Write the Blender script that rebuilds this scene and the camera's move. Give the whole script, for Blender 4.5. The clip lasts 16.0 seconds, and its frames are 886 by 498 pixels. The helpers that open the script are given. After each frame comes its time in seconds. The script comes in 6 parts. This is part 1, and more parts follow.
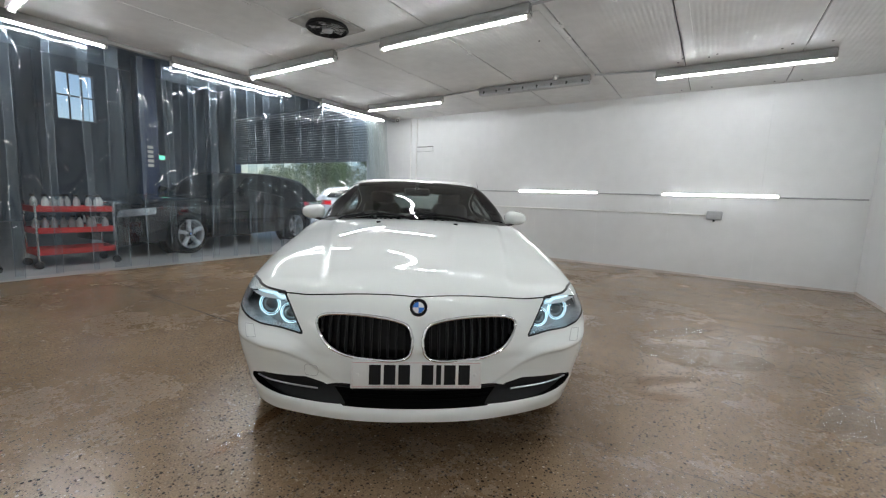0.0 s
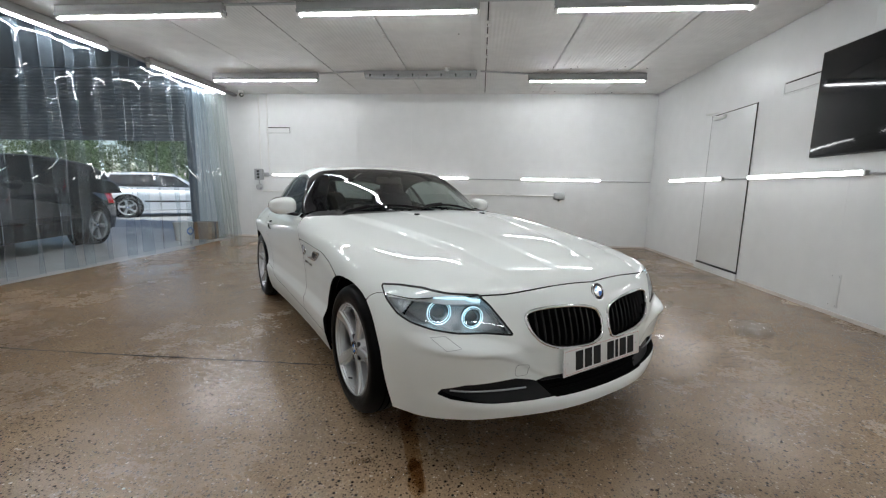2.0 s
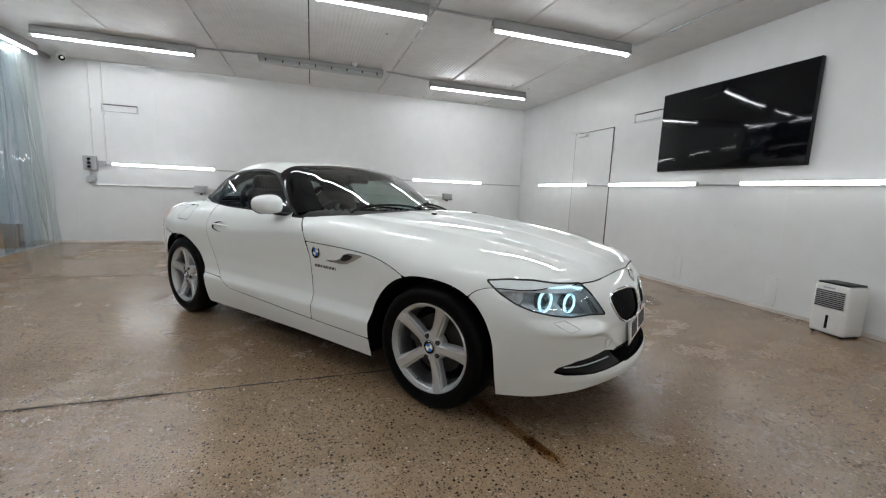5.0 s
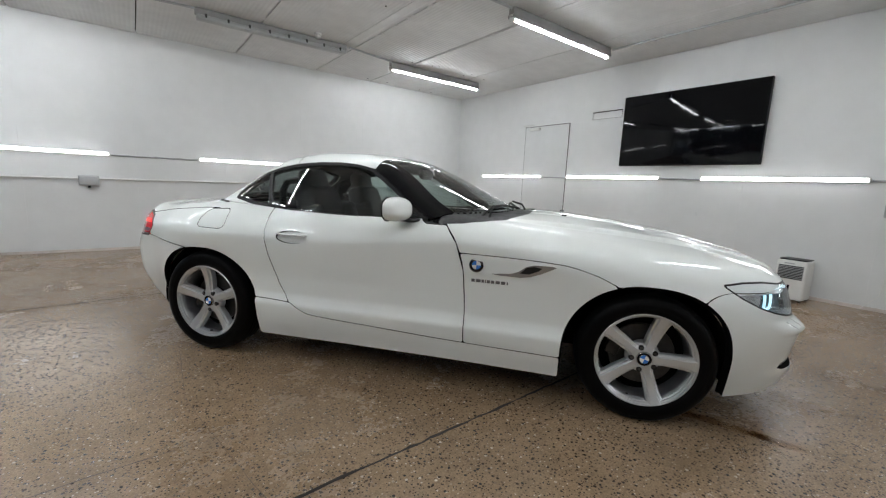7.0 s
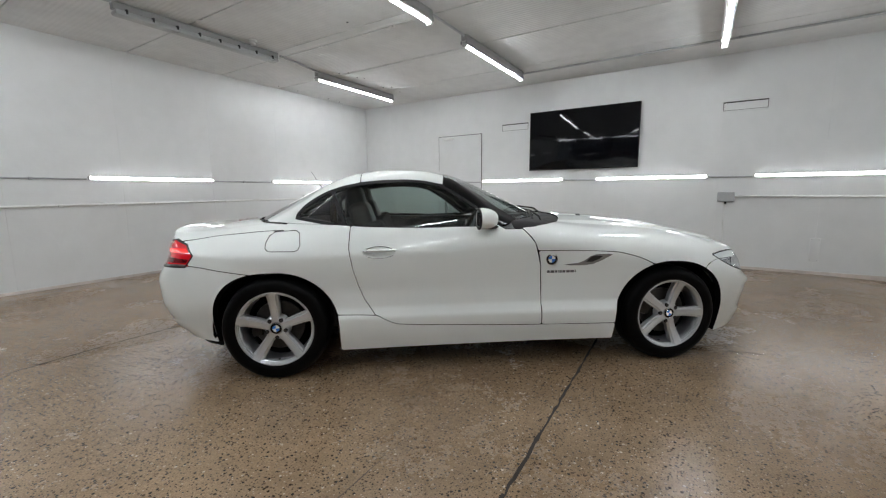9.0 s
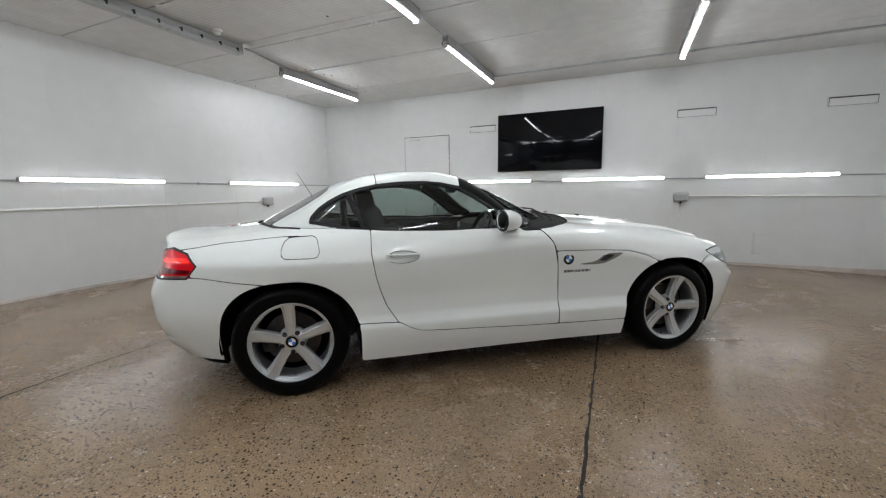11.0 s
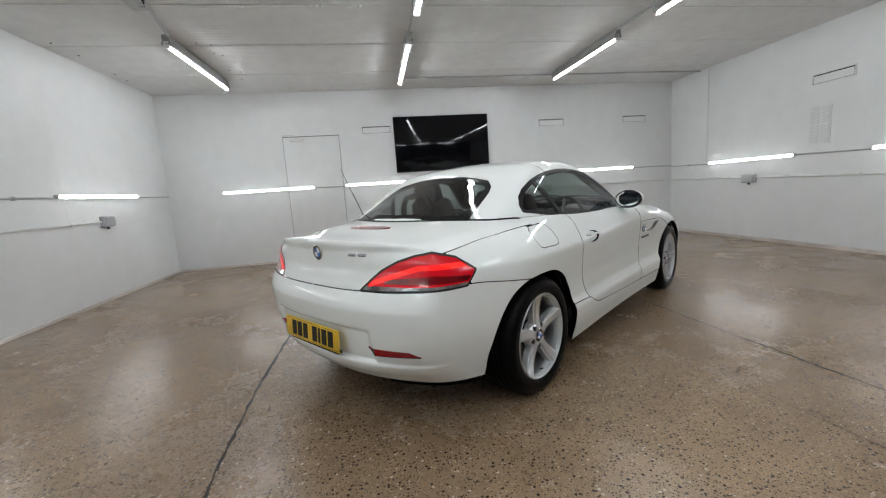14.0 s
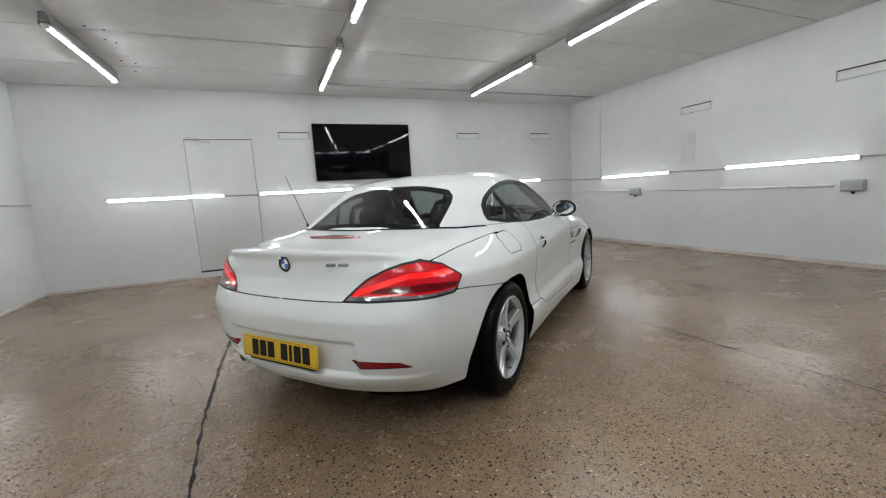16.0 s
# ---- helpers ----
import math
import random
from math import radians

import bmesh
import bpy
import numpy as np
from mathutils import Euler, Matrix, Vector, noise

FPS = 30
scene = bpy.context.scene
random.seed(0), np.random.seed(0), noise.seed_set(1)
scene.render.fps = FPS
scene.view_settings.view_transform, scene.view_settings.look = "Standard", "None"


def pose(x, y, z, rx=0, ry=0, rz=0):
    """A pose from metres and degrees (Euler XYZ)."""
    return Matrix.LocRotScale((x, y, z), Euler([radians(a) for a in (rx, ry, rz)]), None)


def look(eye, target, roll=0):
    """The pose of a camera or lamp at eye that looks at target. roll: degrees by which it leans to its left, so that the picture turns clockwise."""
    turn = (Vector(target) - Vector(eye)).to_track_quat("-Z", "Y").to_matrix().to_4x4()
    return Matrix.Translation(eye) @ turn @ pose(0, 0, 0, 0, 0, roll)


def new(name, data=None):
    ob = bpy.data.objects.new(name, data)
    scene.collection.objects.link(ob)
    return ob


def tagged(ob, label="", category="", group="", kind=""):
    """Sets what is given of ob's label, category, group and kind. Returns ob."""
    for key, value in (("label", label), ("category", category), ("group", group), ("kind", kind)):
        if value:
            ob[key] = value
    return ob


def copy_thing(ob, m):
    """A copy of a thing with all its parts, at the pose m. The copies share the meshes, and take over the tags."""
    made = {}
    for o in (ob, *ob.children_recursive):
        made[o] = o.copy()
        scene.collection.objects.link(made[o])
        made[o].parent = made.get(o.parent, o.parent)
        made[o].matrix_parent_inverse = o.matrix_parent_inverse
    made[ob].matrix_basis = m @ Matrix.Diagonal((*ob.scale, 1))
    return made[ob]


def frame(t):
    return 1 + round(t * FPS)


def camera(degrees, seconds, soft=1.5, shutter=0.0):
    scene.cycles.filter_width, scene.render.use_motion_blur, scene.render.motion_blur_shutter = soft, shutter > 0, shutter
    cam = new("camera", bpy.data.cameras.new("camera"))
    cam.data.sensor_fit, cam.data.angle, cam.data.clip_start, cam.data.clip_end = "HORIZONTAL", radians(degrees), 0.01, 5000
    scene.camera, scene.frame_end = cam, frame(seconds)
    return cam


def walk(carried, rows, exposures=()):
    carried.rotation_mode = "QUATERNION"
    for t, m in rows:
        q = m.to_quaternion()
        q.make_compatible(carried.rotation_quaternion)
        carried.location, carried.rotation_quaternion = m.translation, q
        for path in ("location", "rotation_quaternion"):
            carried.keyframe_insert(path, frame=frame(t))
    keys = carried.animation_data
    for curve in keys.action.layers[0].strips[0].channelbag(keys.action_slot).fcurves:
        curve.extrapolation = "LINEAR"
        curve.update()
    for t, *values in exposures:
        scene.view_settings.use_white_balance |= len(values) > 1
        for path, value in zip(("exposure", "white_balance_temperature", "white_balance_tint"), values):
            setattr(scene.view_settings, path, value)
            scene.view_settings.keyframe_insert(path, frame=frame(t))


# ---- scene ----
cam = camera(95.3, 16.0, soft=1.2)
PATH = [
    (0, (0.287, 0.138, 1.101), (-0.808, 1.793, 0.851), 2.2),
    (0.5, (0.044, 0.046, 1.117), (-0.879, 1.802, 0.864), 2.5),
    (1, (-0.291, -0.127, 1.115), (-1.008, 1.722, 0.857), 2.3),
    (1.5, (-0.717, -0.276, 1.1), (-1.184, 1.649, 0.827), 1.8),
    (2, (-1.186, -0.366, 1.089), (-1.362, 1.604, 0.794), 1.2),
    (2.5, (-1.606, -0.416, 1.08), (-1.524, 1.559, 0.776), 0.7),
    (3, (-1.92, -0.388, 1.069), (-1.636, 1.568, 0.763), 0.4),
    (3.5, (-2.109, -0.414, 1.073), (-1.693, 1.52, 0.776), 0.4),
    (3.7, (-2.15, -0.429, 1.075), (-1.702, 1.498, 0.779), 0.5),
    (5.8, (-2.692, -0.086, 1.055), (-1.912, 1.734, 0.773), 2.7),
    (6, (-2.839, 0.018, 1.068), (-2.004, 1.81, 0.763), 2.6),
    (6.5, (-3.245, 0.309, 1.06), (-2.241, 2.01, 0.747), 2.7),
    (7, (-3.667, 0.643, 1.077), (-2.466, 2.211, 0.765), 2.4),
    (7.5, (-4.088, 0.986, 1.078), (-2.704, 2.397, 0.772), 1.7),
    (8, (-4.408, 1.275, 1.071), (-2.875, 2.525, 0.779), 0.8),
    (8.5, (-4.696, 1.379, 1.096), (-3.066, 2.502, 0.809), 0.1),
    (9, (-4.774, 1.375, 1.105), (-3.1, 2.432, 0.825), -0.4),
    (9.2, (-4.789, 1.375, 1.09), (-3.095, 2.405, 0.828), -0.1),
    (11.5, (-5.065, 2.198, 1.118), (-3.209, 2.886, 0.835), -1.3),
    (12, (-5.202, 2.709, 1.105), (-3.287, 3.217, 0.833), -1.9),
    (12.5, (-5.273, 3.227, 1.086), (-3.318, 3.54, 0.805), -2.4),
    (13, (-5.303, 3.709, 1.08), (-3.324, 3.801, 0.801), -3.0),
    (13.5, (-5.312, 4.071, 1.088), (-3.336, 3.95, 0.805), -3.5),
    (14, (-5.294, 4.269, 1.095), (-3.339, 3.96, 0.808), -3.9),
    (14.5, (-5.31, 4.409, 1.107), (-3.381, 3.967, 0.82), -4.1),
    (15, (-5.306, 4.445, 1.112), (-3.399, 3.911, 0.827), -3.9),
    (15.5, (-5.266, 4.437, 1.099), (-3.384, 3.819, 0.82), -3.7),
    (16, (-5.218, 4.625, 1.108), (-3.39, 3.859, 0.841), -3.4),
]
walk(cam, [(t, look(eye, target, roll)) for t, eye, target, roll in PATH], exposures=[(0.0, 0.0), (16.0, 0.0)])


# ---- world and light ----
world = bpy.data.worlds.new("sky")
scene.world = world
world.use_nodes = True
sky = world.node_tree.nodes.new("ShaderNodeTexSky")
sky.sky_type, sky.sun_disc, sky.sun_elevation, sky.sun_rotation = "NISHITA", False, radians(62), radians(150)
world.node_tree.links.new(sky.outputs[0], world.node_tree.nodes["Background"].inputs[0])
world.node_tree.nodes["Background"].inputs[1].default_value = 0.15
sun = new("sun", bpy.data.lights.new("sun", "SUN"))
sun.data.energy, sun.data.angle, sun.data.color = 5.0, radians(2), (1.0, 0.95, 0.88)
sun.matrix_world = look((2, -9, 48), (-10, 12, 0))
TUBE_GLOW, WALL_TUBE_GLOW = 69.0, 20.0


# ---- materials ----
def mat(name, color, rough=0.5, metal=0.0, vary=0.0, scale=8.0, bump=0.0, bump_scale=60.0, coat=0.0, spec=0.5, glow=0.0, streak=(1, 1, 1), per_object=0.0):
    """A procedural surface: two scales of colour variation, fine relief, an optional clear coat."""
    m = bpy.data.materials.new(name)
    m.use_nodes = True
    nt = m.node_tree
    b = nt.nodes["Principled BSDF"]
    b.inputs["Base Color"].default_value = (*color, 1)
    b.inputs["Roughness"].default_value = rough
    b.inputs["Metallic"].default_value = metal
    b.inputs["Specular IOR Level"].default_value = spec
    b.inputs["Coat Weight"].default_value = coat
    b.inputs["Coat Roughness"].default_value = 0.004
    if glow:
        b.inputs["Emission Color"].default_value = (*color, 1)
        b.inputs["Emission Strength"].default_value = glow
    tc = nt.nodes.new("ShaderNodeTexCoord")
    mp = nt.nodes.new("ShaderNodeMapping")
    mp.inputs["Scale"].default_value = streak
    nt.links.new(tc.outputs["Object"], mp.inputs[0])

    def tex(s, detail=5.0):
        n = nt.nodes.new("ShaderNodeTexNoise")
        n.inputs["Scale"].default_value, n.inputs["Detail"].default_value = s, detail
        nt.links.new(mp.outputs[0], n.inputs[0])
        return n.outputs["Fac"]
    if vary:
        def ramp(src, amount):
            r = nt.nodes.new("ShaderNodeMapRange")
            r.inputs["From Min"].default_value, r.inputs["From Max"].default_value = 0.3, 0.7
            r.inputs["To Min"].default_value, r.inputs["To Max"].default_value = 1 - amount, 1 + amount * 0.5
            nt.links.new(src, r.inputs["Value"])
            return r.outputs[0]
        mu = nt.nodes.new("ShaderNodeMath")
        mu.operation = "MULTIPLY"
        nt.links.new(ramp(tex(scale * 0.12, 3), vary), mu.inputs[0])
        nt.links.new(ramp(tex(scale, 6), vary * 0.6), mu.inputs[1])
        out = mu.outputs[0]
        if per_object:
            oi = nt.nodes.new("ShaderNodeObjectInfo")
            r2 = nt.nodes.new("ShaderNodeMapRange")
            r2.inputs["To Min"].default_value, r2.inputs["To Max"].default_value = 1 - per_object, 1.0
            nt.links.new(oi.outputs["Random"], r2.inputs["Value"])
            m3 = nt.nodes.new("ShaderNodeMath")
            m3.operation = "MULTIPLY"
            nt.links.new(out, m3.inputs[0]), nt.links.new(r2.outputs[0], m3.inputs[1])
            out = m3.outputs[0]
        mx = nt.nodes.new("ShaderNodeVectorMath")
        mx.operation = "SCALE"
        mx.inputs[0].default_value = color
        nt.links.new(out, mx.inputs["Scale"])
        nt.links.new(mx.outputs[0], b.inputs["Base Color"])
        rr = nt.nodes.new("ShaderNodeMapRange")
        rr.inputs["To Min"].default_value, rr.inputs["To Max"].default_value = max(rough - 0.12, 0.02), min(rough + 0.12, 1)
        nt.links.new(tex(scale * 0.6, 4), rr.inputs["Value"])
        nt.links.new(rr.outputs[0], b.inputs["Roughness"])
    if bump:
        bp = nt.nodes.new("ShaderNodeBump")
        bp.inputs["Strength"].default_value, bp.inputs["Distance"].default_value = 1.0, bump
        nt.links.new(tex(bump_scale, 4), bp.inputs["Height"])
        nt.links.new(bp.outputs[0], b.inputs["Normal"])
    return m


def clear(name, tint=(0.9, 0.95, 0.95), ior=1.45, rough=0.0, haze=0.0, haze_color=(0.7, 0.75, 0.78), gloss=1.0):
    """A thin clear sheet: light goes straight through, gloss by Fresnel, a little haze."""
    m = bpy.data.materials.new(name)
    m.use_nodes = True
    nt = m.node_tree
    nt.nodes.clear()
    out = nt.nodes.new("ShaderNodeOutputMaterial")
    tr, gl, df = nt.nodes.new("ShaderNodeBsdfTransparent"), nt.nodes.new("ShaderNodeBsdfGlossy"), nt.nodes.new("ShaderNodeBsdfDiffuse")
    tr.inputs[0].default_value = (*tint, 1)
    gl.inputs["Roughness"].default_value = rough
    df.inputs[0].default_value = (*haze_color, 1)
    a, c = nt.nodes.new("ShaderNodeMixShader"), nt.nodes.new("ShaderNodeMixShader")
    lw = nt.nodes.new("ShaderNodeLayerWeight")
    lw.inputs["Blend"].default_value = 0.5
    pw, fr = nt.nodes.new("ShaderNodeMath"), nt.nodes.new("ShaderNodeMath")
    pw.operation, fr.operation = "POWER", "MULTIPLY_ADD"
    pw.inputs[1].default_value = 4.5
    f0 = ((ior - 1) / (ior + 1)) ** 2 * 2 * gloss
    fr.inputs[1].default_value, fr.inputs[2].default_value = 1 - f0, f0
    nt.links.new(lw.outputs["Facing"], pw.inputs[0])
    nt.links.new(pw.outputs[0], fr.inputs[0])
    if haze:
        n = nt.nodes.new("ShaderNodeTexNoise")
        n.inputs["Scale"].default_value, n.inputs["Detail"].default_value = 2.5, 6
        r = nt.nodes.new("ShaderNodeMapRange")
        r.inputs["From Min"].default_value, r.inputs["From Max"].default_value = 0.3, 0.75
        r.inputs["To Min"].default_value, r.inputs["To Max"].default_value = haze * 0.4, haze * 1.6
        nt.links.new(n.outputs["Fac"], r.inputs["Value"])
        nt.links.new(r.outputs[0], a.inputs[0])
    else:
        a.inputs[0].default_value = 0.0
    nt.links.new(tr.outputs[0], a.inputs[1]), nt.links.new(df.outputs[0], a.inputs[2])
    nt.links.new(fr.outputs[0], c.inputs[0]), nt.links.new(a.outputs[0], c.inputs[1]), nt.links.new(gl.outputs[0], c.inputs[2])
    nt.links.new(c.outputs[0], out.inputs[0])
    return m


def emitter(name, color, strength):
    m = bpy.data.materials.new(name)
    m.use_nodes = True
    b = m.node_tree.nodes["Principled BSDF"]
    b.inputs["Base Color"].default_value = (0.8, 0.8, 0.8, 1)
    b.inputs["Emission Color"].default_value = (*color, 1)
    b.inputs["Emission Strength"].default_value = strength
    return m


def concrete():
    """Worn, sealed brown concrete with exposed stones and damp, glossier patches."""
    m = bpy.data.materials.new("ground_concrete")
    m.use_nodes = True
    nt = m.node_tree
    b = nt.nodes["Principled BSDF"]
    tc = nt.nodes.new("ShaderNodeTexCoord")

    def noise_tex(s, detail=6, rough=0.6):
        n = nt.nodes.new("ShaderNodeTexNoise")
        n.inputs["Scale"].default_value, n.inputs["Detail"].default_value, n.inputs["Roughness"].default_value = s, detail, rough
        nt.links.new(tc.outputs["Object"], n.inputs[0])
        return n.outputs["Fac"]

    def ramp(src, stops):
        r = nt.nodes.new("ShaderNodeValToRGB")
        for i, (at, c) in enumerate(stops):
            e = r.color_ramp.elements[i] if i < 2 else r.color_ramp.elements.new(at)
            e.position, e.color = at, (*c, 1)
        nt.links.new(src, r.inputs[0])
        return r.outputs[0]

    def mix(kind, fac, a, c):
        n = nt.nodes.new("ShaderNodeMix")
        n.data_type, n.blend_type = "RGBA", kind
        for sock, v in ((n.inputs[0], fac), (n.inputs[6], a), (n.inputs[7], c)):
            if isinstance(v, (int, float)):
                sock.default_value = v
            elif isinstance(v, tuple):
                sock.default_value = (*v, 1)
            else:
                nt.links.new(v, sock)
        return n.outputs[2]
    base = ramp(noise_tex(0.55, 4, 0.5), [(0.28, (0.190, 0.128, 0.079)), (0.50, (0.280, 0.196, 0.123)), (0.74, (0.355, 0.256, 0.168))])
    mid = ramp(noise_tex(4.0, 6, 0.7), [(0.3, (0.80, 0.78, 0.75)), (0.7, (1.12, 1.11, 1.09))])
    col = mix("MULTIPLY", 1.0, base, mid)

    def stones(col, scale, share, size):
        vo = nt.nodes.new("ShaderNodeTexVoronoi")
        vo.inputs["Scale"].default_value = scale
        nt.links.new(tc.outputs["Object"], vo.inputs[0])
        stone = ramp(vo.outputs["Distance"], [(size, (1, 1, 1)), (size + 0.06, (0, 0, 0))])
        sep = nt.nodes.new("ShaderNodeSeparateColor")
        nt.links.new(vo.outputs["Color"], sep.inputs[0])
        pick = ramp(sep.outputs[0], [(1 - share - 0.03, (0, 0, 0)), (1 - share, (1, 1, 1))])
        tone = ramp(sep.outputs[1], [(0.0, (0.018, 0.013, 0.009)), (0.50, (0.050, 0.034, 0.022)), (0.70, (0.15, 0.10, 0.066)), (0.86, (0.33, 0.25, 0.18)), (1.0, (0.60, 0.51, 0.41))])
        mask = mix("MULTIPLY", 1.0, stone, pick)
        return mix("MIX", mask, col, tone), mask
    col, pit_a = stones(col, 46.0, 0.62, 0.25)
    col, pit_b = stones(col, 92.0, 0.72, 0.28)
    fine = ramp(noise_tex(150, 3, 0.7), [(0.3, (0.62, 0.62, 0.62)), (0.7, (1.28, 1.28, 1.28))])
    col = mix("MULTIPLY", 0.9, col, fine)
    nt.links.new(col, b.inputs["Base Color"])
    wet = ramp(noise_tex(1.1, 6, 0.62), [(0.42, (0.30, 0.30, 0.30)), (0.54, (0.13, 0.13, 0.13)), (0.64, (0.05, 0.05, 0.05))])
    spots = ramp(noise_tex(40, 4, 0.7), [(0.3, (0.75, 0.75, 0.75)), (0.7, (1.25, 1.25, 1.25))])
    nt.links.new(mix("MULTIPLY", 1.0, wet, spots), b.inputs["Roughness"])
    b.inputs["Specular IOR Level"].default_value = 0.5
    bp = nt.nodes.new("ShaderNodeBump")
    bp.inputs["Strength"].default_value, bp.inputs["Distance"].default_value = 1.0, 0.0005
    hn = mix("ADD", 0.5, ramp(noise_tex(90, 4, 0.7), [(0.2, (0, 0, 0)), (0.8, (1, 1, 1))]), ramp(noise_tex(9, 4, 0.6), [(0.2, (0, 0, 0)), (0.8, (1, 1, 1))]))
    hn = mix("SUBTRACT", 0.45, mix("SUBTRACT", 0.6, hn, pit_a), pit_b)
    nt.links.new(hn, bp.inputs["Height"])
    nt.links.new(bp.outputs[0], b.inputs["Normal"])
    return m


M_FLOOR = concrete()
M_WALL = mat("white_wall_paint", (0.735, 0.745, 0.745), 0.34, vary=0.05, scale=5, bump=0.0012, bump_scale=14)
M_CEIL = mat("white_ceiling_panel", (0.70, 0.70, 0.695), 0.6, spec=0.25, vary=0.10, scale=6, bump=0.001, bump_scale=20)
def ribbed(m, period, depth):
    """Adds fine ribs along y to a material's relief."""
    nt = m.node_tree
    b = nt.nodes["Principled BSDF"]
    tc = nt.nodes.new("ShaderNodeTexCoord")
    w = nt.nodes.new("ShaderNodeTexWave")
    w.bands_direction, w.wave_profile = "X", "SIN"
    w.inputs["Scale"].default_value = 0.314 / period
    w.inputs["Distortion"].default_value = 0.0
    nt.links.new(tc.outputs["Object"], w.inputs[0])
    bp = nt.nodes.new("ShaderNodeBump")
    bp.inputs["Strength"].default_value, bp.inputs["Distance"].default_value = 1.0, depth
    nt.links.new(w.outputs["Fac"], bp.inputs["Height"])
    nt.links.new(bp.outputs[0], b.inputs["Normal"])


ribbed(M_CEIL, 0.045, 0.0016)
M_CRACK = mat("brown_crack_dirt", (0.115, 0.080, 0.054), 0.9, vary=0.4, scale=20)
M_FILLER = mat("dark_joint_filler", (0.022, 0.017, 0.013), 0.9, vary=0.4, scale=14)
M_JOINT = mat("dark_joint", (0.03, 0.026, 0.022), 0.9, vary=0.3, scale=30)
M_TUBE = emitter("led_tube_lit", (0.93, 0.968, 1.0), TUBE_GLOW)
M_WALLTUBE = emitter("led_wall_tube_lit", (0.95, 0.98, 1.0), WALL_TUBE_GLOW)
M_TUBE_OFF = mat("frosted_tube_unlit", (0.34, 0.345, 0.345), 0.3, vary=0.05)
M_HOUSING = mat("grey_lamp_housing", (0.27, 0.27, 0.265), 0.45, vary=0.08, scale=20)
M_PLASTIC_W = mat("white_plastic", (0.74, 0.74, 0.72), 0.4, vary=0.05, scale=20)
M_PLASTIC_G = mat("grey_plastic", (0.42, 0.43, 0.44), 0.45, vary=0.08, scale=25)
M_PAINT = mat("white_car_paint", (0.845, 0.875, 0.855), 0.5, coat=1.0, spec=0.0)
M_BLACK = mat("satin_black_plastic", (0.008, 0.008, 0.009), 0.5, vary=0.2, scale=40, spec=0.3)
# the rim's alloy in a darker tone, with the shade behind the spokes painted in
M_BARREL = mat("shaded_rim_barrel", (0.30, 0.30, 0.31), 0.35, metal=0.7, vary=0.2, scale=20)
M_GLOSSBLACK = mat("gloss_black_trim", (0.006, 0.006, 0.007), 0.07, spec=0.2)
# black parts below the car, and shade painted into the panel gaps
M_VOID = mat("black_underside_gap_shade", (0.004, 0.004, 0.004), 0.95, spec=0.05)
M_TYRE = mat("tyre_rubber", (0.004, 0.004, 0.0043), 0.36, spec=0.07, vary=0.25, scale=30, bump=0.0006, bump_scale=120)
M_ALLOY = mat("silver_alloy", (0.67, 0.69, 0.71), 0.25, metal=0.62)
M_CHROME = mat("chrome", (0.82, 0.83, 0.84), 0.06, metal=1.0)
M_DISC = mat("brake_iron", (0.07, 0.066, 0.062), 0.5, metal=0.8, vary=0.3, scale=30)
M_GLASS = clear("tinted_car_glass", (0.60, 0.68, 0.66), 1.5)
M_GLASS_DARK = clear("dark_rear_glass", (0.46, 0.51, 0.50), 1.5)
M_LENS = clear("clear_lamp_lens", (0.93, 0.95, 0.97), 1.5)
M_STRIP = clear("clear_pvc_strip", (0.84, 0.89, 0.92), 1.55, 0.006, haze=0.045, haze_color=(0.56, 0.70, 0.84), gloss=0.55)
M_STRIP_END = clear("milky_pvc_strip", (0.86, 0.90, 0.90), 1.55, 0.05, haze=0.15, haze_color=(0.56, 0.60, 0.58), gloss=0.4)
M_STRIP_EDGE = clear("pvc_strip_edge", (0.70, 0.78, 0.84), 1.6, 0.1, haze=0.25, haze_color=(0.62, 0.74, 0.84))
M_RED_LENS = mat("red_lamp_plastic", (0.50, 0.004, 0.010), 0.10, coat=1.0, spec=0.2, glow=0.30)
M_RED_REFLECTOR = mat("red_reflector_plastic", (0.34, 0.006, 0.012), 0.16, coat=1.0, spec=0.2)
M_LEATHER = mat("black_leather", (0.010, 0.010, 0.011), 0.5, vary=0.2, scale=30, bump=0.0006, bump_scale=200)
M_BLUE = mat("badge_blue", (0.05, 0.20, 0.62), 0.2, coat=1.0)
M_BADGE_W = mat("badge_white", (0.8, 0.8, 0.8), 0.25, coat=1.0)
M_PLATE_W = mat("plate_white", (0.78, 0.78, 0.76), 0.35, vary=0.03, scale=30)
M_PLATE_Y = mat("plate_yellow", (0.78, 0.50, 0.03), 0.35, vary=0.03, scale=30)
M_RING = emitter("lamp_ring_lit", (0.48, 0.83, 1.0), 1.2)
M_PROJ = mat("projector_glass", (0.03, 0.04, 0.045), 0.05, coat=1.0)
M_MIRROR = mat("mirror_silver", (0.85, 0.87, 0.88), 0.02, metal=1.0)
M_SCREEN = mat("black_screen_glass", (0.003, 0.0032, 0.0042), 0.07, spec=0.22, bump=0.004, bump_scale=1.6)


# ---- building helpers ----
def mesh_of(bm, name, material, smooth=None):
    me = bpy.data.meshes.new(name)
    bm.to_mesh(me)
    bm.free()
    for q in (material if isinstance(material, (list, tuple)) else [material]):
        me.materials.append(q)
    if smooth is not None:
        me.shade_smooth()
        if smooth < 180:
            me.set_sharp_from_angle(angle=radians(smooth))
    return me


def part(name, bm, material, parent=None, label="", smooth=35, m=None):
    ob = new(name, mesh_of(bm, name, material, smooth))
    if parent is not None:
        ob.parent = parent
    if m is not None:
        ob.matrix_basis = m
    return tagged(ob, label)


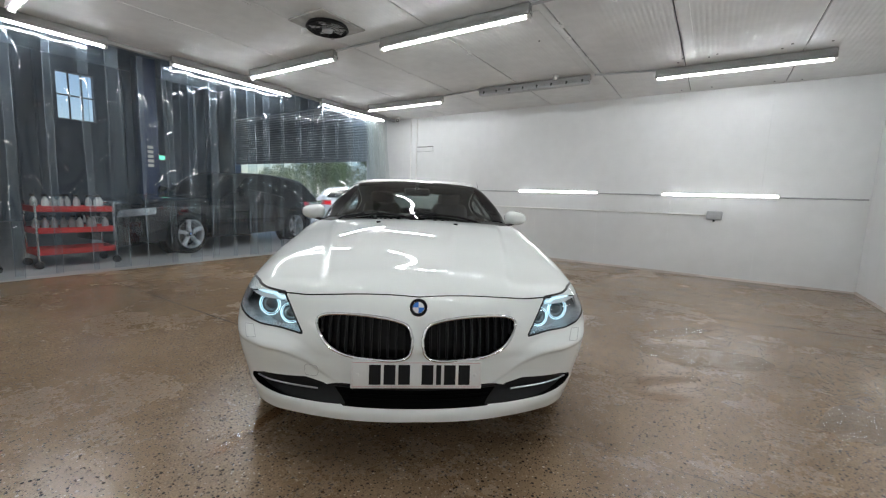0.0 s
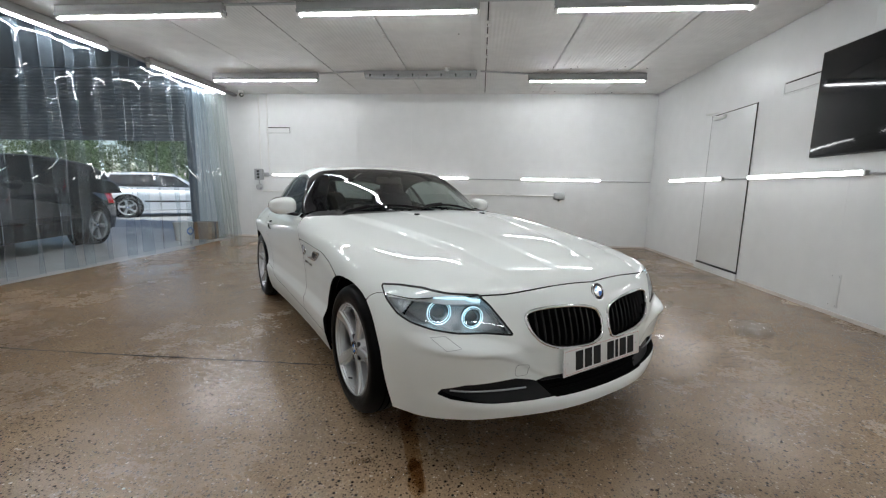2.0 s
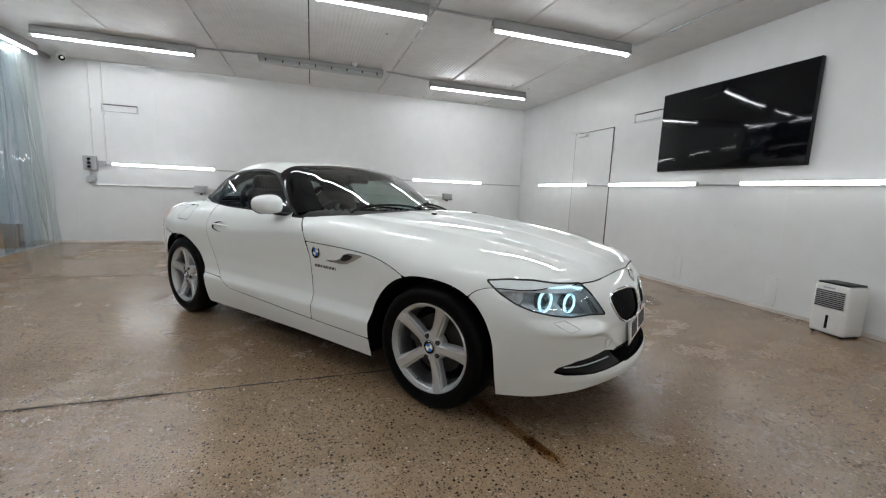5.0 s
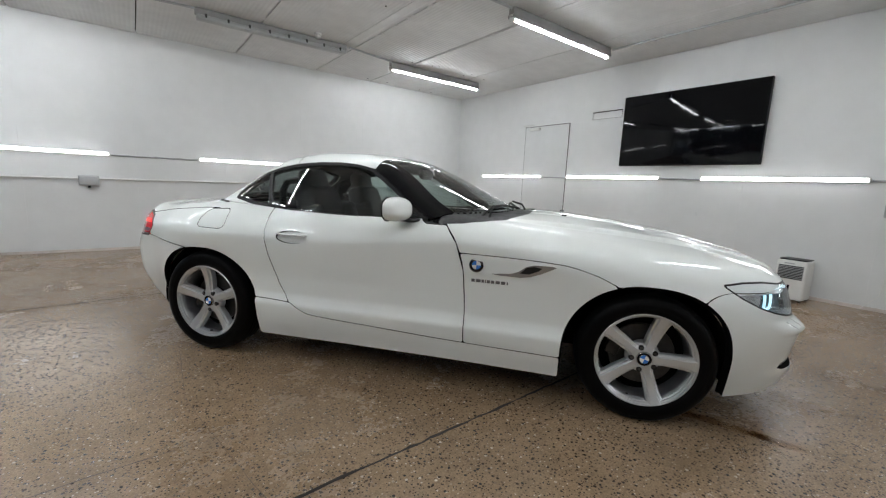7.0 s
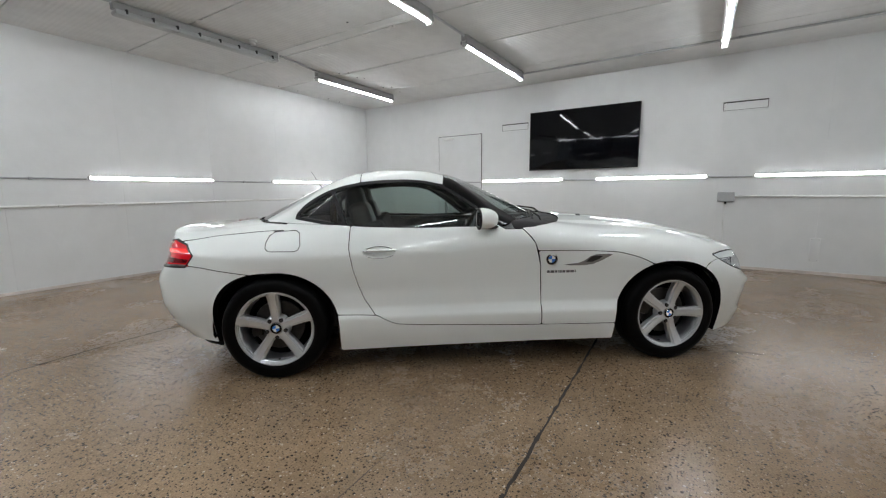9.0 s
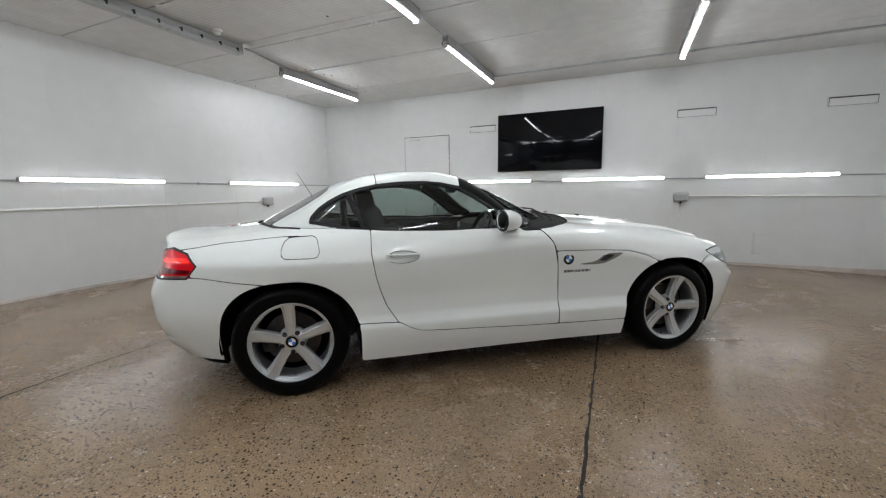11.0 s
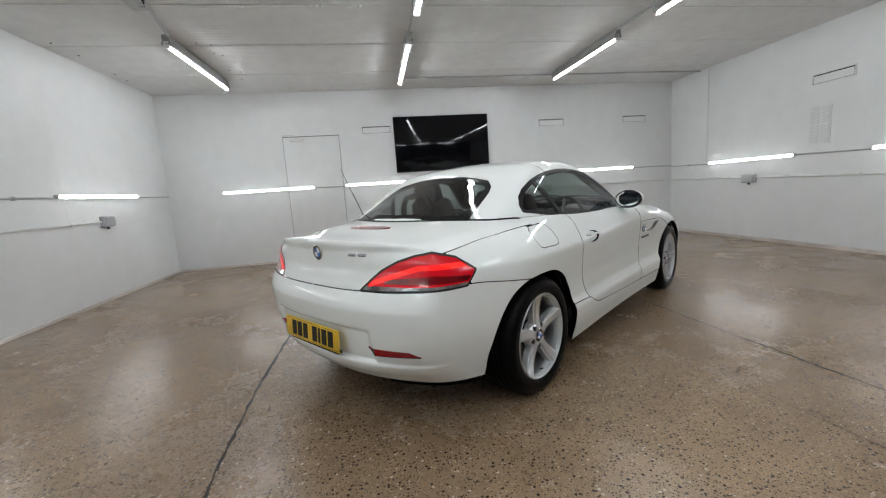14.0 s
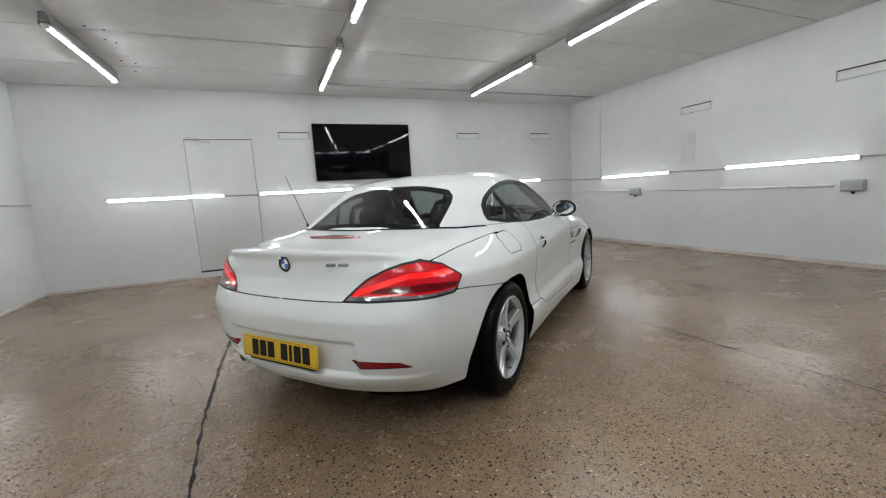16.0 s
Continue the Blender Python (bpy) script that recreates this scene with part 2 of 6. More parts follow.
def thing(name, label, category, m=None, group="", kind=""):
    ob = new(name)
    ob.empty_display_size = 0.2
    if m is not None:
        ob.matrix_basis = m
    return tagged(ob, label, category, group, kind)


def solid(name, bm, material, label, category="", m=None, group="", kind="", smooth=35):
    ob = new(name, mesh_of(bm, name, material, smooth))
    if m is not None:
        ob.matrix_basis = m
    return tagged(ob, label, category, group, kind)


def box(lo, hi, bevel=0.0, bm=None, seg=2):
    """An axis-parallel block between two corners, its edges rounded by bevel."""
    own = bmesh.new()
    c = [(a + b) / 2 for a, b in zip(lo, hi)]
    s = [abs(b - a) for a, b in zip(lo, hi)]
    bmesh.ops.create_cube(own, size=1, matrix=Matrix.LocRotScale(c, None, s))
    if bevel:
        bmesh.ops.bevel(own, geom=own.edges[:], offset=min(bevel, min(s) * 0.45), segments=seg, affect="EDGES", profile=0.5)
    return own if bm is None else join(bm, own)


def join(bm, other):
    """Adds another bmesh to bm."""
    tmp = bpy.data.meshes.new("tmp")
    other.to_mesh(tmp)
    other.free()
    bm.from_mesh(tmp)
    bpy.data.meshes.remove(tmp)
    return bm


def moved(bm, m):
    bmesh.ops.transform(bm, matrix=m, verts=bm.verts[:])
    return bm


def rod(a, b, r, seg=12, bm=None, r2=None):
    """A round bar from a to b."""
    a, b = Vector(a), Vector(b)
    own = bmesh.new()
    q = (b - a).to_track_quat("Z", "Y")
    bmesh.ops.create_cone(own, cap_ends=True, segments=seg, radius1=r, radius2=r if r2 is None else r2, depth=(b - a).length,
                          matrix=Matrix.LocRotScale((a + b) / 2, q, None))
    return own if bm is None else join(bm, own)


def lathe(profile, seg=48, bm=None):
    """Turns (radius, height) pairs round z."""
    bm = bm or bmesh.new()
    rings = [[bm.verts.new((r * math.cos(2 * math.pi * i / seg), r * math.sin(2 * math.pi * i / seg), h)) for i in range(seg)] for r, h in profile]
    for p, q in zip(rings, rings[1:]):
        for i in range(seg):
            bm.faces.new((p[i], p[(i + 1) % seg], q[(i + 1) % seg], q[i]))
    return bm


def sweep(points, r, seg=8, closed=False, bm=None, flat=1.0):
    """A round or flattened bar along a line of points."""
    bm = bm or bmesh.new()
    pts = [Vector(p) for p in points]
    n = len(pts)
    rings = []
    for i, p in enumerate(pts):
        d = (pts[(i + 1) % n] - pts[i - 1]) if closed else (pts[min(i + 1, n - 1)] - pts[max(i - 1, 0)])
        u = d.cross(Vector((0, 0, 1)))
        u = u.normalized() if u.length > 1e-6 else Vector((1, 0, 0))
        v = d.cross(u).normalized()
        rings.append([bm.verts.new(p + r * (math.cos(a) * u + flat * math.sin(a) * v)) for a in (2 * math.pi * k / seg for k in range(seg))])
    for i in range(n if closed else n - 1):
        p, q = rings[i], rings[(i + 1) % n]
        for k in range(seg):
            bm.faces.new((p[k], p[(k + 1) % seg], q[(k + 1) % seg], q[k]))
    if not closed:
        bm.faces.new(rings[0][::-1]), bm.faces.new(rings[-1])
    return bm


def plate(points, depth, bm=None):
    """A flat outline in x, z, with thickness along +y from y = 0."""
    bm = bm or bmesh.new()
    f = bm.faces.new([bm.verts.new((x, 0, z)) for x, z in points])
    ext = bmesh.ops.extrude_face_region(bm, geom=[f])
    bmesh.ops.translate(bm, verts=[v for v in ext["geom"] if isinstance(v, bmesh.types.BMVert)], vec=(0, depth, 0))
    bmesh.ops.recalc_face_normals(bm, faces=bm.faces[:])
    return bm


def poly_on(points, s=1):
    """A small plane patch through points on the right-hand side, or mirrored to the left."""
    bm = bmesh.new()
    f = bm.faces.new([bm.verts.new((p.x, p.y * s, p.z)) for p in points])
    bm.normal_update()
    if f.normal.y * s > 0:
        bmesh.ops.reverse_faces(bm, faces=bm.faces[:])
    return bm


M_TAPE = mat("glossy_white_tape", (0.85, 0.85, 0.84), 0.15, vary=0.05)
M_DAMP = clear("damp_film", (0.80, 0.70, 0.58), 1.33, 0.12)
# film with raised gloss: wet trickles, and added sheen where lamps mirror
M_WET_SHEEN = clear("wet_and_sheen_film", (0.86, 0.80, 0.72), 1.4, 0.06, gloss=2.0)
nt = M_WET_SHEEN.node_tree
ripple = nt.nodes.new("ShaderNodeTexNoise")
ripple.inputs["Scale"].default_value, ripple.inputs["Detail"].default_value = 34.0, 5.0
relief = nt.nodes.new("ShaderNodeBump")
relief.inputs["Distance"].default_value = 0.006
nt.links.new(ripple.outputs["Fac"], relief.inputs["Height"])
for node in nt.nodes:
    if node.type == "BSDF_GLOSSY":
        nt.links.new(relief.outputs[0], node.inputs["Normal"])

# ---- the sports car's surface: x ahead of the front axle, y to its left, z up ----
def spl(*pairs):
    """A smooth curve through (at, value) pairs."""
    px, py = np.array(pairs, float).T
    d = np.diff(py) / np.diff(px)
    m = np.concatenate([[d[0]], np.where(d[1:] * d[:-1] > 0, 2 * d[1:] * d[:-1] / (d[1:] + d[:-1] + 1e-12), 0.0), [d[-1]]])

    def curve(q):
        q = np.clip(np.asarray(q, float), px[0], px[-1])
        i = np.clip(np.searchsorted(px, q) - 1, 0, len(px) - 2)
        w = px[i + 1] - px[i]
        u = (q - px[i]) / w
        return (py[i] * (1 + 2 * u) * (1 - u) ** 2 + py[i + 1] * u * u * (3 - 2 * u)
                + w * (m[i] * u * (1 - u) ** 2 + m[i + 1] * u * u * (u - 1)))
    return curve


def smax(a, b, k):
    h = np.maximum(k - np.abs(a - b), 0) / k
    return np.maximum(a, b) + h * h * k / 4


def sstep(a, b, q):
    u = np.clip((q - a) / (b - a), 0, 1)
    return u * u * (3 - 2 * u)


half_width = spl((-3.4, 0.68), (-3.2, 0.730), (-3.0, 0.790), (-2.8, 0.852), (-2.5, 0.895), (-2.0, 0.884), (-1.5, 0.872), (-1.0, 0.868), (-0.5, 0.878), (0.0, 0.893), (0.3, 0.874), (0.45, 0.838), (0.6, 0.775), (0.9, 0.60))
tuck = spl((0.0, 0.085), (0.15, 0.050), (0.24, 0.024), (0.30, 0.013), (0.345, 0.010), (0.375, 0.021), (0.42, 0.033), (0.50, 0.032), (0.60, 0.017), (0.70, 0.002), (0.732, 0.0), (0.75, 0.004), (0.80, 0.024), (0.90, 0.078), (1.0, 0.15))
deck_line = spl((-3.40, 0.862), (-3.28, 0.888), (-3.1, 0.892), (-2.8, 0.925), (-2.4, 0.965), (-1.6, 0.955), (-1.0, 0.95), (-0.62, 0.925), (-0.2, 0.890), (0.2, 0.838), (0.5, 0.770), (0.7, 0.722), (0.9, 0.62))
deck_drop = spl((-3.4, 0.06), (-3.0, 0.075), (-2.5, 0.07), (-1.8, 0.03), (-1.0, 0.04), (-0.4, 0.085), (0.1, 0.10), (0.5, 0.09), (0.9, 0.06))
edge_round = spl((-3.4, 0.14), (-2.6, 0.16), (-2.0, 0.10), (-1.0, 0.10), (-0.4, 0.16), (0.3, 0.22), (0.9, 0.2))
nose_line = spl((0.0, 0.78), (0.15, 0.82), (0.20, 0.848), (0.245, 0.856), (0.285, 0.842), (0.33, 0.822), (0.40, 0.812), (0.45, 0.812), (0.485, 0.816), (0.53, 0.808), (0.60, 0.786), (0.66, 0.760), (0.72, 0.722), (0.80, 0.64), (1.0, 0.5))
shelf_line = spl((0.0, 0.345), (0.27, 0.350), (0.36, 0.385), (0.46, 0.445), (0.58, 0.478), (0.9, 0.490))
tail_line = spl((0.0, -3.16), (0.17, -3.22), (0.245, -3.285), (0.285, -3.318), (0.318, -3.330), (0.332, -3.322), (0.36, -3.328), (0.48, -3.342), (0.575, -3.350), (0.60, -3.345), (0.66, -3.318), (0.70, -3.292), (0.76, -3.272), (0.83, -3.268), (0.87, -3.278), (0.91, -3.280), (1.0, -3.28))


lip_swell = spl((-0.30, 0.0), (-0.26, 0.004), (-0.20, 0.016), (-0.08, 0.027), (-0.02, 0.041), (0.0, 0.046), (0.012, 0.040), (0.03, 0.020), (0.06, -0.006), (0.12, -0.004), (0.2, 0.0))

end_tuck = spl((0.0, 0.085), (0.15, 0.052), (0.25, 0.028), (0.35, 0.015), (0.45, 0.008), (0.60, 0.002), (0.70, 0.0), (0.735, 0.0), (0.80, 0.022), (0.90, 0.078), (1.0, 0.15))


def body_field(x, y, z):
    """Below zero inside the body."""
    a = np.abs(y)
    fade = sstep(-0.9, -0.4, x) * (1 - sstep(0.55, 0.75, x))
    ridge = fade * (0.017 * (1 - sstep(-0.022, 0.030, a - (0.50 - 0.16 * x))) + 0.004 * (1 - sstep(-0.020, 0.020, a - (0.21 - 0.12 * x))))
    top = z - (deck_line(x) - deck_drop(x) * (a / 0.85) ** 2.6 + ridge)
    hem = (1 - sstep(0.18, 0.5, z)) * (0.05 * sstep(-2.62, -2.95, x) + 0.035 * sstep(0.2, 0.5, x))
    rise = 0.055 * sstep(-1.9, -0.9, x) * (1 - sstep(-0.3, 0.2, x)) * sstep(0.50, 0.66, z) * (1 - sstep(0.84, 0.95, z))
    ends = np.maximum(sstep(-2.55, -2.85, x), sstep(0.15, 0.45, x))
    side = a - (half_width(x) - (1 - ends) * tuck(z - rise) - ends * end_tuck(z) - hem)
    f = smax(top, side, edge_round(x))
    under = 0.009 * sstep(0.0, 0.022, shelf_line(a) - z) * sstep(0.262, 0.30, z)
    brow = lip_swell(z - shelf_line(a)) * sstep(0.36, 0.64, a)
    front = x - (nose_line(z) + brow - under - (0.40 + 0.16 * (1 - sstep(0.18, 0.42, z))) * a ** 2.3)
    f = smax(f, front * 0.95, 0.085 - 0.025 * sstep(0.5, 0.7, z))
    tray = 0.016 * sstep(0.44, 0.40, a) * sstep(0.325, 0.34, z) * sstep(0.50, 0.475, z)
    rear = (tail_line(z) + tray + (0.34 + 0.25 * (1 - sstep(0.2, 0.45, z)) + 0.14 * sstep(0.78, 0.86, z)) * a ** 2.8) - x
    return smax(f, rear * 0.95, 0.07 - 0.045 * sstep(0.74, 0.84, z))


roof_line = spl((-2.95, 0.82), (-2.82, 0.895), (-2.62, 1.005), (-2.40, 1.116), (-2.23, 1.196), (-2.05, 1.246), (-1.8, 1.273), (-1.63, 1.271), (-1.40, 1.236), (-1.16, 1.145), (-0.87, 1.008), (-0.60, 0.885), (-0.4, 0.79))
cabin_width = spl((0.7, 0.845), (0.88, 0.797), (0.95, 0.768), (1.05, 0.712), (1.15, 0.645), (1.3, 0.53))


def cabin_field(x, y, z):
    a = np.abs(y)
    q = x + 0.26 * (a / 0.72) ** 2.2 * sstep(-1.7, -1.1, x) - 0.12 * (a / 0.6) ** 2 * sstep(-2.0, -2.5, x)
    top = z - (roof_line(q) - 0.035 * (a / 0.6) ** 2)
    side = a - (cabin_width(z) - 0.13 * sstep(-1.9, -2.85, x) - 0.03 * sstep(-1.3, -0.8, x))
    return smax(top, side, 0.09 - 0.04 * sstep(-1.5, -1.2, x))


def cast(field, origin, way, reach=2.2):
    """Where rays from inside leave the surface (arrays of points and directions)."""
    lo, hi = np.zeros(origin.shape[:-1]), np.full(origin.shape[:-1], reach)
    for _ in range(34):
        mid = (lo + hi) / 2
        p = origin + mid[..., None] * way
        inside = field(p[..., 0], p[..., 1], p[..., 2]) < 0
        lo, hi = np.where(inside, mid, lo), np.where(inside, hi, mid)
    return origin + lo[..., None] * way


def sd_poly(px, py, pts, r=0.0):
    """Signed distance (inside above zero) to a polygon whose corners are rounded by r."""
    pts = np.array(pts, float)
    d, s = np.full(px.shape, 1e9), np.ones(px.shape)
    n = len(pts)
    for i in range(n):
        b, e = pts[i], pts[i] - pts[i - 1]
        e = pts[i - 1] - b
        wx, wy = px - b[0], py - b[1]
        k = np.clip((wx * e[0] + wy * e[1]) / (e @ e), 0, 1)
        d = np.minimum(d, (wx - e[0] * k) ** 2 + (wy - e[1] * k) ** 2)
        o = pts[i - 1]
        c1, c2, c3 = py >= b[1], py < o[1], e[0] * wy > e[1] * wx
        s = np.where((c1 & c2 & c3) | (~c1 & ~c2 & ~c3), -s, s)
    return -s * np.sqrt(d) + r

# ---- the room: white detailing bay ----
X_TV, X_CUR, Y_BACK, Y_FRONT, Z_CEIL = 1.96, -6.1, 7.57, -1.53, 2.86
T = 0.2


def floor_height(x, y):
    """The slab rises a little towards two of the walls and dips under the car."""
    dip = -0.017 * float(sstep(3.0, 1.4, math.hypot((x + 1.9) * 0.9, (y - 2.9) * 0.8)))
    return dip + max(0.045 * float(sstep(0.2, 1.96, x)) * float(sstep(-1.6, 0.5, y)), 0.035 * float(sstep(5.6, 7.5, y)))


def build_floor():
    bm = bmesh.new()
    xs = [X_CUR - 0.02 + i * (X_TV + T - X_CUR + 0.02) / 60 for i in range(61)]
    ys = [Y_FRONT - T + i * (Y_BACK + T - Y_FRONT + T) / 60 for i in range(61)]
    g = [[bm.verts.new((x, y, floor_height(x, y))) for y in ys] for x in xs]
    for i in range(60):
        for j in range(60):
            bm.faces.new((g[i][j], g[i + 1][j], g[i + 1][j + 1], g[i][j + 1]))
    return solid("floor", bm, M_FLOOR, "worn brown sealed concrete floor with exposed stones and damp patches", "floor", kind="structure", smooth=180)


floor = build_floor()


def panel_wall(name, label, lo, hi, axis, face, cuts):
    """A wall of tall flush panels; axis: the way it runs, face: the way that its panels look (+1 or -1)."""
    w = solid(name, box(lo, hi), M_WALL, label, "wall", kind="structure")
    edges = [lo[axis]] + list(cuts) + [hi[axis]]
    for a, b in zip(edges, edges[1:]):
        p, q = list(lo), list(hi)
        p[axis], q[axis] = a + 0.0002, b - 0.0002
        k = 1 - axis
        p[k], q[k] = (lo[k] - 0.012, lo[k]) if face < 0 else (hi[k], hi[k] + 0.012)
        p[2] = 0.05
        q[2] = Z_CEIL
        part("panel", box(p, q, 0.0005, seg=1), M_WALL, w)
    return w


panel_wall("wall_tv_side", "white painted panel wall with screen and door", (X_TV + 0.012, Y_FRONT - T, -0.3), (X_TV + T, Y_BACK + T, 3.1), 1, -1, (-1.02, 0.11, 1.18, 2.33, 3.45, 4.55, 5.86, 6.9))
panel_wall("wall_back", "white painted panel wall with strip lights", (X_CUR - 0.9, Y_BACK + 0.012, -0.3), (X_TV, Y_BACK + T, 3.1), 0, -1, (-5.85, -4.72, -3.62, -2.55, -1.42, -0.3, 0.83))
panel_wall("wall_front", "white painted panel wall with strip lights and vents", (X_CUR - 0.2, Y_FRONT - T, -0.3), (X_TV, Y_FRONT - 0.012, 3.1), 0, 1, (-4.62, -3.5, -2.36, -1.25, -0.18, 0.93))


def build_ceiling():
    """Long ribbed panels along y with open dark joints, all in one mesh."""
    bm = box((X_CUR - 0.15, Y_FRONT, Z_CEIL + 0.03), (X_TV, Y_BACK, Z_CEIL + 0.15))
    for f in bm.faces:
        f.material_index = 1
    edges = [X_CUR - 0.15, -4.68, -3.53, -2.36, -1.17, -0.19, 0.93, X_TV]
    for a, b in zip(edges, edges[1:]):
        box((a + 0.0065, Y_FRONT, Z_CEIL), (b - 0.0065, Y_BACK, Z_CEIL + 0.03), 0.003, bm, seg=1)
    return solid("ceiling", bm, [M_CEIL, M_JOINT], "white ribbed insulated ceiling panels", "ceiling", kind="structure")


build_ceiling()


def half_tube(x0, x1, r, z, bulge=1.25):
    """The lower half of a round or flattened diffuser along x."""
    bm = bmesh.new()
    ring = [[bm.verts.new((x, r * math.cos(a), z - bulge * r * math.sin(a))) for a in (math.pi * k / 12 for k in range(13))] for x in (x0, x1)]
    for k in range(12):
        bm.faces.new((ring[0][k], ring[1][k], ring[1][k + 1], ring[0][k + 1]))
    bm.faces.new(ring[0]), bm.faces.new(ring[1][::-1])
    bmesh.ops.recalc_face_normals(bm, faces=bm.faces[:])
    return bm


def ceiling_lamp(x0, x1, y, lit=True, along="x"):
    """A batten light: housing on the ceiling, tube under it."""
    n = x1 - x0
    t = thing("ceiling_light", "long white LED batten light fixed to the ceiling, lit" if lit else "long grey twin batten light on the ceiling, switched off", "ceiling light",
              pose(x0, y, Z_CEIL) if along == "x" else pose(y, x0, Z_CEIL, 0, 0, 90), "ceiling battens")
    part("housing", box((0.0, -0.038, -0.075), (n, 0.038, -0.002), 0.012), M_HOUSING, t)
    if lit:
        part("tube", half_tube(0.02, n - 0.02, 0.018, -0.108), M_TUBE, t, "glowing white tube")
        part("tray", box((0.0, -0.046, -0.109), (n, 0.046, -0.072), 0.006), M_HOUSING, t)
        for e in (0.0, n - 0.03):
            part("end_cap", box((e, -0.03, -0.14), (e + 0.03, 0.03, -0.07), 0.006), M_PLASTIC_W, t)
    else:
        part("diffuser", box((0.01, -0.06, -0.12), (n - 0.01, 0.06, -0.072), 0.02), M_TUBE_OFF, t)
        for k in range(8):
            part("clip", box((0.1 + k * (n - 0.2) / 7 - 0.009, -0.066, -0.1), (0.1 + k * (n - 0.2) / 7 + 0.009, 0.066, -0.06), 0.004), M_BLACK, t)
    return t


for x0, x1, y in ((-5.58, -3.77, 3.71), (-3.03, -1.25, 3.73), (-0.56, 1.19, 3.74), (-5.55, -3.8, 6.13), (-0.52, 1.22, 6.23), (-0.61, 1.14, 1.25), (-3.03, -1.27, 1.24), (-5.55, -3.8, 1.24)):
    ceiling_lamp(x0, x1, y)
ceiling_lamp(-3.03, -1.30, 6.05, lit=False)
for y0, y1 in ((0.33, 2.11), (2.8, 4.65), (5.3, 7.04)):
    ceiling_lamp(y0, y1, -5.97, along="y")


def wall_lamp(m, n):
    t = thing("wall_light", "slim white LED strip light on a white wall, lit", "wall light", m, "wall strip lights")
    part("backplate", box((0, -0.0395, -0.021), (n, -0.002, 0.021), 0.005), M_PLASTIC_W, t)
    part("tube", moved(half_tube(0.012, n - 0.012, 0.019, 0.0, 0.6), pose(0, -0.0385, 0, -90)), M_WALLTUBE, t, "glowing white tube")
    for e in (0.0, n - 0.02):
        part("end_cap", box((e, -0.050, -0.024), (e + 0.02, -0.018, 0.024), 0.006), M_PLASTIC_W, t)
    return t


for x0 in (-5.37, -2.90, -0.44):
    wall_lamp(pose(x0, Y_BACK, 1.297), 1.48)
for y0 in (6.73, 4.75, 2.775, 0.795):
    wall_lamp(pose(X_TV, y0, 1.29, 0, 0, -90), 1.48)
for x0 in (1.0, -1.36):
    wall_lamp(pose(x0, Y_FRONT, 1.25, 0, 0, 180), 1.47)

# ---- the screen ----
tv = thing("television", "large black flat screen television mounted on the white wall", "television", pose(X_TV, 3.85, 1.45, 0, 0, -90))
part("screen", box((0.008, -0.068, 0.014), (1.662, -0.06, 0.932), 0.002), M_SCREEN, tv, "glossy black screen")
part("frame", box((0, -0.065, 0), (1.67, -0.02, 0.94), 0.006), M_BLACK, tv)
part("wall_mount", box((0.5, -0.021, 0.3), (1.2, -0.001, 0.65)), M_BLACK, tv)

CAR = pose(-1.13, 2.009, 0, 0, 0, math.degrees(math.atan2(-0.788, 0.616)))
car = thing("sports_car", "white two-seat hardtop sports car parked on the concrete floor", "car", CAR)


def section_grid(field, xs, angles, centre):
    """Points of the surface, section by section along x, by angle round a line at height centre (right-hand side)."""
    gx, ga = np.meshgrid(xs, angles, indexing="ij")
    return cast(field, np.stack([gx, 0 * gx, 0 * gx + centre], -1), np.stack([0 * gx, -np.cos(ga), np.sin(ga)], -1))


def round_grid(field, angles, zs, x0):
    """Points by angle round an upright line at x0 (0 = ahead, 180 = behind), on the right-hand side."""
    ga, gz = np.meshgrid(np.radians(angles), zs, indexing="ij")
    return cast(field, np.stack([0 * ga + x0, 0 * ga, gz], -1), np.stack([np.cos(ga), -np.sin(ga), 0 * ga], -1))


def pitch_grid(field, ys, angles, x0, z0):
    """Points by angle in upright planes along the car, plane by plane across it."""
    gy, ga = np.meshgrid(ys, np.radians(angles), indexing="ij")
    return cast(field, np.stack([0 * gy + x0, -gy, 0 * gy + z0], -1), np.stack([np.cos(ga), 0 * ga, np.sin(ga)], -1))


def quads(P):
    n, m = P.shape[:2]
    i = np.arange(n * m).reshape(n, m)
    return P.reshape(-1, 3), np.stack([i[:-1, :-1], i[1:, :-1], i[1:, 1:], i[:-1, 1:]], -1).reshape(-1, 4)


def clip(V, F, g):
    """The part of a mesh where g (one value a vertex) is above zero, cut exactly along g = 0."""
    g = np.where(np.abs(g) < 1e-6, 1e-6, g)
    keep = (g[F] > 0).sum(1)
    faces = F[keep == 4].tolist()
    V, cut, g = V.tolist(), {}, g.tolist()
    for f in F[(keep > 0) & (keep < 4)].tolist():
        out = []
        for a, b in zip(f, f[1:] + f[:1]):
            if g[a] > 0:
                out.append(a)
            if (g[a] > 0) != (g[b] > 0):
                key = (min(a, b), max(a, b))
                if key not in cut:
                    u = g[a] / (g[a] - g[b])
                    cut[key] = len(V)
                    V.append([p + u * (q - p) for p, q in zip(V[a], V[b])])
                out.append(cut[key])
        if len(out) > 2:
            faces.append(out)
    return V, faces


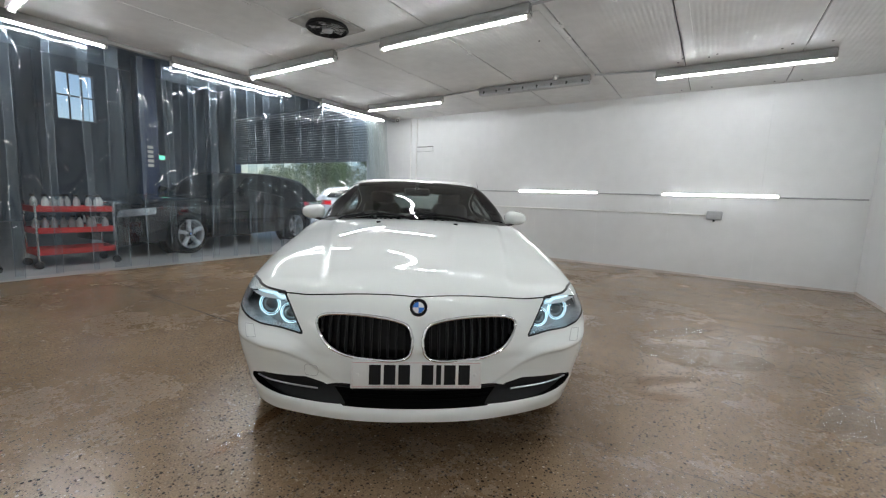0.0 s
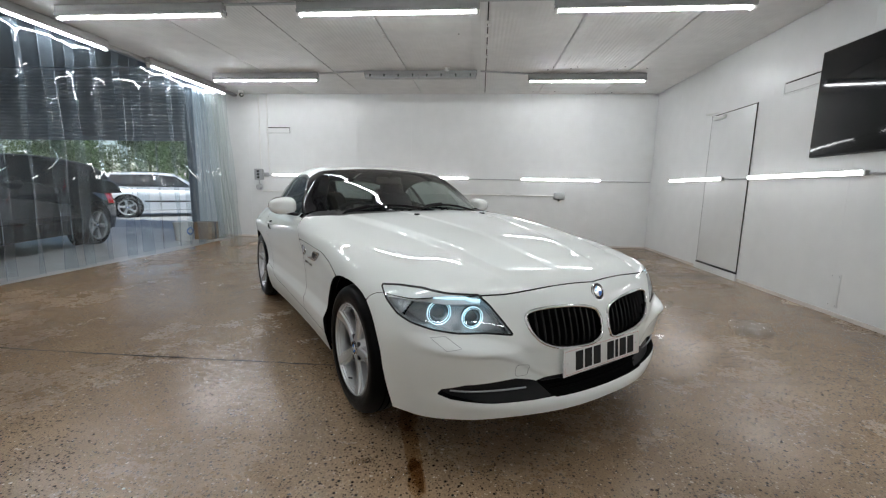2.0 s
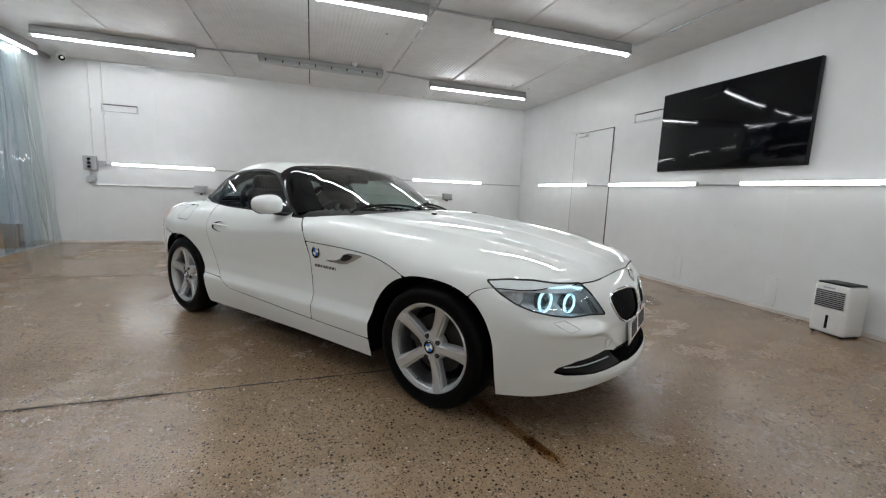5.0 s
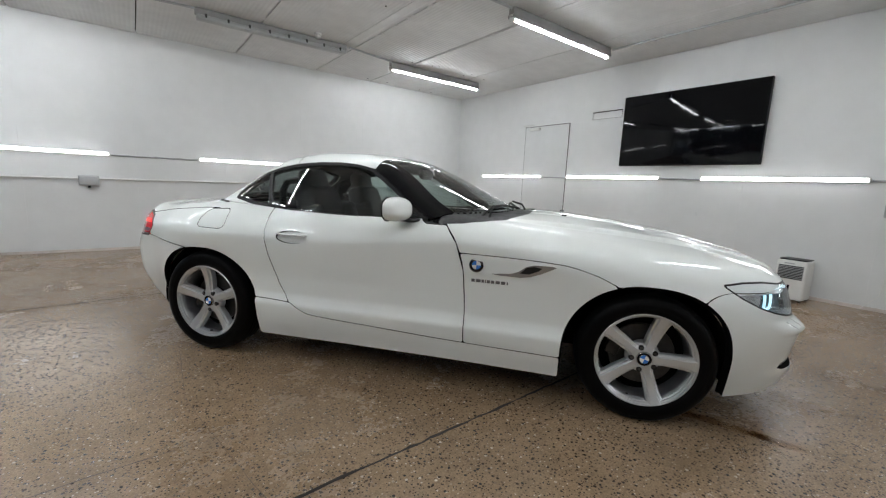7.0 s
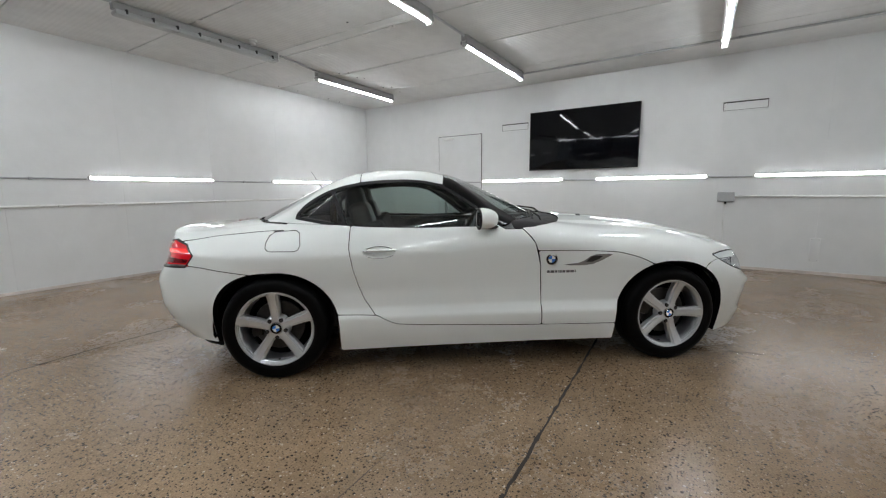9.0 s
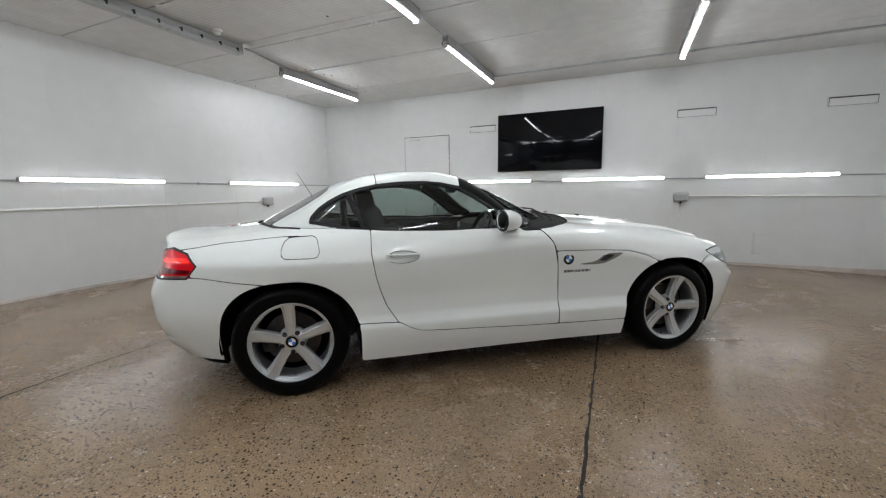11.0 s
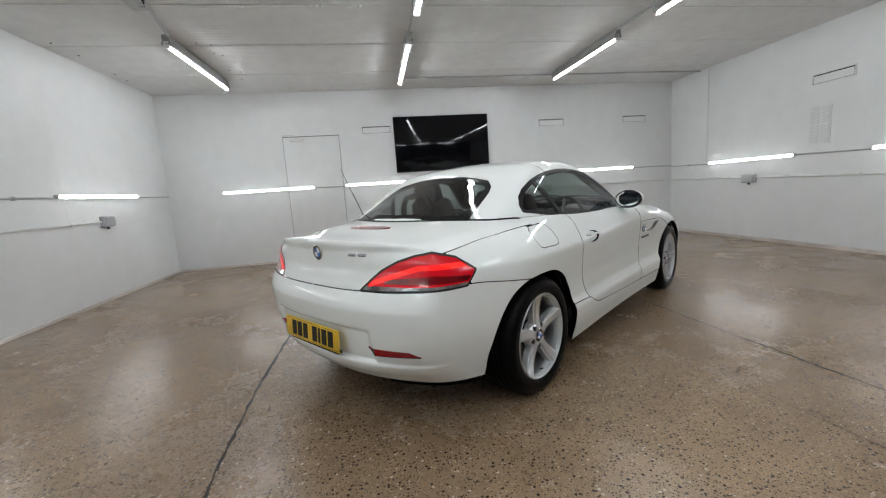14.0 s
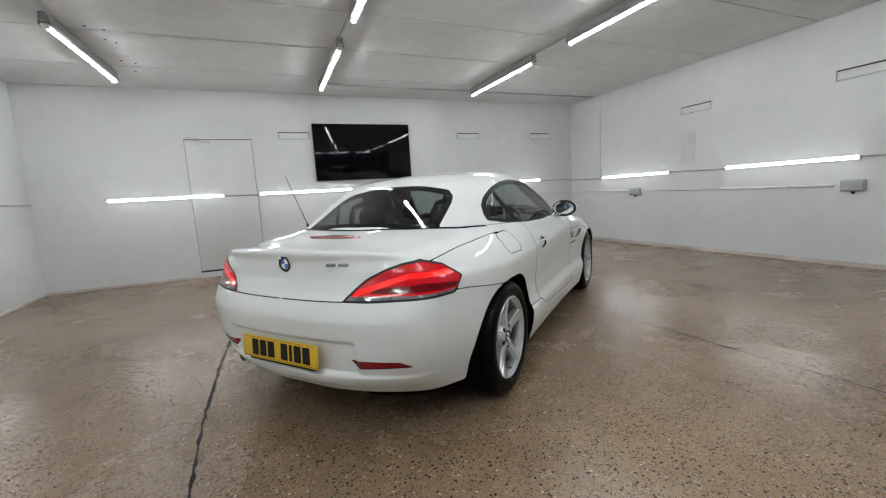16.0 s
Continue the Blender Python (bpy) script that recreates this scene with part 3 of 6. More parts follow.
def panel(name, P, g, material, label="", flange=0.014, joined=False, parent=None, lift=0.0, sealed=False):
    """A body panel cut from a grid by g, with returned edges. joined: one mesh over both sides; else a right and a left
    mesh. sealed: returned edges in black, painting in the shade of the gaps.
    """
    V, F = quads(P)
    V, F = clip(V, F, np.asarray(g).reshape(-1))
    used = sorted({k for f in F for k in f})
    at = {k: i for i, k in enumerate(used)}
    made = []
    for sides in (((1, -1),) if joined else ((1,), (-1,))):
        bm = bmesh.new()
        for s in sides:
            vs = [bm.verts.new((V[k][0], V[k][1] * s, V[k][2])) for k in used]
            for f in F:
                q = [vs[at[k]] for k in f]
                bm.faces.new(q if s > 0 else q[::-1])
        if joined:
            bmesh.ops.remove_doubles(bm, verts=[v for v in bm.verts if abs(v.co.y) < 0.001], dist=0.003)
        bm.normal_update()
        score = 0.0
        for f in list(bm.faces)[::7]:
            c = f.calc_center_median()
            score += f.normal.dot(c - Vector((min(max(c.x, -2.4), 0.0), 0, 0.35)))
        if score < 0:
            bmesh.ops.reverse_faces(bm, faces=bm.faces[:])
            bm.normal_update()
        if lift:
            for v, n in [(v, v.normal.copy()) for v in bm.verts]:
                v.co += n * lift
        if flange:
            rim = [e for e in bm.edges if e.is_boundary and not (joined and abs(e.verts[0].co.y) < 0.0005 and abs(e.verts[1].co.y) < 0.0005)]
            nor = {v: v.normal.copy() for e in rim for v in e.verts}
            ext = bmesh.ops.extrude_edge_only(bm, edges=rim)
            # white flanges turn black here, standing in for shade deep in the gap
            if sealed:
                for q in [q for q in ext["geom"] if isinstance(q, bmesh.types.BMFace)]:
                    q.material_index = 1
            for v in [v for v in ext["geom"] if isinstance(v, bmesh.types.BMVert)]:
                n = next((nor[e.other_vert(v)] for e in v.link_edges if e.other_vert(v) in nor), None)
                if n is not None:
                    v.co -= n * flange
        made.append(part(name, bm, [material, M_VOID] if sealed else material, car if parent is None else parent, label, smooth=50 if flange else 180))
    return made


def low(*gs):
    out = gs[0]
    for q in gs[1:]:
        out = np.minimum(out, q)
    return out


GAP = 0.0021
DEG = 180 / math.pi
def arch(x, z, xc, zc, ahead, behind):
    """Wheel-arch opening: below zero inside; the two halves may reach differently far."""
    d = x - xc
    reach, power = np.where(d > 0, ahead, behind), np.where(d > 0, 2.0 + 12 * (ahead - 0.352), 2.0 + 12 * (behind - 0.352))
    u, w = np.abs(d) / reach, np.maximum(z - zc, 0) / 0.357
    return ((u ** power + w ** power + 1e-9) ** (1 / power) - 1) * 0.355


arch_f = lambda x, z: arch(x, z, -0.035, 0.30, 0.395, 0.352)
arch_r = lambda x, z: arch(x, z, -2.485, 0.29, 0.354, 0.400)
arches = lambda x, z: np.minimum(arch_f(x, z), arch_r(x, z))
hood_nose = spl((0, 0.727), (0.32, 0.702), (0.45, 0.677), (0.54, 0.645), (0.61, 0.613), (0.70, 0.55), (0.755, 0.495), (0.80, 0.40), (0.832, 0.30), (0.872, 0.165), (0.92, -0.05))
hood_back = spl((0, -0.585), (0.3, -0.60), (0.6, -0.69), (0.74, -0.80), (0.80, -0.92), (0.83, -0.95))
hood_side = spl((-0.95, 0.742), (-0.67, 0.738), (-0.41, 0.724), (-0.26, 0.690), (-0.155, 0.646), (0.0, 0.58))
door_front = spl((0.20, -0.872), (0.45, -0.878), (0.65, -0.891), (0.79, -0.930), (0.88, -1.0), (0.95, -1.07))
sill_line = spl((-2.4, 0.384), (-2.135, 0.377), (-1.917, 0.367), (-1.85, 0.335), (-1.78, 0.308), (-1.4, 0.286), (-0.874, 0.264), (-0.2, 0.256))
DOOR = [(-0.873, 0.20), (-0.878, 0.45), (-0.891, 0.65), (-0.930, 0.79), (-1.0, 0.88), (-1.06, 1.0), (-2.055, 1.0), (-2.056, 0.89), (-2.061, 0.78), (-2.039, 0.646), (-2.012, 0.55), (-1.981, 0.467), (-1.917, 0.367), (-1.86, 0.322), (-1.80, 0.20)]
LAMP_F = [(69.8, 0.682), (63.9, 0.692), (56.5, 0.694), (49.0, 0.684), (41.6, 0.681), (38.6, 0.645), (35.6, 0.595), (32.6, 0.541), (39.3, 0.552), (46.0, 0.552), (51.5, 0.562), (57.0, 0.580), (61.5, 0.603), (66.0, 0.640)]
LAMP_R = [(147.3, 0.670), (143.0, 0.714), (138.7, 0.755), (132.6, 0.795), (127.0, 0.818), (121.5, 0.827), (114.0, 0.799), (108.8, 0.742), (112.3, 0.679), (118, 0.678), (127, 0.676), (139, 0.670)]
RF, RR = 0.0155, 0.0150
lamp_f = lambda x, a, z: sd_poly(np.degrees(np.arctan2(a, x)) * RF, z, [(p * RF, q) for p, q in LAMP_F], 0.004)
lamp_r = lambda x, a, z: sd_poly(np.degrees(np.arctan2(a, x + 2.7)) * RR, z, [(p * RR, q) for p, q in LAMP_R], 0.004)
KIDNEY = [(0.402, 0.604), (0.372, 0.620), (0.309, 0.627), (0.22, 0.626), (0.15, 0.620), (0.09, 0.610), (0.045, 0.594), (0.026, 0.565), (0.021, 0.525), (0.029, 0.486), (0.052, 0.464), (0.10, 0.456), (0.192, 0.460), (0.26, 0.467), (0.316, 0.484), (0.357, 0.507), (0.388, 0.543), (0.404, 0.580)]
FOG = [(0.712, 0.300), (0.704, 0.320), (0.64, 0.345), (0.45, 0.357), (0.372, 0.340), (0.300, 0.280), (0.38, 0.277), (0.55, 0.278), (0.68, 0.288)]
INTAKE = [(-0.30, 0.350), (0.30, 0.350), (0.358, 0.336), (0.288, 0.276), (-0.288, 0.276), (-0.358, 0.336)]
DLO = [(-2.400, 0.944), (-2.085, 0.895), (-1.786, 0.882), (-1.30, 0.870), (-1.05, 0.866), (-1.184, 0.944), (-1.319, 1.050), (-1.42, 1.117), (-1.492, 1.156), (-1.60, 1.178), (-1.709, 1.187), (-1.86, 1.183), (-1.996, 1.170), (-2.11, 1.147), (-2.208, 1.115), (-2.29, 1.073), (-2.350, 1.030), (-2.392, 0.98)]
rear_seam = spl((70, 0.61), (88, 0.640), (92, 0.648), (112, 0.682), (127, 0.678), (146, 0.667), (160, 0.664), (180, 0.663))
trunk_edge = spl((-3.4, 0.64), (-3.13, 0.682), (-2.89, 0.716), (-2.6, 0.758), (-2.4, 0.78))
FUEL = [(-2.536, 0.820), (-2.522, 0.858), (-2.495, 0.877), (-2.372, 0.884), (-2.350, 0.868), (-2.338, 0.800), (-2.352, 0.774), (-2.38, 0.769), (-2.515, 0.771), (-2.534, 0.785)]
fuel = lambda x, z: sd_poly(x, z, FUEL)
handle = lambda x, z: 0.02 * (1 - ((x + 1.885) / 0.095) ** 2 - ((z - 0.752) / 0.036) ** 2)
nose_hem = spl((0, 0.222), (0.43, 0.212), (0.64, 0.187), (0.75, 0.160), (0.85, 0.148))
tail_hem = spl((0, 0.232), (0.46, 0.222), (0.665, 0.207), (0.79, 0.195), (0.9, 0.19))

P_SIDE = section_grid(body_field, np.concatenate([np.arange(-3.33, -2.9, 0.011), np.arange(-2.9, 0.1, 0.013), np.arange(0.1, 0.80, 0.009)]), np.radians(np.linspace(-36, 90, 170)), 0.42)
SX, SA, SZ = P_SIDE[..., 0], -P_SIDE[..., 1], P_SIDE[..., 2]
S_ARCH = arches(SX, SZ)
S_CAB = np.where((SX < -0.75) & (SZ > 0.8), cabin_field(SX, SA, SZ) + 0.002, 1.0)
S_FRONT = np.where(SX > -1.15, SX - door_front(SZ), -1.0)
panel("bonnet", P_SIDE, low(hood_nose(SA) - SX - GAP, np.where(SA < 0.80, SX - hood_back(SA), 1), np.where(SX < 0.1, SZ - hood_side(SX) - GAP, 1), S_FRONT - GAP, S_ARCH, np.where(SX < -0.6, S_CAB - 0.0, 1), SZ - 0.5),
      M_PAINT, "white clamshell bonnet with soft ridges", joined=True, sealed=True)
panel("front_wing", P_SIDE, low(S_FRONT - GAP, hood_side(SX) - SZ - GAP, SZ - sill_line(SX) - GAP, S_ARCH, 0.05 - SX), M_PAINT, sealed=True)
door_parts = panel("door", P_SIDE, low(sd_poly(SX, SZ, DOOR) - GAP, SZ - sill_line(SX) - GAP, S_CAB, 0.955 - 0.083 * sstep(-1.22, -1.10, SX) - SZ, -handle(SX, SZ)), M_PAINT, sealed=True)
panel("sill", P_SIDE, low(sill_line(SX) - SZ - GAP, SZ - 0.147, S_ARCH, -0.2 - SX, SX + 2.3), M_PAINT, sealed=True)
S_TH = np.degrees(np.arctan2(SA, SX + 2.7))
panel("rear_wing", P_SIDE, low(-sd_poly(SX, SZ, DOOR) - GAP, -1.5 - SX, SZ - sill_line(SX) - GAP, S_ARCH, S_CAB, np.where(SX < -2.45, SA - trunk_edge(SX) - GAP, 1),
      np.where(SX < -2.5, SZ - rear_seam(S_TH) - GAP, 1), np.where(SX < -2.8, -lamp_r(SX, SA, SZ) - GAP, 1), -fuel(SX, SZ) - 0.0016), M_PAINT, sealed=True)
panel("fuel_flap", P_SIDE, fuel(SX, SZ) - 0.0016, M_PAINT, sealed=True)

P_TRUNK = pitch_grid(body_field, np.linspace(0, 0.775, 80), np.concatenate([np.arange(14, 150, 1.0), np.arange(150, 182, 0.35), np.arange(182, 200, 1)]), -2.75, 0.72)
TX, TA, TZ = P_TRUNK[..., 0], -P_TRUNK[..., 1], P_TRUNK[..., 2]
T_TH = np.degrees(np.arctan2(TA, TX + 2.7))
T_CAB = cabin_field(TX, TA, TZ) - 0.012
panel("boot_lid", P_TRUNK, low(trunk_edge(TX) - TA - GAP, TZ - rear_seam(T_TH) - GAP, -lamp_r(TX, TA, TZ) - GAP, np.where(TX > -2.9, T_CAB, 1)), M_PAINT, "white boot lid with a ducktail edge", joined=True, sealed=True)

P_NOSE = round_grid(body_field, np.concatenate([np.arange(0, 30, 0.45), np.arange(30, 86, 0.5)]), np.arange(0.10, 0.735, 0.0052), 0.0)
NX, NA, NZ = P_NOSE[..., 0], -P_NOSE[..., 1], P_NOSE[..., 2]
N_ARCH = arch_f(NX, NZ)
N_BUMP = low(np.where(NZ > 0.52, NX - hood_nose(NA) - GAP, 1), N_ARCH, NZ - nose_hem(NA), -lamp_f(NX, NA, NZ) - GAP)
N_KID, N_FOG, N_INT = sd_poly(NA, NZ, KIDNEY), np.where(NX > 0.4, sd_poly(NA, NZ, FOG, 0.004), -1), np.where(NX > 0.4, sd_poly(NA, NZ, INTAKE, 0.004), -1)
bumper = panel("front_bumper", P_NOSE, low(N_BUMP, -N_KID - 0.002, -N_FOG, -N_INT), M_PAINT, "white front bumper with lower lip", joined=True, flange=0.035, sealed=True)[0]
panel("grille_backing", P_NOSE, low(N_KID + 0.006, np.where(NX > 0.4, 1, -1)), M_BLACK, "black kidney grille", lift=-0.045, flange=0)
panel("fog_grille", P_NOSE, N_FOG + 0.006, M_BLACK, lift=-0.03, flange=0)
panel("lower_grille", P_NOSE, N_INT + 0.006, M_VOID, lift=-0.034, flange=0, joined=True)
lamp_glass = panel("headlamp", P_NOSE, lamp_f(NX, NA, NZ) - 0.001, M_LENS, "clear headlamp with twin glowing rings", flange=0)
M_LAMPBOWL = mat("lamp_bowl", (0.74, 0.76, 0.78), 0.20, metal=0.45, vary=0.6, scale=16, bump=0.004, bump_scale=30)
for l in lamp_glass:
    l.visible_shadow = False
for k, o in enumerate(panel("bowl", P_NOSE, lamp_f(NX, NA, NZ) - 0.003, M_LAMPBOWL, lift=-0.105, flange=-0.10)):
    o.parent = lamp_glass[k]
for k, o in enumerate(panel("bezel", P_NOSE, low(lamp_f(NX, NA, NZ) + 0.003, 0.0042 - lamp_f(NX, NA, NZ)), M_BLACK, lift=0.0002, flange=0)):
    o.parent = lamp_glass[k]
N_TH = np.degrees(np.arctan2(NA, NX))
lamp_top = spl((36, 0.600), (38.6, 0.645), (41.6, 0.681), (49.0, 0.684), (56.5, 0.694), (63.9, 0.692), (69.8, 0.682))
M_BROW = mat("satin_white_lamp_brow", (0.90, 0.91, 0.92), 0.22, coat=1.0)
M_SHROUD = mat("dark_grey_lamp_shroud", (0.055, 0.060, 0.066), 0.30, metal=0.3, vary=0.2, scale=20)
for k, o in enumerate(panel("brow", P_NOSE, low(lamp_f(NX, NA, NZ) - 0.006, NZ - (lamp_top(N_TH) - 0.026 - 0.0006 * (N_TH - 42)), N_TH - 41), M_BROW, "satin silver lamp brow", lift=-0.012, flange=0.012)):
    o.parent = lamp_glass[k]
for k, o in enumerate(panel("shroud", P_NOSE, low(lamp_f(NX, NA, NZ) - 0.004, 36.5 + 40 * (NZ - 0.60) - N_TH), M_SHROUD, "dark grey inner lamp cover", lift=-0.028, flange=0.02)):
    o.parent = lamp_glass[k]
M_FACET = mat("lamp_reflector_facets", (0.70, 0.72, 0.74), 0.16, metal=0.55, vary=0.5, scale=18, bump=0.02, bump_scale=22)
for k, o in enumerate(panel("reflector", P_NOSE, low(lamp_f(NX, NA, NZ) - 0.004, N_TH - 60 + 40 * (NZ - 0.62)), M_FACET, "silver faceted reflector", lift=-0.02, flange=0)):
    o.parent = lamp_glass[k]

P_TAIL = round_grid(body_field, np.concatenate([np.arange(72, 150, 0.5), np.arange(150, 180.1, 0.5)]), np.arange(0.14, 0.86, 0.0058), -2.7)
RX, RA, RZ = P_TAIL[..., 0], -P_TAIL[..., 1], P_TAIL[..., 2]
R_TH = np.degrees(np.arctan2(RA, RX + 2.7))
REFLECTOR = [(0.392, 0.402), (0.617, 0.402), (0.656, 0.380), (0.43, 0.368)]
R_REF = np.where(RX < -3, sd_poly(RA, RZ, REFLECTOR, 0.003), -1)
rear_bumper = panel("rear_bumper", P_TAIL, low(rear_seam(R_TH) - RZ - GAP, arch_r(RX, RZ), RZ - tail_hem(RA), -lamp_r(RX, RA, RZ) - GAP, -R_REF), M_PAINT, "white rear bumper", joined=True, flange=0.03, sealed=True)[0]
panel("reflector", P_TAIL, R_REF + 0.002, M_RED_REFLECTOR, "red bumper reflector", lift=-0.004, flange=0.01)
tail = panel("tail_lamp", P_TAIL, lamp_r(RX, RA, RZ) - 0.001, M_RED_LENS, "red wraparound tail lamp", flange=0.02)
for k, o in enumerate(panel("lamp_seal", P_TAIL, low(lamp_r(RX, RA, RZ) + 0.003, 0.0062 - lamp_r(RX, RA, RZ)), M_BLACK, lift=0.0014, flange=0)):
    o.parent = tail[k]
M_RED_LIT = mat("red_lamp_band", (0.90, 0.012, 0.010), 0.12, coat=1.0, glow=0.85)
M_TAILCLEAR = mat("tail_lamp_clear_band", (0.24, 0.22, 0.22), 0.2, vary=0.6, scale=140, coat=1.0)
M_RED_DARK = mat("red_lamp_dark", (0.22, 0.004, 0.007), 0.12, coat=1.0, vary=0.5, scale=90, glow=0.05)
for k, o in enumerate(panel("light_band", P_TAIL, low(lamp_r(RX, RA, RZ) - 0.012, 0.0105 - np.abs(RZ - (0.770 - 0.0042 * np.abs(R_TH - 126) * (R_TH > 126))), 144 - R_TH), M_RED_LIT, lift=0.0016, flange=0)):
    o.parent = tail[k]
for k, o in enumerate(panel("clear_band", P_TAIL, low(lamp_r(RX, RA, RZ) - 0.004, 0.689 + 0.004 * sstep(126, 114, R_TH) - RZ), M_TAILCLEAR, lift=0.0012, flange=0)):
    o.parent = tail[k]
for k, o in enumerate(panel("dark_band", P_TAIL, low(lamp_r(RX, RA, RZ) - 0.010, 0.735 - 0.0012 * np.abs(R_TH - 122) - RZ, RZ - 0.700, 138 - R_TH), M_RED_DARK, lift=0.0012, flange=0)):
    o.parent = tail[k]

# ---- cabin ----
P_CAB = section_grid(cabin_field, np.arange(-2.90, -0.56, 0.011), np.radians(np.linspace(0, 90, 120)), 0.80)
CX, CA, CZ = P_CAB[..., 0], -P_CAB[..., 1], P_CAB[..., 2]
C_BASE = body_field(CX, CA, CZ) + 0.004
C_DLO = sd_poly(CX, CZ, DLO)
C_HEAD = (-1.425 - 0.05 * (CA / 0.6) ** 2) - CX
WIN_R = [(-0.5, -2.64), (-0.3, -2.712), (0, -2.735), (0.3, -2.712), (0.5, -2.64), (0.472, -2.40), (0.452, -2.345), (0.40, -2.298), (0.2, -2.277), (-0.2, -2.277), (-0.40, -2.298), (-0.452, -2.345), (-0.472, -2.40)]
C_REARWIN = np.where(CX < -2.2, sd_poly(CA, CX, WIN_R), -1)
panel("roof_front", P_CAB, low(C_BASE, -C_DLO, C_HEAD, CX + 2.003 - GAP), M_PAINT, "white folding hardtop roof", joined=True, flange=0.02, sealed=True)
panel("roof_rear", P_CAB, low(C_BASE - 0.006, -C_DLO, -2.003 - GAP - CX, -C_REARWIN), M_PAINT, joined=True, flange=0.02, sealed=True)
panel("roof_seal", P_CAB, low(C_BASE, -C_DLO, -1.9 - CX, 0.018 - C_BASE), M_BLACK, joined=True, flange=0, lift=-0.004)
screen_edge = lambda q: np.where(CX > -1.45, 0.665 - 0.15 * sstep(0.87, 1.22, CZ) - CA + q, -1)
C_SCREEN = low(screen_edge(0), -C_HEAD - 0.045, np.where(CX > -1.5, 1, -1), C_BASE - 0.002)
panel("windscreen_frame", P_CAB, low(-C_SCREEN, -C_HEAD - 0.001, C_BASE, 0.004 - C_DLO), M_GLOSSBLACK, joined=True, flange=0.02)
screen = panel("windscreen", P_CAB, C_SCREEN, M_GLASS, "tinted windscreen", joined=True, flange=0)[0]
B_POST = lambda x, z: x - (-2.128 + (z - 1.0) * -0.40)
pane = panel("side_window", P_CAB, low(C_DLO - 0.018, B_POST(CX, CZ) - 0.012, C_BASE - 0.004), M_GLASS, "tinted side window", flange=0)
pane += panel("quarter_window", P_CAB, low(C_DLO - 0.022, -B_POST(CX, CZ) - 0.012, C_BASE - 0.004), M_GLASS_DARK, flange=0)
panel("window_frame", P_CAB, low(C_DLO + 0.001, np.maximum(0.018 - C_DLO, 0.012 - np.abs(B_POST(CX, CZ))), C_BASE), M_BLACK, flange=0.018)
pane += panel("rear_window", P_CAB, C_REARWIN - 0.035, M_GLASS_DARK, "tinted heated rear window", joined=True, flange=0)
panel("rear_window_frame", P_CAB, low(C_REARWIN - 0.001, 0.035 - C_REARWIN), M_GLOSSBLACK, joined=True, flange=0.015)
for o in [screen] + pane:
    o.visible_shadow = False

# black inner shell, wheel housings, floor pan
P_IN = P_SIDE[::3, ::3]
IX, IA, IZ = P_IN[..., 0], -P_IN[..., 1], P_IN[..., 2]
panel("inner_shell", P_IN, low(arches(IX, IZ) + 0.01, np.where((IX < -0.62) & (IX > -2.6) & (IZ > 0.8), cabin_field(IX, IA, IZ) - 0.02, 1), 0.70 - IX - 0.3 * IA, IX + 3.25, IZ - 0.15), M_VOID, joined=True, lift=-0.032, flange=0)
for cx in (-0.035, -2.485):
    for s in (1, -1):
        liner = bmesh.new()
        rings = []
        for k in range(25):
            a = math.radians(-14 + 208 * k / 24)
            p = (cx + (0.405 if (cx > -1) == (math.cos(a) > 0) else 0.362) * math.copysign(abs(math.cos(a)) ** 0.85, math.cos(a)), max(0.295 + 0.366 * math.sin(a), 0.24 if cx < -1 and math.cos(a) < 0 else 0.18))
            rings.append([liner.verts.new((p[0], s * w, p[1])) for w in (0.81 if cx > -1 else 0.80, 0.50)])
        for p, q in zip(rings, rings[1:]):
            liner.faces.new((p[0], q[0], q[1], p[1]))
        liner.faces.new([r[1] for r in rings])
        part("wheel_housing", liner, M_VOID, car)
part("floor_pan", box((-2.1, -0.80, 0.15), (-0.42, 0.80, 0.17)), M_VOID, car)
part("engine_tray", box((-0.42, -0.5, 0.225), (0.60, 0.5, 0.245)), M_VOID, car)
part("rear_tray", box((-3.1, -0.5, 0.27), (-2.1, 0.5, 0.29)), M_VOID, car)


# ---- wheels ----
def roundel(r, parent, m, name="badge"):
    """A round badge: chrome rim, dark ring, two blue and two white quarters."""
    b = part(name, lathe([(0.0001, 0.002), (r * 0.98, 0.002), (r, 0.0), (r, -0.004)], 40), M_GLOSSBLACK, parent, "round badge in blue, white and black", m=m)
    part("rim", lathe([(r * 0.93, 0.002), (r * 0.96, 0.0038), (r * 1.0, 0.003), (r * 1.01, 0.0)], 40), M_CHROME, b)
    part("ring", lathe([(r * 0.60, 0.002), (r * 0.62, 0.0032), (r * 0.65, 0.002)], 40), M_CHROME, b)
    for k in range(4):
        q = bmesh.new()
        a0 = math.pi / 2 * k
        arc = [q.verts.new((r * 0.6 * math.cos(a0 + math.pi / 2 * i / 8), r * 0.6 * math.sin(a0 + math.pi / 2 * i / 8), 0.003)) for i in range(9)]
        q.faces.new([q.verts.new((0, 0, 0.003))] + arc)
        part("quarter", q, M_BLUE if k % 2 else M_BADGE_W, b)
    return b


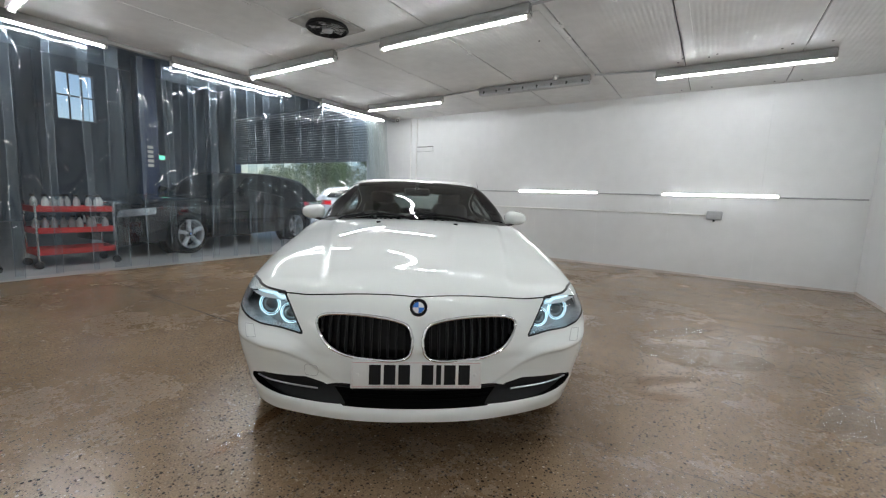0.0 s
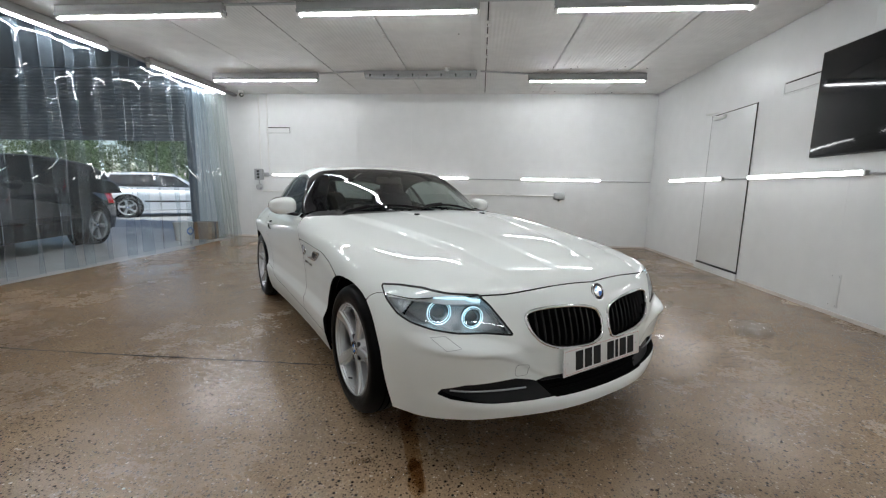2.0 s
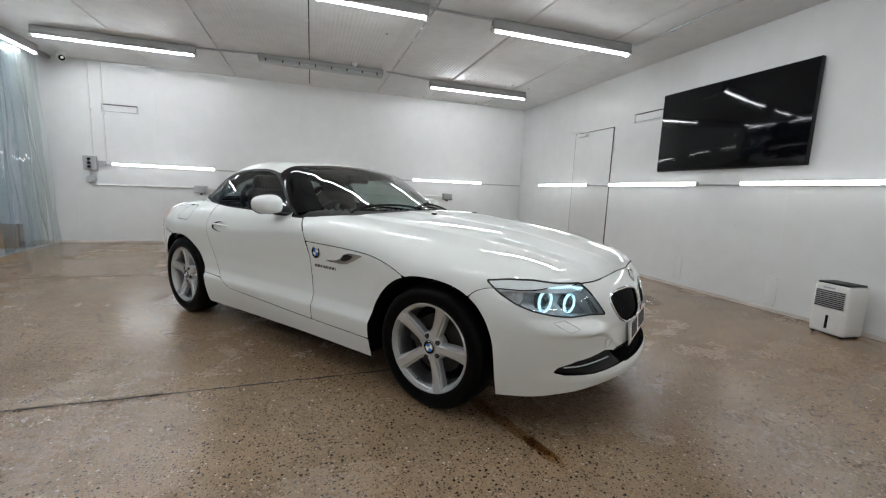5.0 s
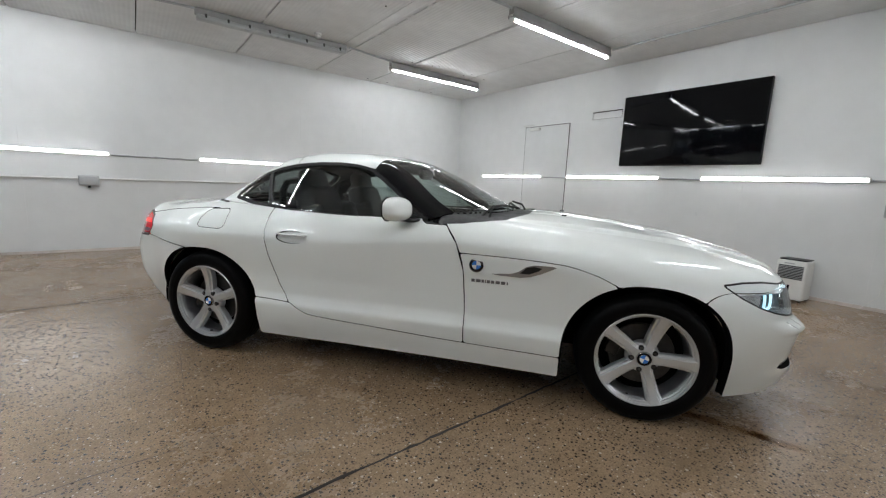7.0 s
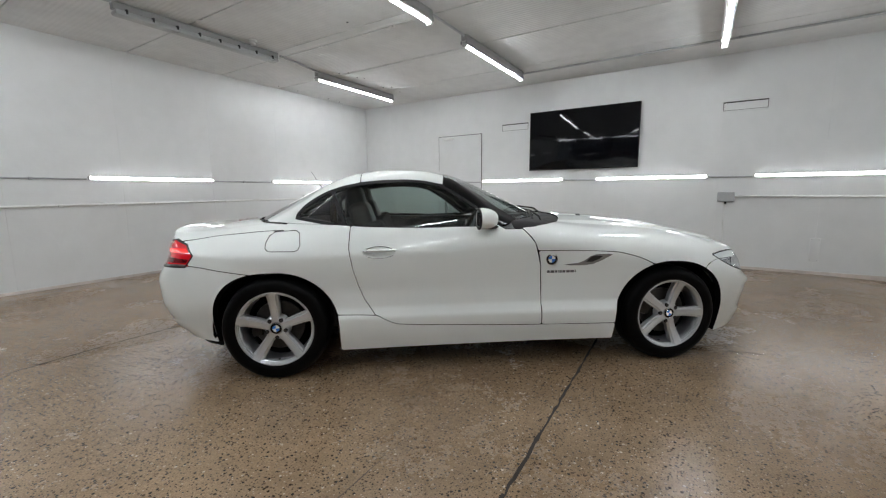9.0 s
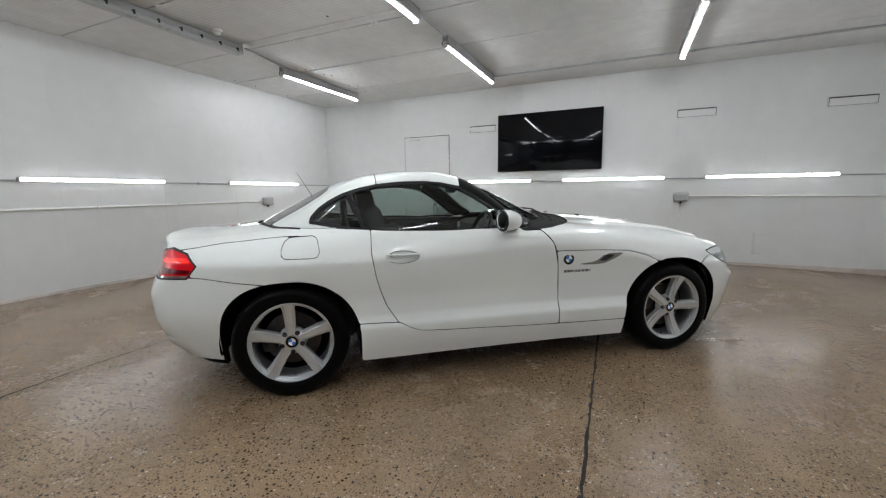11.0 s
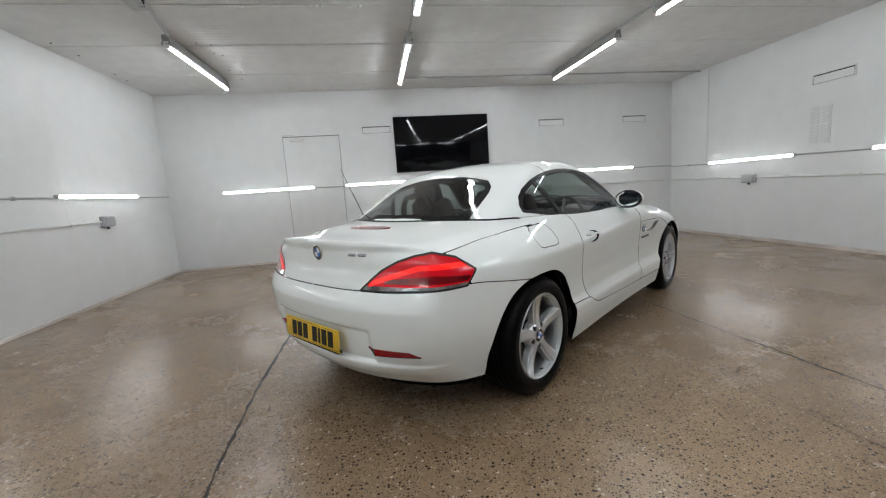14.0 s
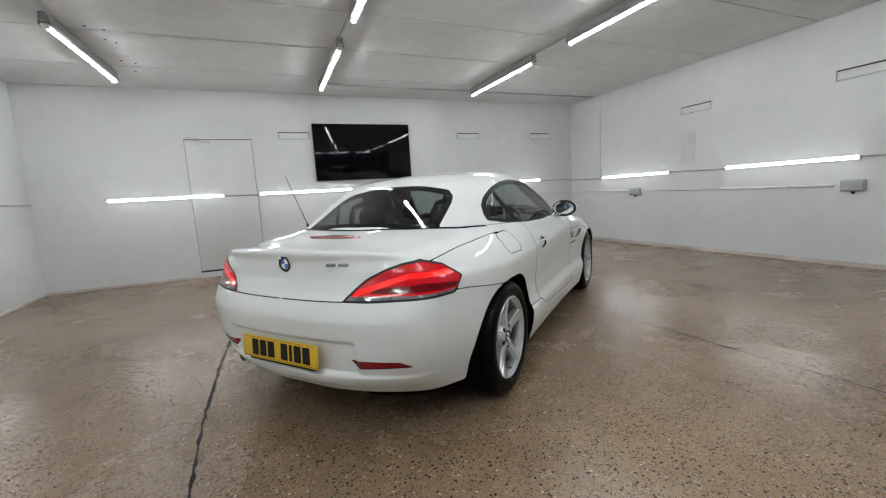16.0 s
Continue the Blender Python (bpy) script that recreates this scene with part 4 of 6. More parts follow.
def build_wheel():
    """A 17 inch wheel; its outer face looks along +z, its middle is the origin."""
    w = thing("wheel", "silver five-spoke alloy wheel with a black tyre", "")
    R = 0.317
    prof = [(0.222, -0.100), (0.240, -0.108), (0.268, -0.112), (0.292, -0.106), (0.308, -0.088), (0.3155, -0.06), (R, -0.02), (R, 0.02), (0.3155, 0.06), (0.308, 0.088), (0.300, 0.099),
            (0.292, 0.1065), (0.284, 0.109), (0.281, 0.1105), (0.272, 0.112), (0.262, 0.1125), (0.258, 0.1115), (0.254, 0.1125), (0.240, 0.109), (0.228, 0.103), (0.222, 0.096)]
    ty = lathe(prof, 96)
    part("tyre", ty, M_TYRE, w, "black road tyre")
    for gz in (-0.05, -0.018, 0.018, 0.05):
        part("groove", lathe([(R + 0.0004, gz - 0.004), (R + 0.0006, gz), (R + 0.0004, gz + 0.004)], 96), M_VOID, w)
    rim = lathe([(0.226, 0.098), (0.2275, 0.103), (0.225, 0.1055), (0.2205, 0.1045), (0.2185, 0.098), (0.2135, 0.095), (0.2120, 0.087), (0.2075, 0.084), (0.2045, 0.070), (0.2035, 0.060)], 96)
    part("rim", rim, M_ALLOY, w, smooth=24)
    part("barrel", lathe([(0.2035, 0.0605), (0.200, -0.02), (0.192, -0.09)], 96), M_BARREL, w)
    for k in range(5):
        sp = bmesh.new()
        rows = []
        for i in range(17):
            u = i / 16
            r = 0.042 + 0.1785 * u
            hw = 0.0255 + 0.0105 * u + 0.011 * (max(u - 0.82, 0) / 0.18) ** 2 + 0.012 * (max(0.24 - u, 0) / 0.24) ** 2
            z = 0.084 - 0.006 * math.sin(math.pi * u) + 0.0195 * u * u
            cross = [(-1.0, -0.045), (-1.0, -0.016), (-0.95, -0.0115), (-0.66, -0.0095), (-0.57, -0.002), (-0.50, 0.0), (0.0, 0.0008), (0.50, 0.0), (0.57, -0.002), (0.66, -0.0095), (0.95, -0.0115), (1.0, -0.016), (1.0, -0.045)]
            rows.append([sp.verts.new((r, c * hw, z + d)) for c, d in cross])
        for p, q in zip(rows, rows[1:]):
            for e in range(len(p) - 1):
                sp.faces.new((p[e], q[e], q[e + 1], p[e + 1]))
        moved(sp, Matrix.Rotation(2 * math.pi * k / 5 + math.pi / 2, 4, "Z"))
        part("spoke", sp, M_ALLOY, w, smooth=24)
    part("hub", lathe([(0.0001, 0.078), (0.034, 0.078), (0.037, 0.083), (0.052, 0.083), (0.064, 0.078), (0.074, 0.066), (0.080, 0.03)], 48), M_ALLOY, w)
    roundel(0.0335, w, pose(0, 0, 0.0835), "centre_cap")
    for k in range(5):
        a = 2 * math.pi * (k + 0.5) / 5 + math.pi / 2
        part("bolt_hole", moved(lathe([(0.0001, 0.0838), (0.0112, 0.0838), (0.0128, 0.0828), (0.0132, 0.070)], 16), Matrix.Translation((0.056 * math.cos(a), 0.056 * math.sin(a), 0))), M_BLACK, w)
        part("bolt", moved(lathe([(0.0001, 0.0856), (0.0055, 0.0856), (0.0065, 0.0835)], 6), Matrix.Translation((0.056 * math.cos(a), 0.056 * math.sin(a), 0))), M_DISC, w)
    part("brake_disc", lathe([(0.07, -0.005), (0.07, 0.006), (0.09, 0.008), (0.15, 0.008), (0.152, 0.0), (0.15, -0.012)], 64), M_DISC, w, "iron brake disc")
    part("back_plate", lathe([(0.0001, -0.03), (0.20, -0.03)], 48), M_VOID, w)
    cal = box((-0.165, -0.06, -0.02), (-0.10, 0.06, 0.03), 0.012)
    part("brake_caliper", cal, M_DISC, w)
    part("valve", rod((0, -0.196, 0.075), (0, -0.188, 0.094), 0.004, 8), M_BLACK, w)
    return w


wheel = build_wheel()
first = True
for x, a in ((0.003, 0.748), (-2.512, 0.753)):
    for s in (-1, 1):
        m = pose(x, s * a, 0.2995, 90 if s < 0 else -90) @ pose(0, 0, 0, 0, 0, {(True, -1): -18, (True, 1): 30, (False, -1): 3, (False, 1): 50}[(x > -1, s)])
        w = wheel if first else copy_thing(wheel, m)
        w.matrix_basis = m
        w.parent = car
        first = False

# ---- the car's fittings ----
def on_nose(y, z, out=0.0):
    """The nose's surface at a place across and up."""
    p = cast(body_field, np.array([0.0, y, z]), np.array([1.0, 0.0, 0.0]))
    return Vector((p[0] + out, y, z))


def on_tail(y, z, out=0.0):
    p = cast(body_field, np.array([-2.7, y, z]), np.array([-1.0, 0.0, 0.0]))
    return Vector((p[0] - out, y, z))


def on_side(x, z, out=0.0):
    p = cast(body_field, np.array([x, 0.0, z]), np.array([0.0, -1.0, 0.0]))
    return Vector((x, p[1] - out, z))


def on_screen(x, y, out=0.0):
    p = cast(cabin_field, np.array([x, y, 0.7]), np.array([0.0, 0.0, 1.0]))
    return Vector((x, y, p[2] + out))


for s in (1, -1):
    ring = []
    pts = [Vector(p) for p in KIDNEY]
    for i in range(len(pts)):
        p0, p1, p2, p3 = (pts[(i + q) % len(pts)] for q in (-1, 0, 1, 2))
        for k in range(5):
            u = k / 5
            c = 0.5 * (2 * p1 + (p2 - p0) * u + (2 * p0 - 5 * p1 + 4 * p2 - p3) * u * u + (3 * p1 - p0 - 3 * p2 + p3) * u ** 3)
            ring.append(on_nose(s * c.x, c.y, 0.001))
    kid = part("grille_surround", sweep(ring, 0.0062, 8, closed=True), M_CHROME, car, "chrome kidney grille surround")
    for k in range(11):
        a = 0.052 + 0.0335 * k
        zs = [z for z in np.arange(0.45, 0.64, 0.004) if float(sd_poly(np.array(a), np.array(z), KIDNEY)) > 0.002]
        if zs:
            slat = bmesh.new()
            n = 8
            rows = []
            for i in range(n + 1):
                z = zs[0] + (zs[-1] - zs[0]) * i / n
                c = on_nose(s * a, z, -0.014)
                rows.append([slat.verts.new(c + Vector(d)) for d in ((-0.03, -0.004, 0), (0, -0.0045, 0), (0.004, 0, 0), (0, 0.0045, 0), (-0.03, 0.004, 0))])
            for p, q in zip(rows, rows[1:]):
                for e in range(4):
                    slat.faces.new((p[e], p[e + 1], q[e + 1], q[e]))
            part("slat", slat, M_BLACK, car)
    blade = [on_nose(s * a, 0.315 + 0.012 * (a - 0.4), -0.008) for a in np.linspace(0.40, 0.68, 14)]
    part("fog_blade", sweep(blade, 0.0035, 6), M_ALLOY, car)
    # lamp insides: two projectors with glowing rings
    lamp = lamp_glass[0 if s < 0 else 1]
    for c, r in (((0.514, 0.664, 0.597), 0.051), ((0.590, 0.553, 0.580), 0.045)):
        m = Matrix.Translation((c[0], s * c[1], c[2])) @ Matrix.Rotation(math.radians(-s * -14), 4, "Z") @ Matrix.Rotation(math.radians(90), 4, "Y")
        part("lamp_ring", moved(lathe([(r * 0.95, 0.0), (r * 0.955, 0.006), (r * 0.98, 0.007), (r, 0.003), (r, -0.004)], 40), m), M_RING, lamp, "glowing white ring")
        part("inner_ring", moved(lathe([(r * 0.80, 0.0), (r * 0.805, 0.004), (r * 0.82, 0.004), (r * 0.825, 0.0)], 40), m), M_RING, lamp)
        part("projector", moved(lathe([(0.0001, 0.016), (r * 0.3, 0.013), (r * 0.55, 0.004), (r * 0.66, -0.008), (r * 0.84, -0.004), (r * 0.86, -0.03)], 40), m), M_PROJ, lamp, "dark projector lens")
    brow = []
    for th in np.linspace(66, 41, 14):
        z = 0.672 if th > 44 else 0.662
        p = cast(body_field, np.array([0.0, 0.0, z]), np.array([math.cos(math.radians(th)), -math.sin(math.radians(th)), 0.0]))
        brow.append(Vector((p[0] * 0.99, s * -p[1] * 0.99, z)))
    part("brow_light", sweep(brow, 0.0065, 6), M_RING, lamp, "thin white eyebrow light")
    # washer cover, outlined by its joint
    wash = [(0.748, 0.531), (0.70, 0.538), (0.668, 0.503), (0.715, 0.493)]
    loop = []
    for i, (a, z) in enumerate(wash):
        b = wash[(i + 1) % 4]
        loop += [on_nose(s * (a + (b[0] - a) * k / 5), z + (b[1] - z) * k / 5, 0.0006) for k in range(5)]
    part("washer_cover", sweep(loop, 0.0011, 5, closed=True), M_PLASTIC_G, car)

tow = []
for t in np.linspace(0, 2 * math.pi, 25)[:-1]:
    c, h = math.cos(t), math.sin(t)
    tow.append(on_nose(-0.425 + 0.028 * math.copysign(abs(c) ** 0.5, c), 0.392 + 0.024 * math.copysign(abs(h) ** 0.5, h), 0.0006))
part("towing_eye_cover", sweep(tow, 0.0011, 5, closed=True), M_PLASTIC_G, car)
part("lower_mesh", sweep([on_nose(y, 0.335, -0.012) for y in np.linspace(-0.33, 0.33, 16)], 0.006, 6), M_BLACK, car)
for k in range(4):
    part("lower_slat", sweep([on_nose(y, 0.289 + 0.014 * k, -0.022) for y in np.linspace(-0.285 - 0.015 * k, 0.285 + 0.015 * k, 16)], 0.0035, 5), M_VOID, car)

bad = on_nose(0.0, 0.660)
roundel(0.037, car, pose(bad.x + 0.004, 0, 0.660, 0, 0, 0) @ Matrix.Rotation(math.radians(68), 4, "Y") @ Matrix.Rotation(math.pi / 2, 4, "Z"))
rbad = on_tail(0.0, 0.822)
roundel(0.041, car, pose(rbad.x - 0.003, 0.0, 0.822) @ Matrix.Rotation(math.radians(-93), 4, "Y") @ Matrix.Rotation(math.pi / 2, 4, "Z"))
for s in (1, -1):
    sb = on_side(-0.822, 0.686)
    roundel(0.037, car, pose(sb.x, s * (-sb.y + 0.002), sb.z, -90 * s))


# number plates: the characters are plain bars
def number_plate(m, material, thick_frame):
    p = part("number_plate", box((0, -0.26, -0.0555), (0.006, 0.26, 0.0555), 0.003), material, car, "number plate with dark characters as bars", m=m)
    part("edge", sweep([(0.0062, y, z) for y, z in ((-0.252, -0.048), (0.252, -0.048), (0.252, 0.048), (-0.252, 0.048))], 0.0009, 4, closed=True), thick_frame, p)
    y = 0.212
    for k in range(7):
        if k == 4:
            y -= 0.035
        w = 0.046 if k != 2 else 0.02
        part("character_bar", box((0.006, y - w, -0.0395), (0.0072, y, 0.0395)), M_BLACK, p)
        y -= w + 0.0115
    for e in (-0.232, 0.232):
        part("screw_cap", moved(lathe([(0.0001, 0.0088), (0.005, 0.0082), (0.006, 0.006)], 14), Matrix.Rotation(math.pi / 2, 4, "Y") @ Matrix.Translation((0, e, 0))), material, p)
    return p


M_PINK = mat("plate_edge_pink", (0.62, 0.30, 0.30), 0.5)
number_plate(pose(0.812, 0.0, 0.401) @ Matrix.Rotation(math.radians(-5), 4, "Y"), M_PLATE_W, M_PINK)
part("plate_holder", box((0.775, -0.255, 0.338), (0.813, 0.255, 0.352), 0.004), M_BLACK, car)
part("plate_mount", box((0.74, -0.2, 0.36), (0.812, 0.2, 0.44), 0.004), M_PAINT, car)
number_plate(pose(-3.352, 0.01, 0.414, 0, 0, 180) @ Matrix.Rotation(math.radians(-4), 4, "Y"), M_PLATE_Y, M_BLACK)
part("rear_plate_holder", box((-3.35, -0.22, 0.342), (-3.325, 0.24, 0.36), 0.004), M_BLACK, car)

M_SATIN = mat("satin_silver_trim", (0.52, 0.53, 0.54), 0.24, metal=0.65)
M_SCRIPT = mat("grey_chrome_script", (0.22, 0.22, 0.23), 0.25, metal=0.5)
# side gill, model script as bars, handles, mirrors
for s in (1, -1):
    gill = [(-0.742, 0.648), (-0.70, 0.643), (-0.60, 0.643), (-0.555, 0.650), (-0.50, 0.672), (-0.432, 0.708), (-0.455, 0.713), (-0.535, 0.712), (-0.575, 0.700), (-0.61, 0.672), (-0.65, 0.657), (-0.70, 0.653)]
    bmg = bmesh.new()
    front = [on_side(x, z, 0.006) for x, z in gill]
    back = [on_side(x, z, -0.004) for x, z in gill]
    fv = [bmg.verts.new((p.x, p.y * s, p.z)) for p in front]
    bv = [bmg.verts.new((p.x, p.y * s, p.z)) for p in back]
    bmg.faces.new(fv)
    for i in range(len(fv)):
        bmg.faces.new((fv[i], fv[(i + 1) % len(fv)], bv[(i + 1) % len(fv)], bv[i]))
    bmesh.ops.recalc_face_normals(bmg, faces=bmg.faces[:])
    g = part("side_gill", bmg, M_SATIN, car, "chrome side gill")
    slot = [(-0.604, 0.664), (-0.560, 0.664), (-0.515, 0.684), (-0.498, 0.700), (-0.540, 0.705), (-0.572, 0.697)]
    part("slot", poly_on([on_side(x, z, 0.0075) for x, z in slot], s), M_BLACK, g)
    for x0, x1 in ((-0.846, -0.828), (-0.824, -0.798), (-0.794, -0.780), (-0.776, -0.770), (-0.766, -0.750), (-0.746, -0.728), (-0.722, -0.700), (-0.695, -0.672), (-0.666, -0.659)):
        part("script_bar", poly_on([on_side(x, z, 0.0015) for x, z in ((x0, 0.596), (x1, 0.596), (x1, 0.612), (x0, 0.612))], s), M_SCRIPT, car)
    d = door_parts[0 if s > 0 else 1]
    dish = panel("handle_dish", P_SIDE, handle(SX, SZ) + 0.001, M_PAINT, lift=-0.012, flange=0) if s > 0 else dish
    dish[0 if s > 0 else 1].parent = d
    hb = []
    for k in range(17):
        u = k / 16
        p = on_side(-1.974 + 0.186 * u, 0.768 - 0.003 * u, 0.012 - 0.018 * (2 * u - 1) ** 4)
        hb.append(Vector((p.x, p.y * s, p.z)))
    part("door_handle", sweep(hb, 0.0125, 10, flat=0.55), M_PAINT, d, "white bar handle")
    lock = on_side(-1.952, 0.766, 0.0135)
    part("door_lock", moved(lathe([(0.0001, 0.002), (0.008, 0.002), (0.009, 0)], 16), pose(lock.x, lock.y * s, lock.z, 90 * s)), M_PLASTIC_G, d)

    mir = thing("door_mirror", "white door mirror on a black stalk", "")
    mir.parent = car
    cap = bmesh.new()
    bmesh.ops.create_uvsphere(cap, u_segments=32, v_segments=20, radius=1)
    for v in cap.verts:
        x, y, z = v.co
        y, z = math.copysign(abs(y) ** 0.75, y), math.copysign(abs(z) ** 0.75, z)
        flatx = max(x, -0.32)
        v.co = (-1.262 + 0.088 * flatx * (1 - 0.12 * y * s), s * 0.893 + 0.094 * y, 0.944 + (0.062 + 0.010 * (-y * s)) * z)
    part("cap", cap, M_PAINT, mir, smooth=60)
    gl = bmesh.new()
    bmesh.ops.create_circle(gl, cap_ends=True, segments=32, radius=1)
    for v in gl.verts:
        v.co = (-1.2925, s * 0.893 + 0.074 * v.co.x, 0.944 + 0.047 * v.co.y)
    part("glass", gl, M_MIRROR, mir, "mirror glass")
    part("back_face", moved(lathe([(0.0001, 0.0), (1.0, 0.0)], 32), Matrix.Translation((-1.2912, s * 0.893, 0.944)) @ Matrix.Rotation(math.radians(-90), 4, "Y") @ Matrix.Diagonal((0.059, 0.089, 1, 1))), M_BLACK, mir)
    part("rim", sweep([(-1.291, s * 0.893 + 0.089 * math.cos(t), 0.944 + 0.060 * math.sin(t)) for t in np.linspace(0, 2 * math.pi, 33)[:-1]], 0.005, 6, closed=True), M_BLACK, mir)
    st = sweep([(-1.235, s * 0.865, 0.893), (-1.20, s * 0.82, 0.885), (-1.16, s * 0.775, 0.884)], 0.026, 8, flat=0.45)
    part("stalk", st, M_BLACK, mir)

# cowl, wipers, washer jets
panel("cowl", P_SIDE, low(hood_back(SA) - SX + 0.02, 0.80 - SA, SX + 1.05, np.where(SZ > 0.8, cabin_field(SX, SA, SZ) + 0.03, -1)), M_BLACK, joined=True, lift=-0.010, flange=0)
for y0, y1, x0, x1 in ((0.55, -0.08, -0.80, -0.70), (-0.02, -0.62, -0.69, -0.86)):
    w = [on_screen(x0 + (x1 - x0) * u - 0.03 * math.sin(math.pi * u), y0 + (y1 - y0) * u, 0.014) for u in np.linspace(0, 1, 12)]
    wp = part("wiper", sweep(w, 0.008, 6), M_BLACK, car, "black wiper blade")
    part("wiper_arm", sweep([w[-1] + Vector((0.05, 0, 0.0)), w[-2] + Vector((0.045, 0, 0.018)), w[7] + Vector((0.01, 0, 0.014))], 0.007, 6), M_BLACK, wp)
for y in (0.26, -0.26):
    p = cast(body_field, np.array([-0.40, y, 0.5]), np.array([0.0, 0.0, 1.0]))
    part("washer_jet", box((-0.415, y - 0.014, p[2] - 0.004), (-0.385, y + 0.014, p[2] + 0.009), 0.004), M_BLACK, car)

# boot: high brake lamp, badge bars, aerial, exhaust
bl = bmesh.new()
rows = []
for k in range(21):
    u = k / 20 * 2 - 1
    y = 0.185 * u
    hw = 0.036 * (1 - u * u) ** 0.5 + 0.004
    row = []
    for dx in (-hw, 0, hw):
        p = cast(body_field, np.array([-2.925 + dx, y, 0.6]), np.array([0.0, 0.0, 1.0]))
        row.append(bl.verts.new((p[0], y, p[2] + (0.006 if dx == 0 else 0.001))))
    rows.append(row)
for p, q in zip(rows, rows[1:]):
    for e in range(2):
        bl.faces.new((p[e], p[e + 1], q[e + 1], q[e]))
part("high_brake_lamp", bl, M_RED_REFLECTOR, car, "red high-level brake lamp")
for bar in (((-0.266, 0.823), (-0.310, 0.823), 0.013), ((-0.330, 0.823), (-0.376, 0.823), 0.013)):
    (y0, z0), (y1, z1), r = bar
    part("boot_badge_bar", sweep([on_tail(y0, z0, 0.001), on_tail((y0 + y1) / 2, (z0 + z1) / 2, 0.001), on_tail(y1, z1, 0.001)], r, 6, flat=0.6), M_SATIN, car)
part("aerial_base", rod((-2.37, 0.79, 0.905), (-2.385, 0.79, 0.95), 0.016, 12, r2=0.008), M_BLACK, car)
part("aerial", rod((-2.384, 0.789, 0.945), (-2.59, 0.735, 1.30), 0.0034, 8, r2=0.0018), M_BLACK, car, "thin black roof aerial")
for y in (0.50, 0.57):
    ex = lathe([(0.030, -0.14), (0.030, 0.0), (0.028, 0.002), (0.026, 0.0), (0.026, -0.14)], 24)
    part("exhaust_pipe", moved(ex, pose(-3.175, y, 0.230) @ Matrix.Rotation(math.radians(-90), 4, "Y")), M_DISC, car, "dark steel exhaust tip")
part("exhaust_recess", box((-3.12, 0.43, 0.20), (-3.0, 0.64, 0.28), 0.01), M_VOID, car)

# ---- cabin inside ----
def seat(y):
    t = thing("seat", "black leather bucket seat", "")
    t.parent = car
    t.matrix_basis = pose(-1.66, y, 0)
    part("cushion", moved(box((-0.26, -0.245, -0.07), (0.26, 0.245, 0.07), 0.05, seg=4), pose(0.02, 0, 0.47, 0, -8)), M_LEATHER, t)
    back = box((-0.07, -0.245, -0.30), (0.07, 0.245, 0.30), 0.06, seg=4)
    for v in back.verts:
        if v.co.z > 0:
            v.co.y *= 1 - 0.28 * v.co.z / 0.3
    part("backrest", moved(back, pose(-0.30, 0, 0.75, 0, -18)), M_LEATHER, t)
    hd = box((-0.055, -0.125, -0.085), (0.055, 0.125, 0.085), 0.05, seg=4)
    part("headrest", moved(hd, pose(-0.40, 0, 1.065, 0, -12)), M_LEATHER, t)
    for e in (-0.05, 0.05):
        part("headrest_post", rod((-0.40, e, 0.97), (-0.39, e, 1.05), 0.007, 8), M_CHROME, t)
    for e in (-1, 1):
        part("bolster", moved(box((-0.09, -0.04, -0.22), (0.09, 0.04, 0.22), 0.035, seg=3), pose(-0.23, e * 0.215, 0.70, 0, -18)), M_LEATHER, t)
    return t


for y in (-0.36, 0.36):
    seat(y)
dash = bmesh.new()
rows = []
for k in range(25):
    y = -0.70 + 1.40 * k / 24
    hood = 0.045 * math.exp(-((y + 0.36) / 0.17) ** 2)
    rows.append([dash.verts.new(p) for p in ((-0.78, y, 0.84), (-0.90, y, 0.868), (-1.02, y, 0.862 + hood), (-1.10, y, 0.835 + hood), (-1.13, y, 0.78), (-1.08, y, 0.62), (-1.12, y, 0.45))])
for p, q in zip(rows, rows[1:]):
    for e in range(6):
        dash.faces.new((p[e], p[e + 1], q[e + 1], q[e]))
part("dashboard", dash, M_LEATHER, car, "black dashboard")
for y in (-0.02, 0.06, 0.62, -0.62):
    part("air_vent", moved(lathe([(0.0001, 0.004), (0.03, 0.004), (0.036, 0.008), (0.04, 0.0)], 20), pose(-1.122, y, 0.80, 0, -90)), M_PLASTIC_G, car)
stw = thing("steering_wheel", "black leather steering wheel", "")
stw.parent = car
stw.matrix_basis = pose(-1.26, -0.36, 0.80, 0, -68)
part("rim", sweep([(0.182 * math.cos(t), 0.182 * math.sin(t), 0) for t in np.linspace(0, 2 * math.pi, 49)[:-1]], 0.015, 8, closed=True), M_LEATHER, stw)
part("boss", lathe([(0.0001, 0.015), (0.055, 0.012), (0.07, -0.01), (0.05, -0.06)], 32), M_BLACK, stw)
for a in (0, 180, 270):
    q = math.radians(a + 90)
    part("spoke", rod((0.05 * math.cos(q), 0.05 * math.sin(q), 0), (0.18 * math.cos(q), 0.18 * math.sin(q), 0), 0.014, 8), M_ALLOY, stw)
part("steering_column", rod((-1.25, -0.36, 0.79), (-1.05, -0.36, 0.70), 0.04, 12), M_BLACK, car)
part("cabin_floor", box((-2.15, -0.74, 0.20), (-0.9, 0.74, 0.24)), M_LEATHER, car)
part("centre_tunnel", box((-2.1, -0.10, 0.24), (-1.1, 0.10, 0.52), 0.04), M_LEATHER, car)
part("gear_lever", rod((-1.38, 0.0, 0.52), (-1.40, 0.0, 0.62), 0.018, 10), M_BLACK, car)
part("bulkhead", box((-2.28, -0.68, 0.24), (-2.16, 0.68, 0.90), 0.03), M_LEATHER, car)
part("parcel_shelf", box((-2.62, -0.60, 0.86), (-2.2, 0.60, 0.90), 0.02), M_LEATHER, car)
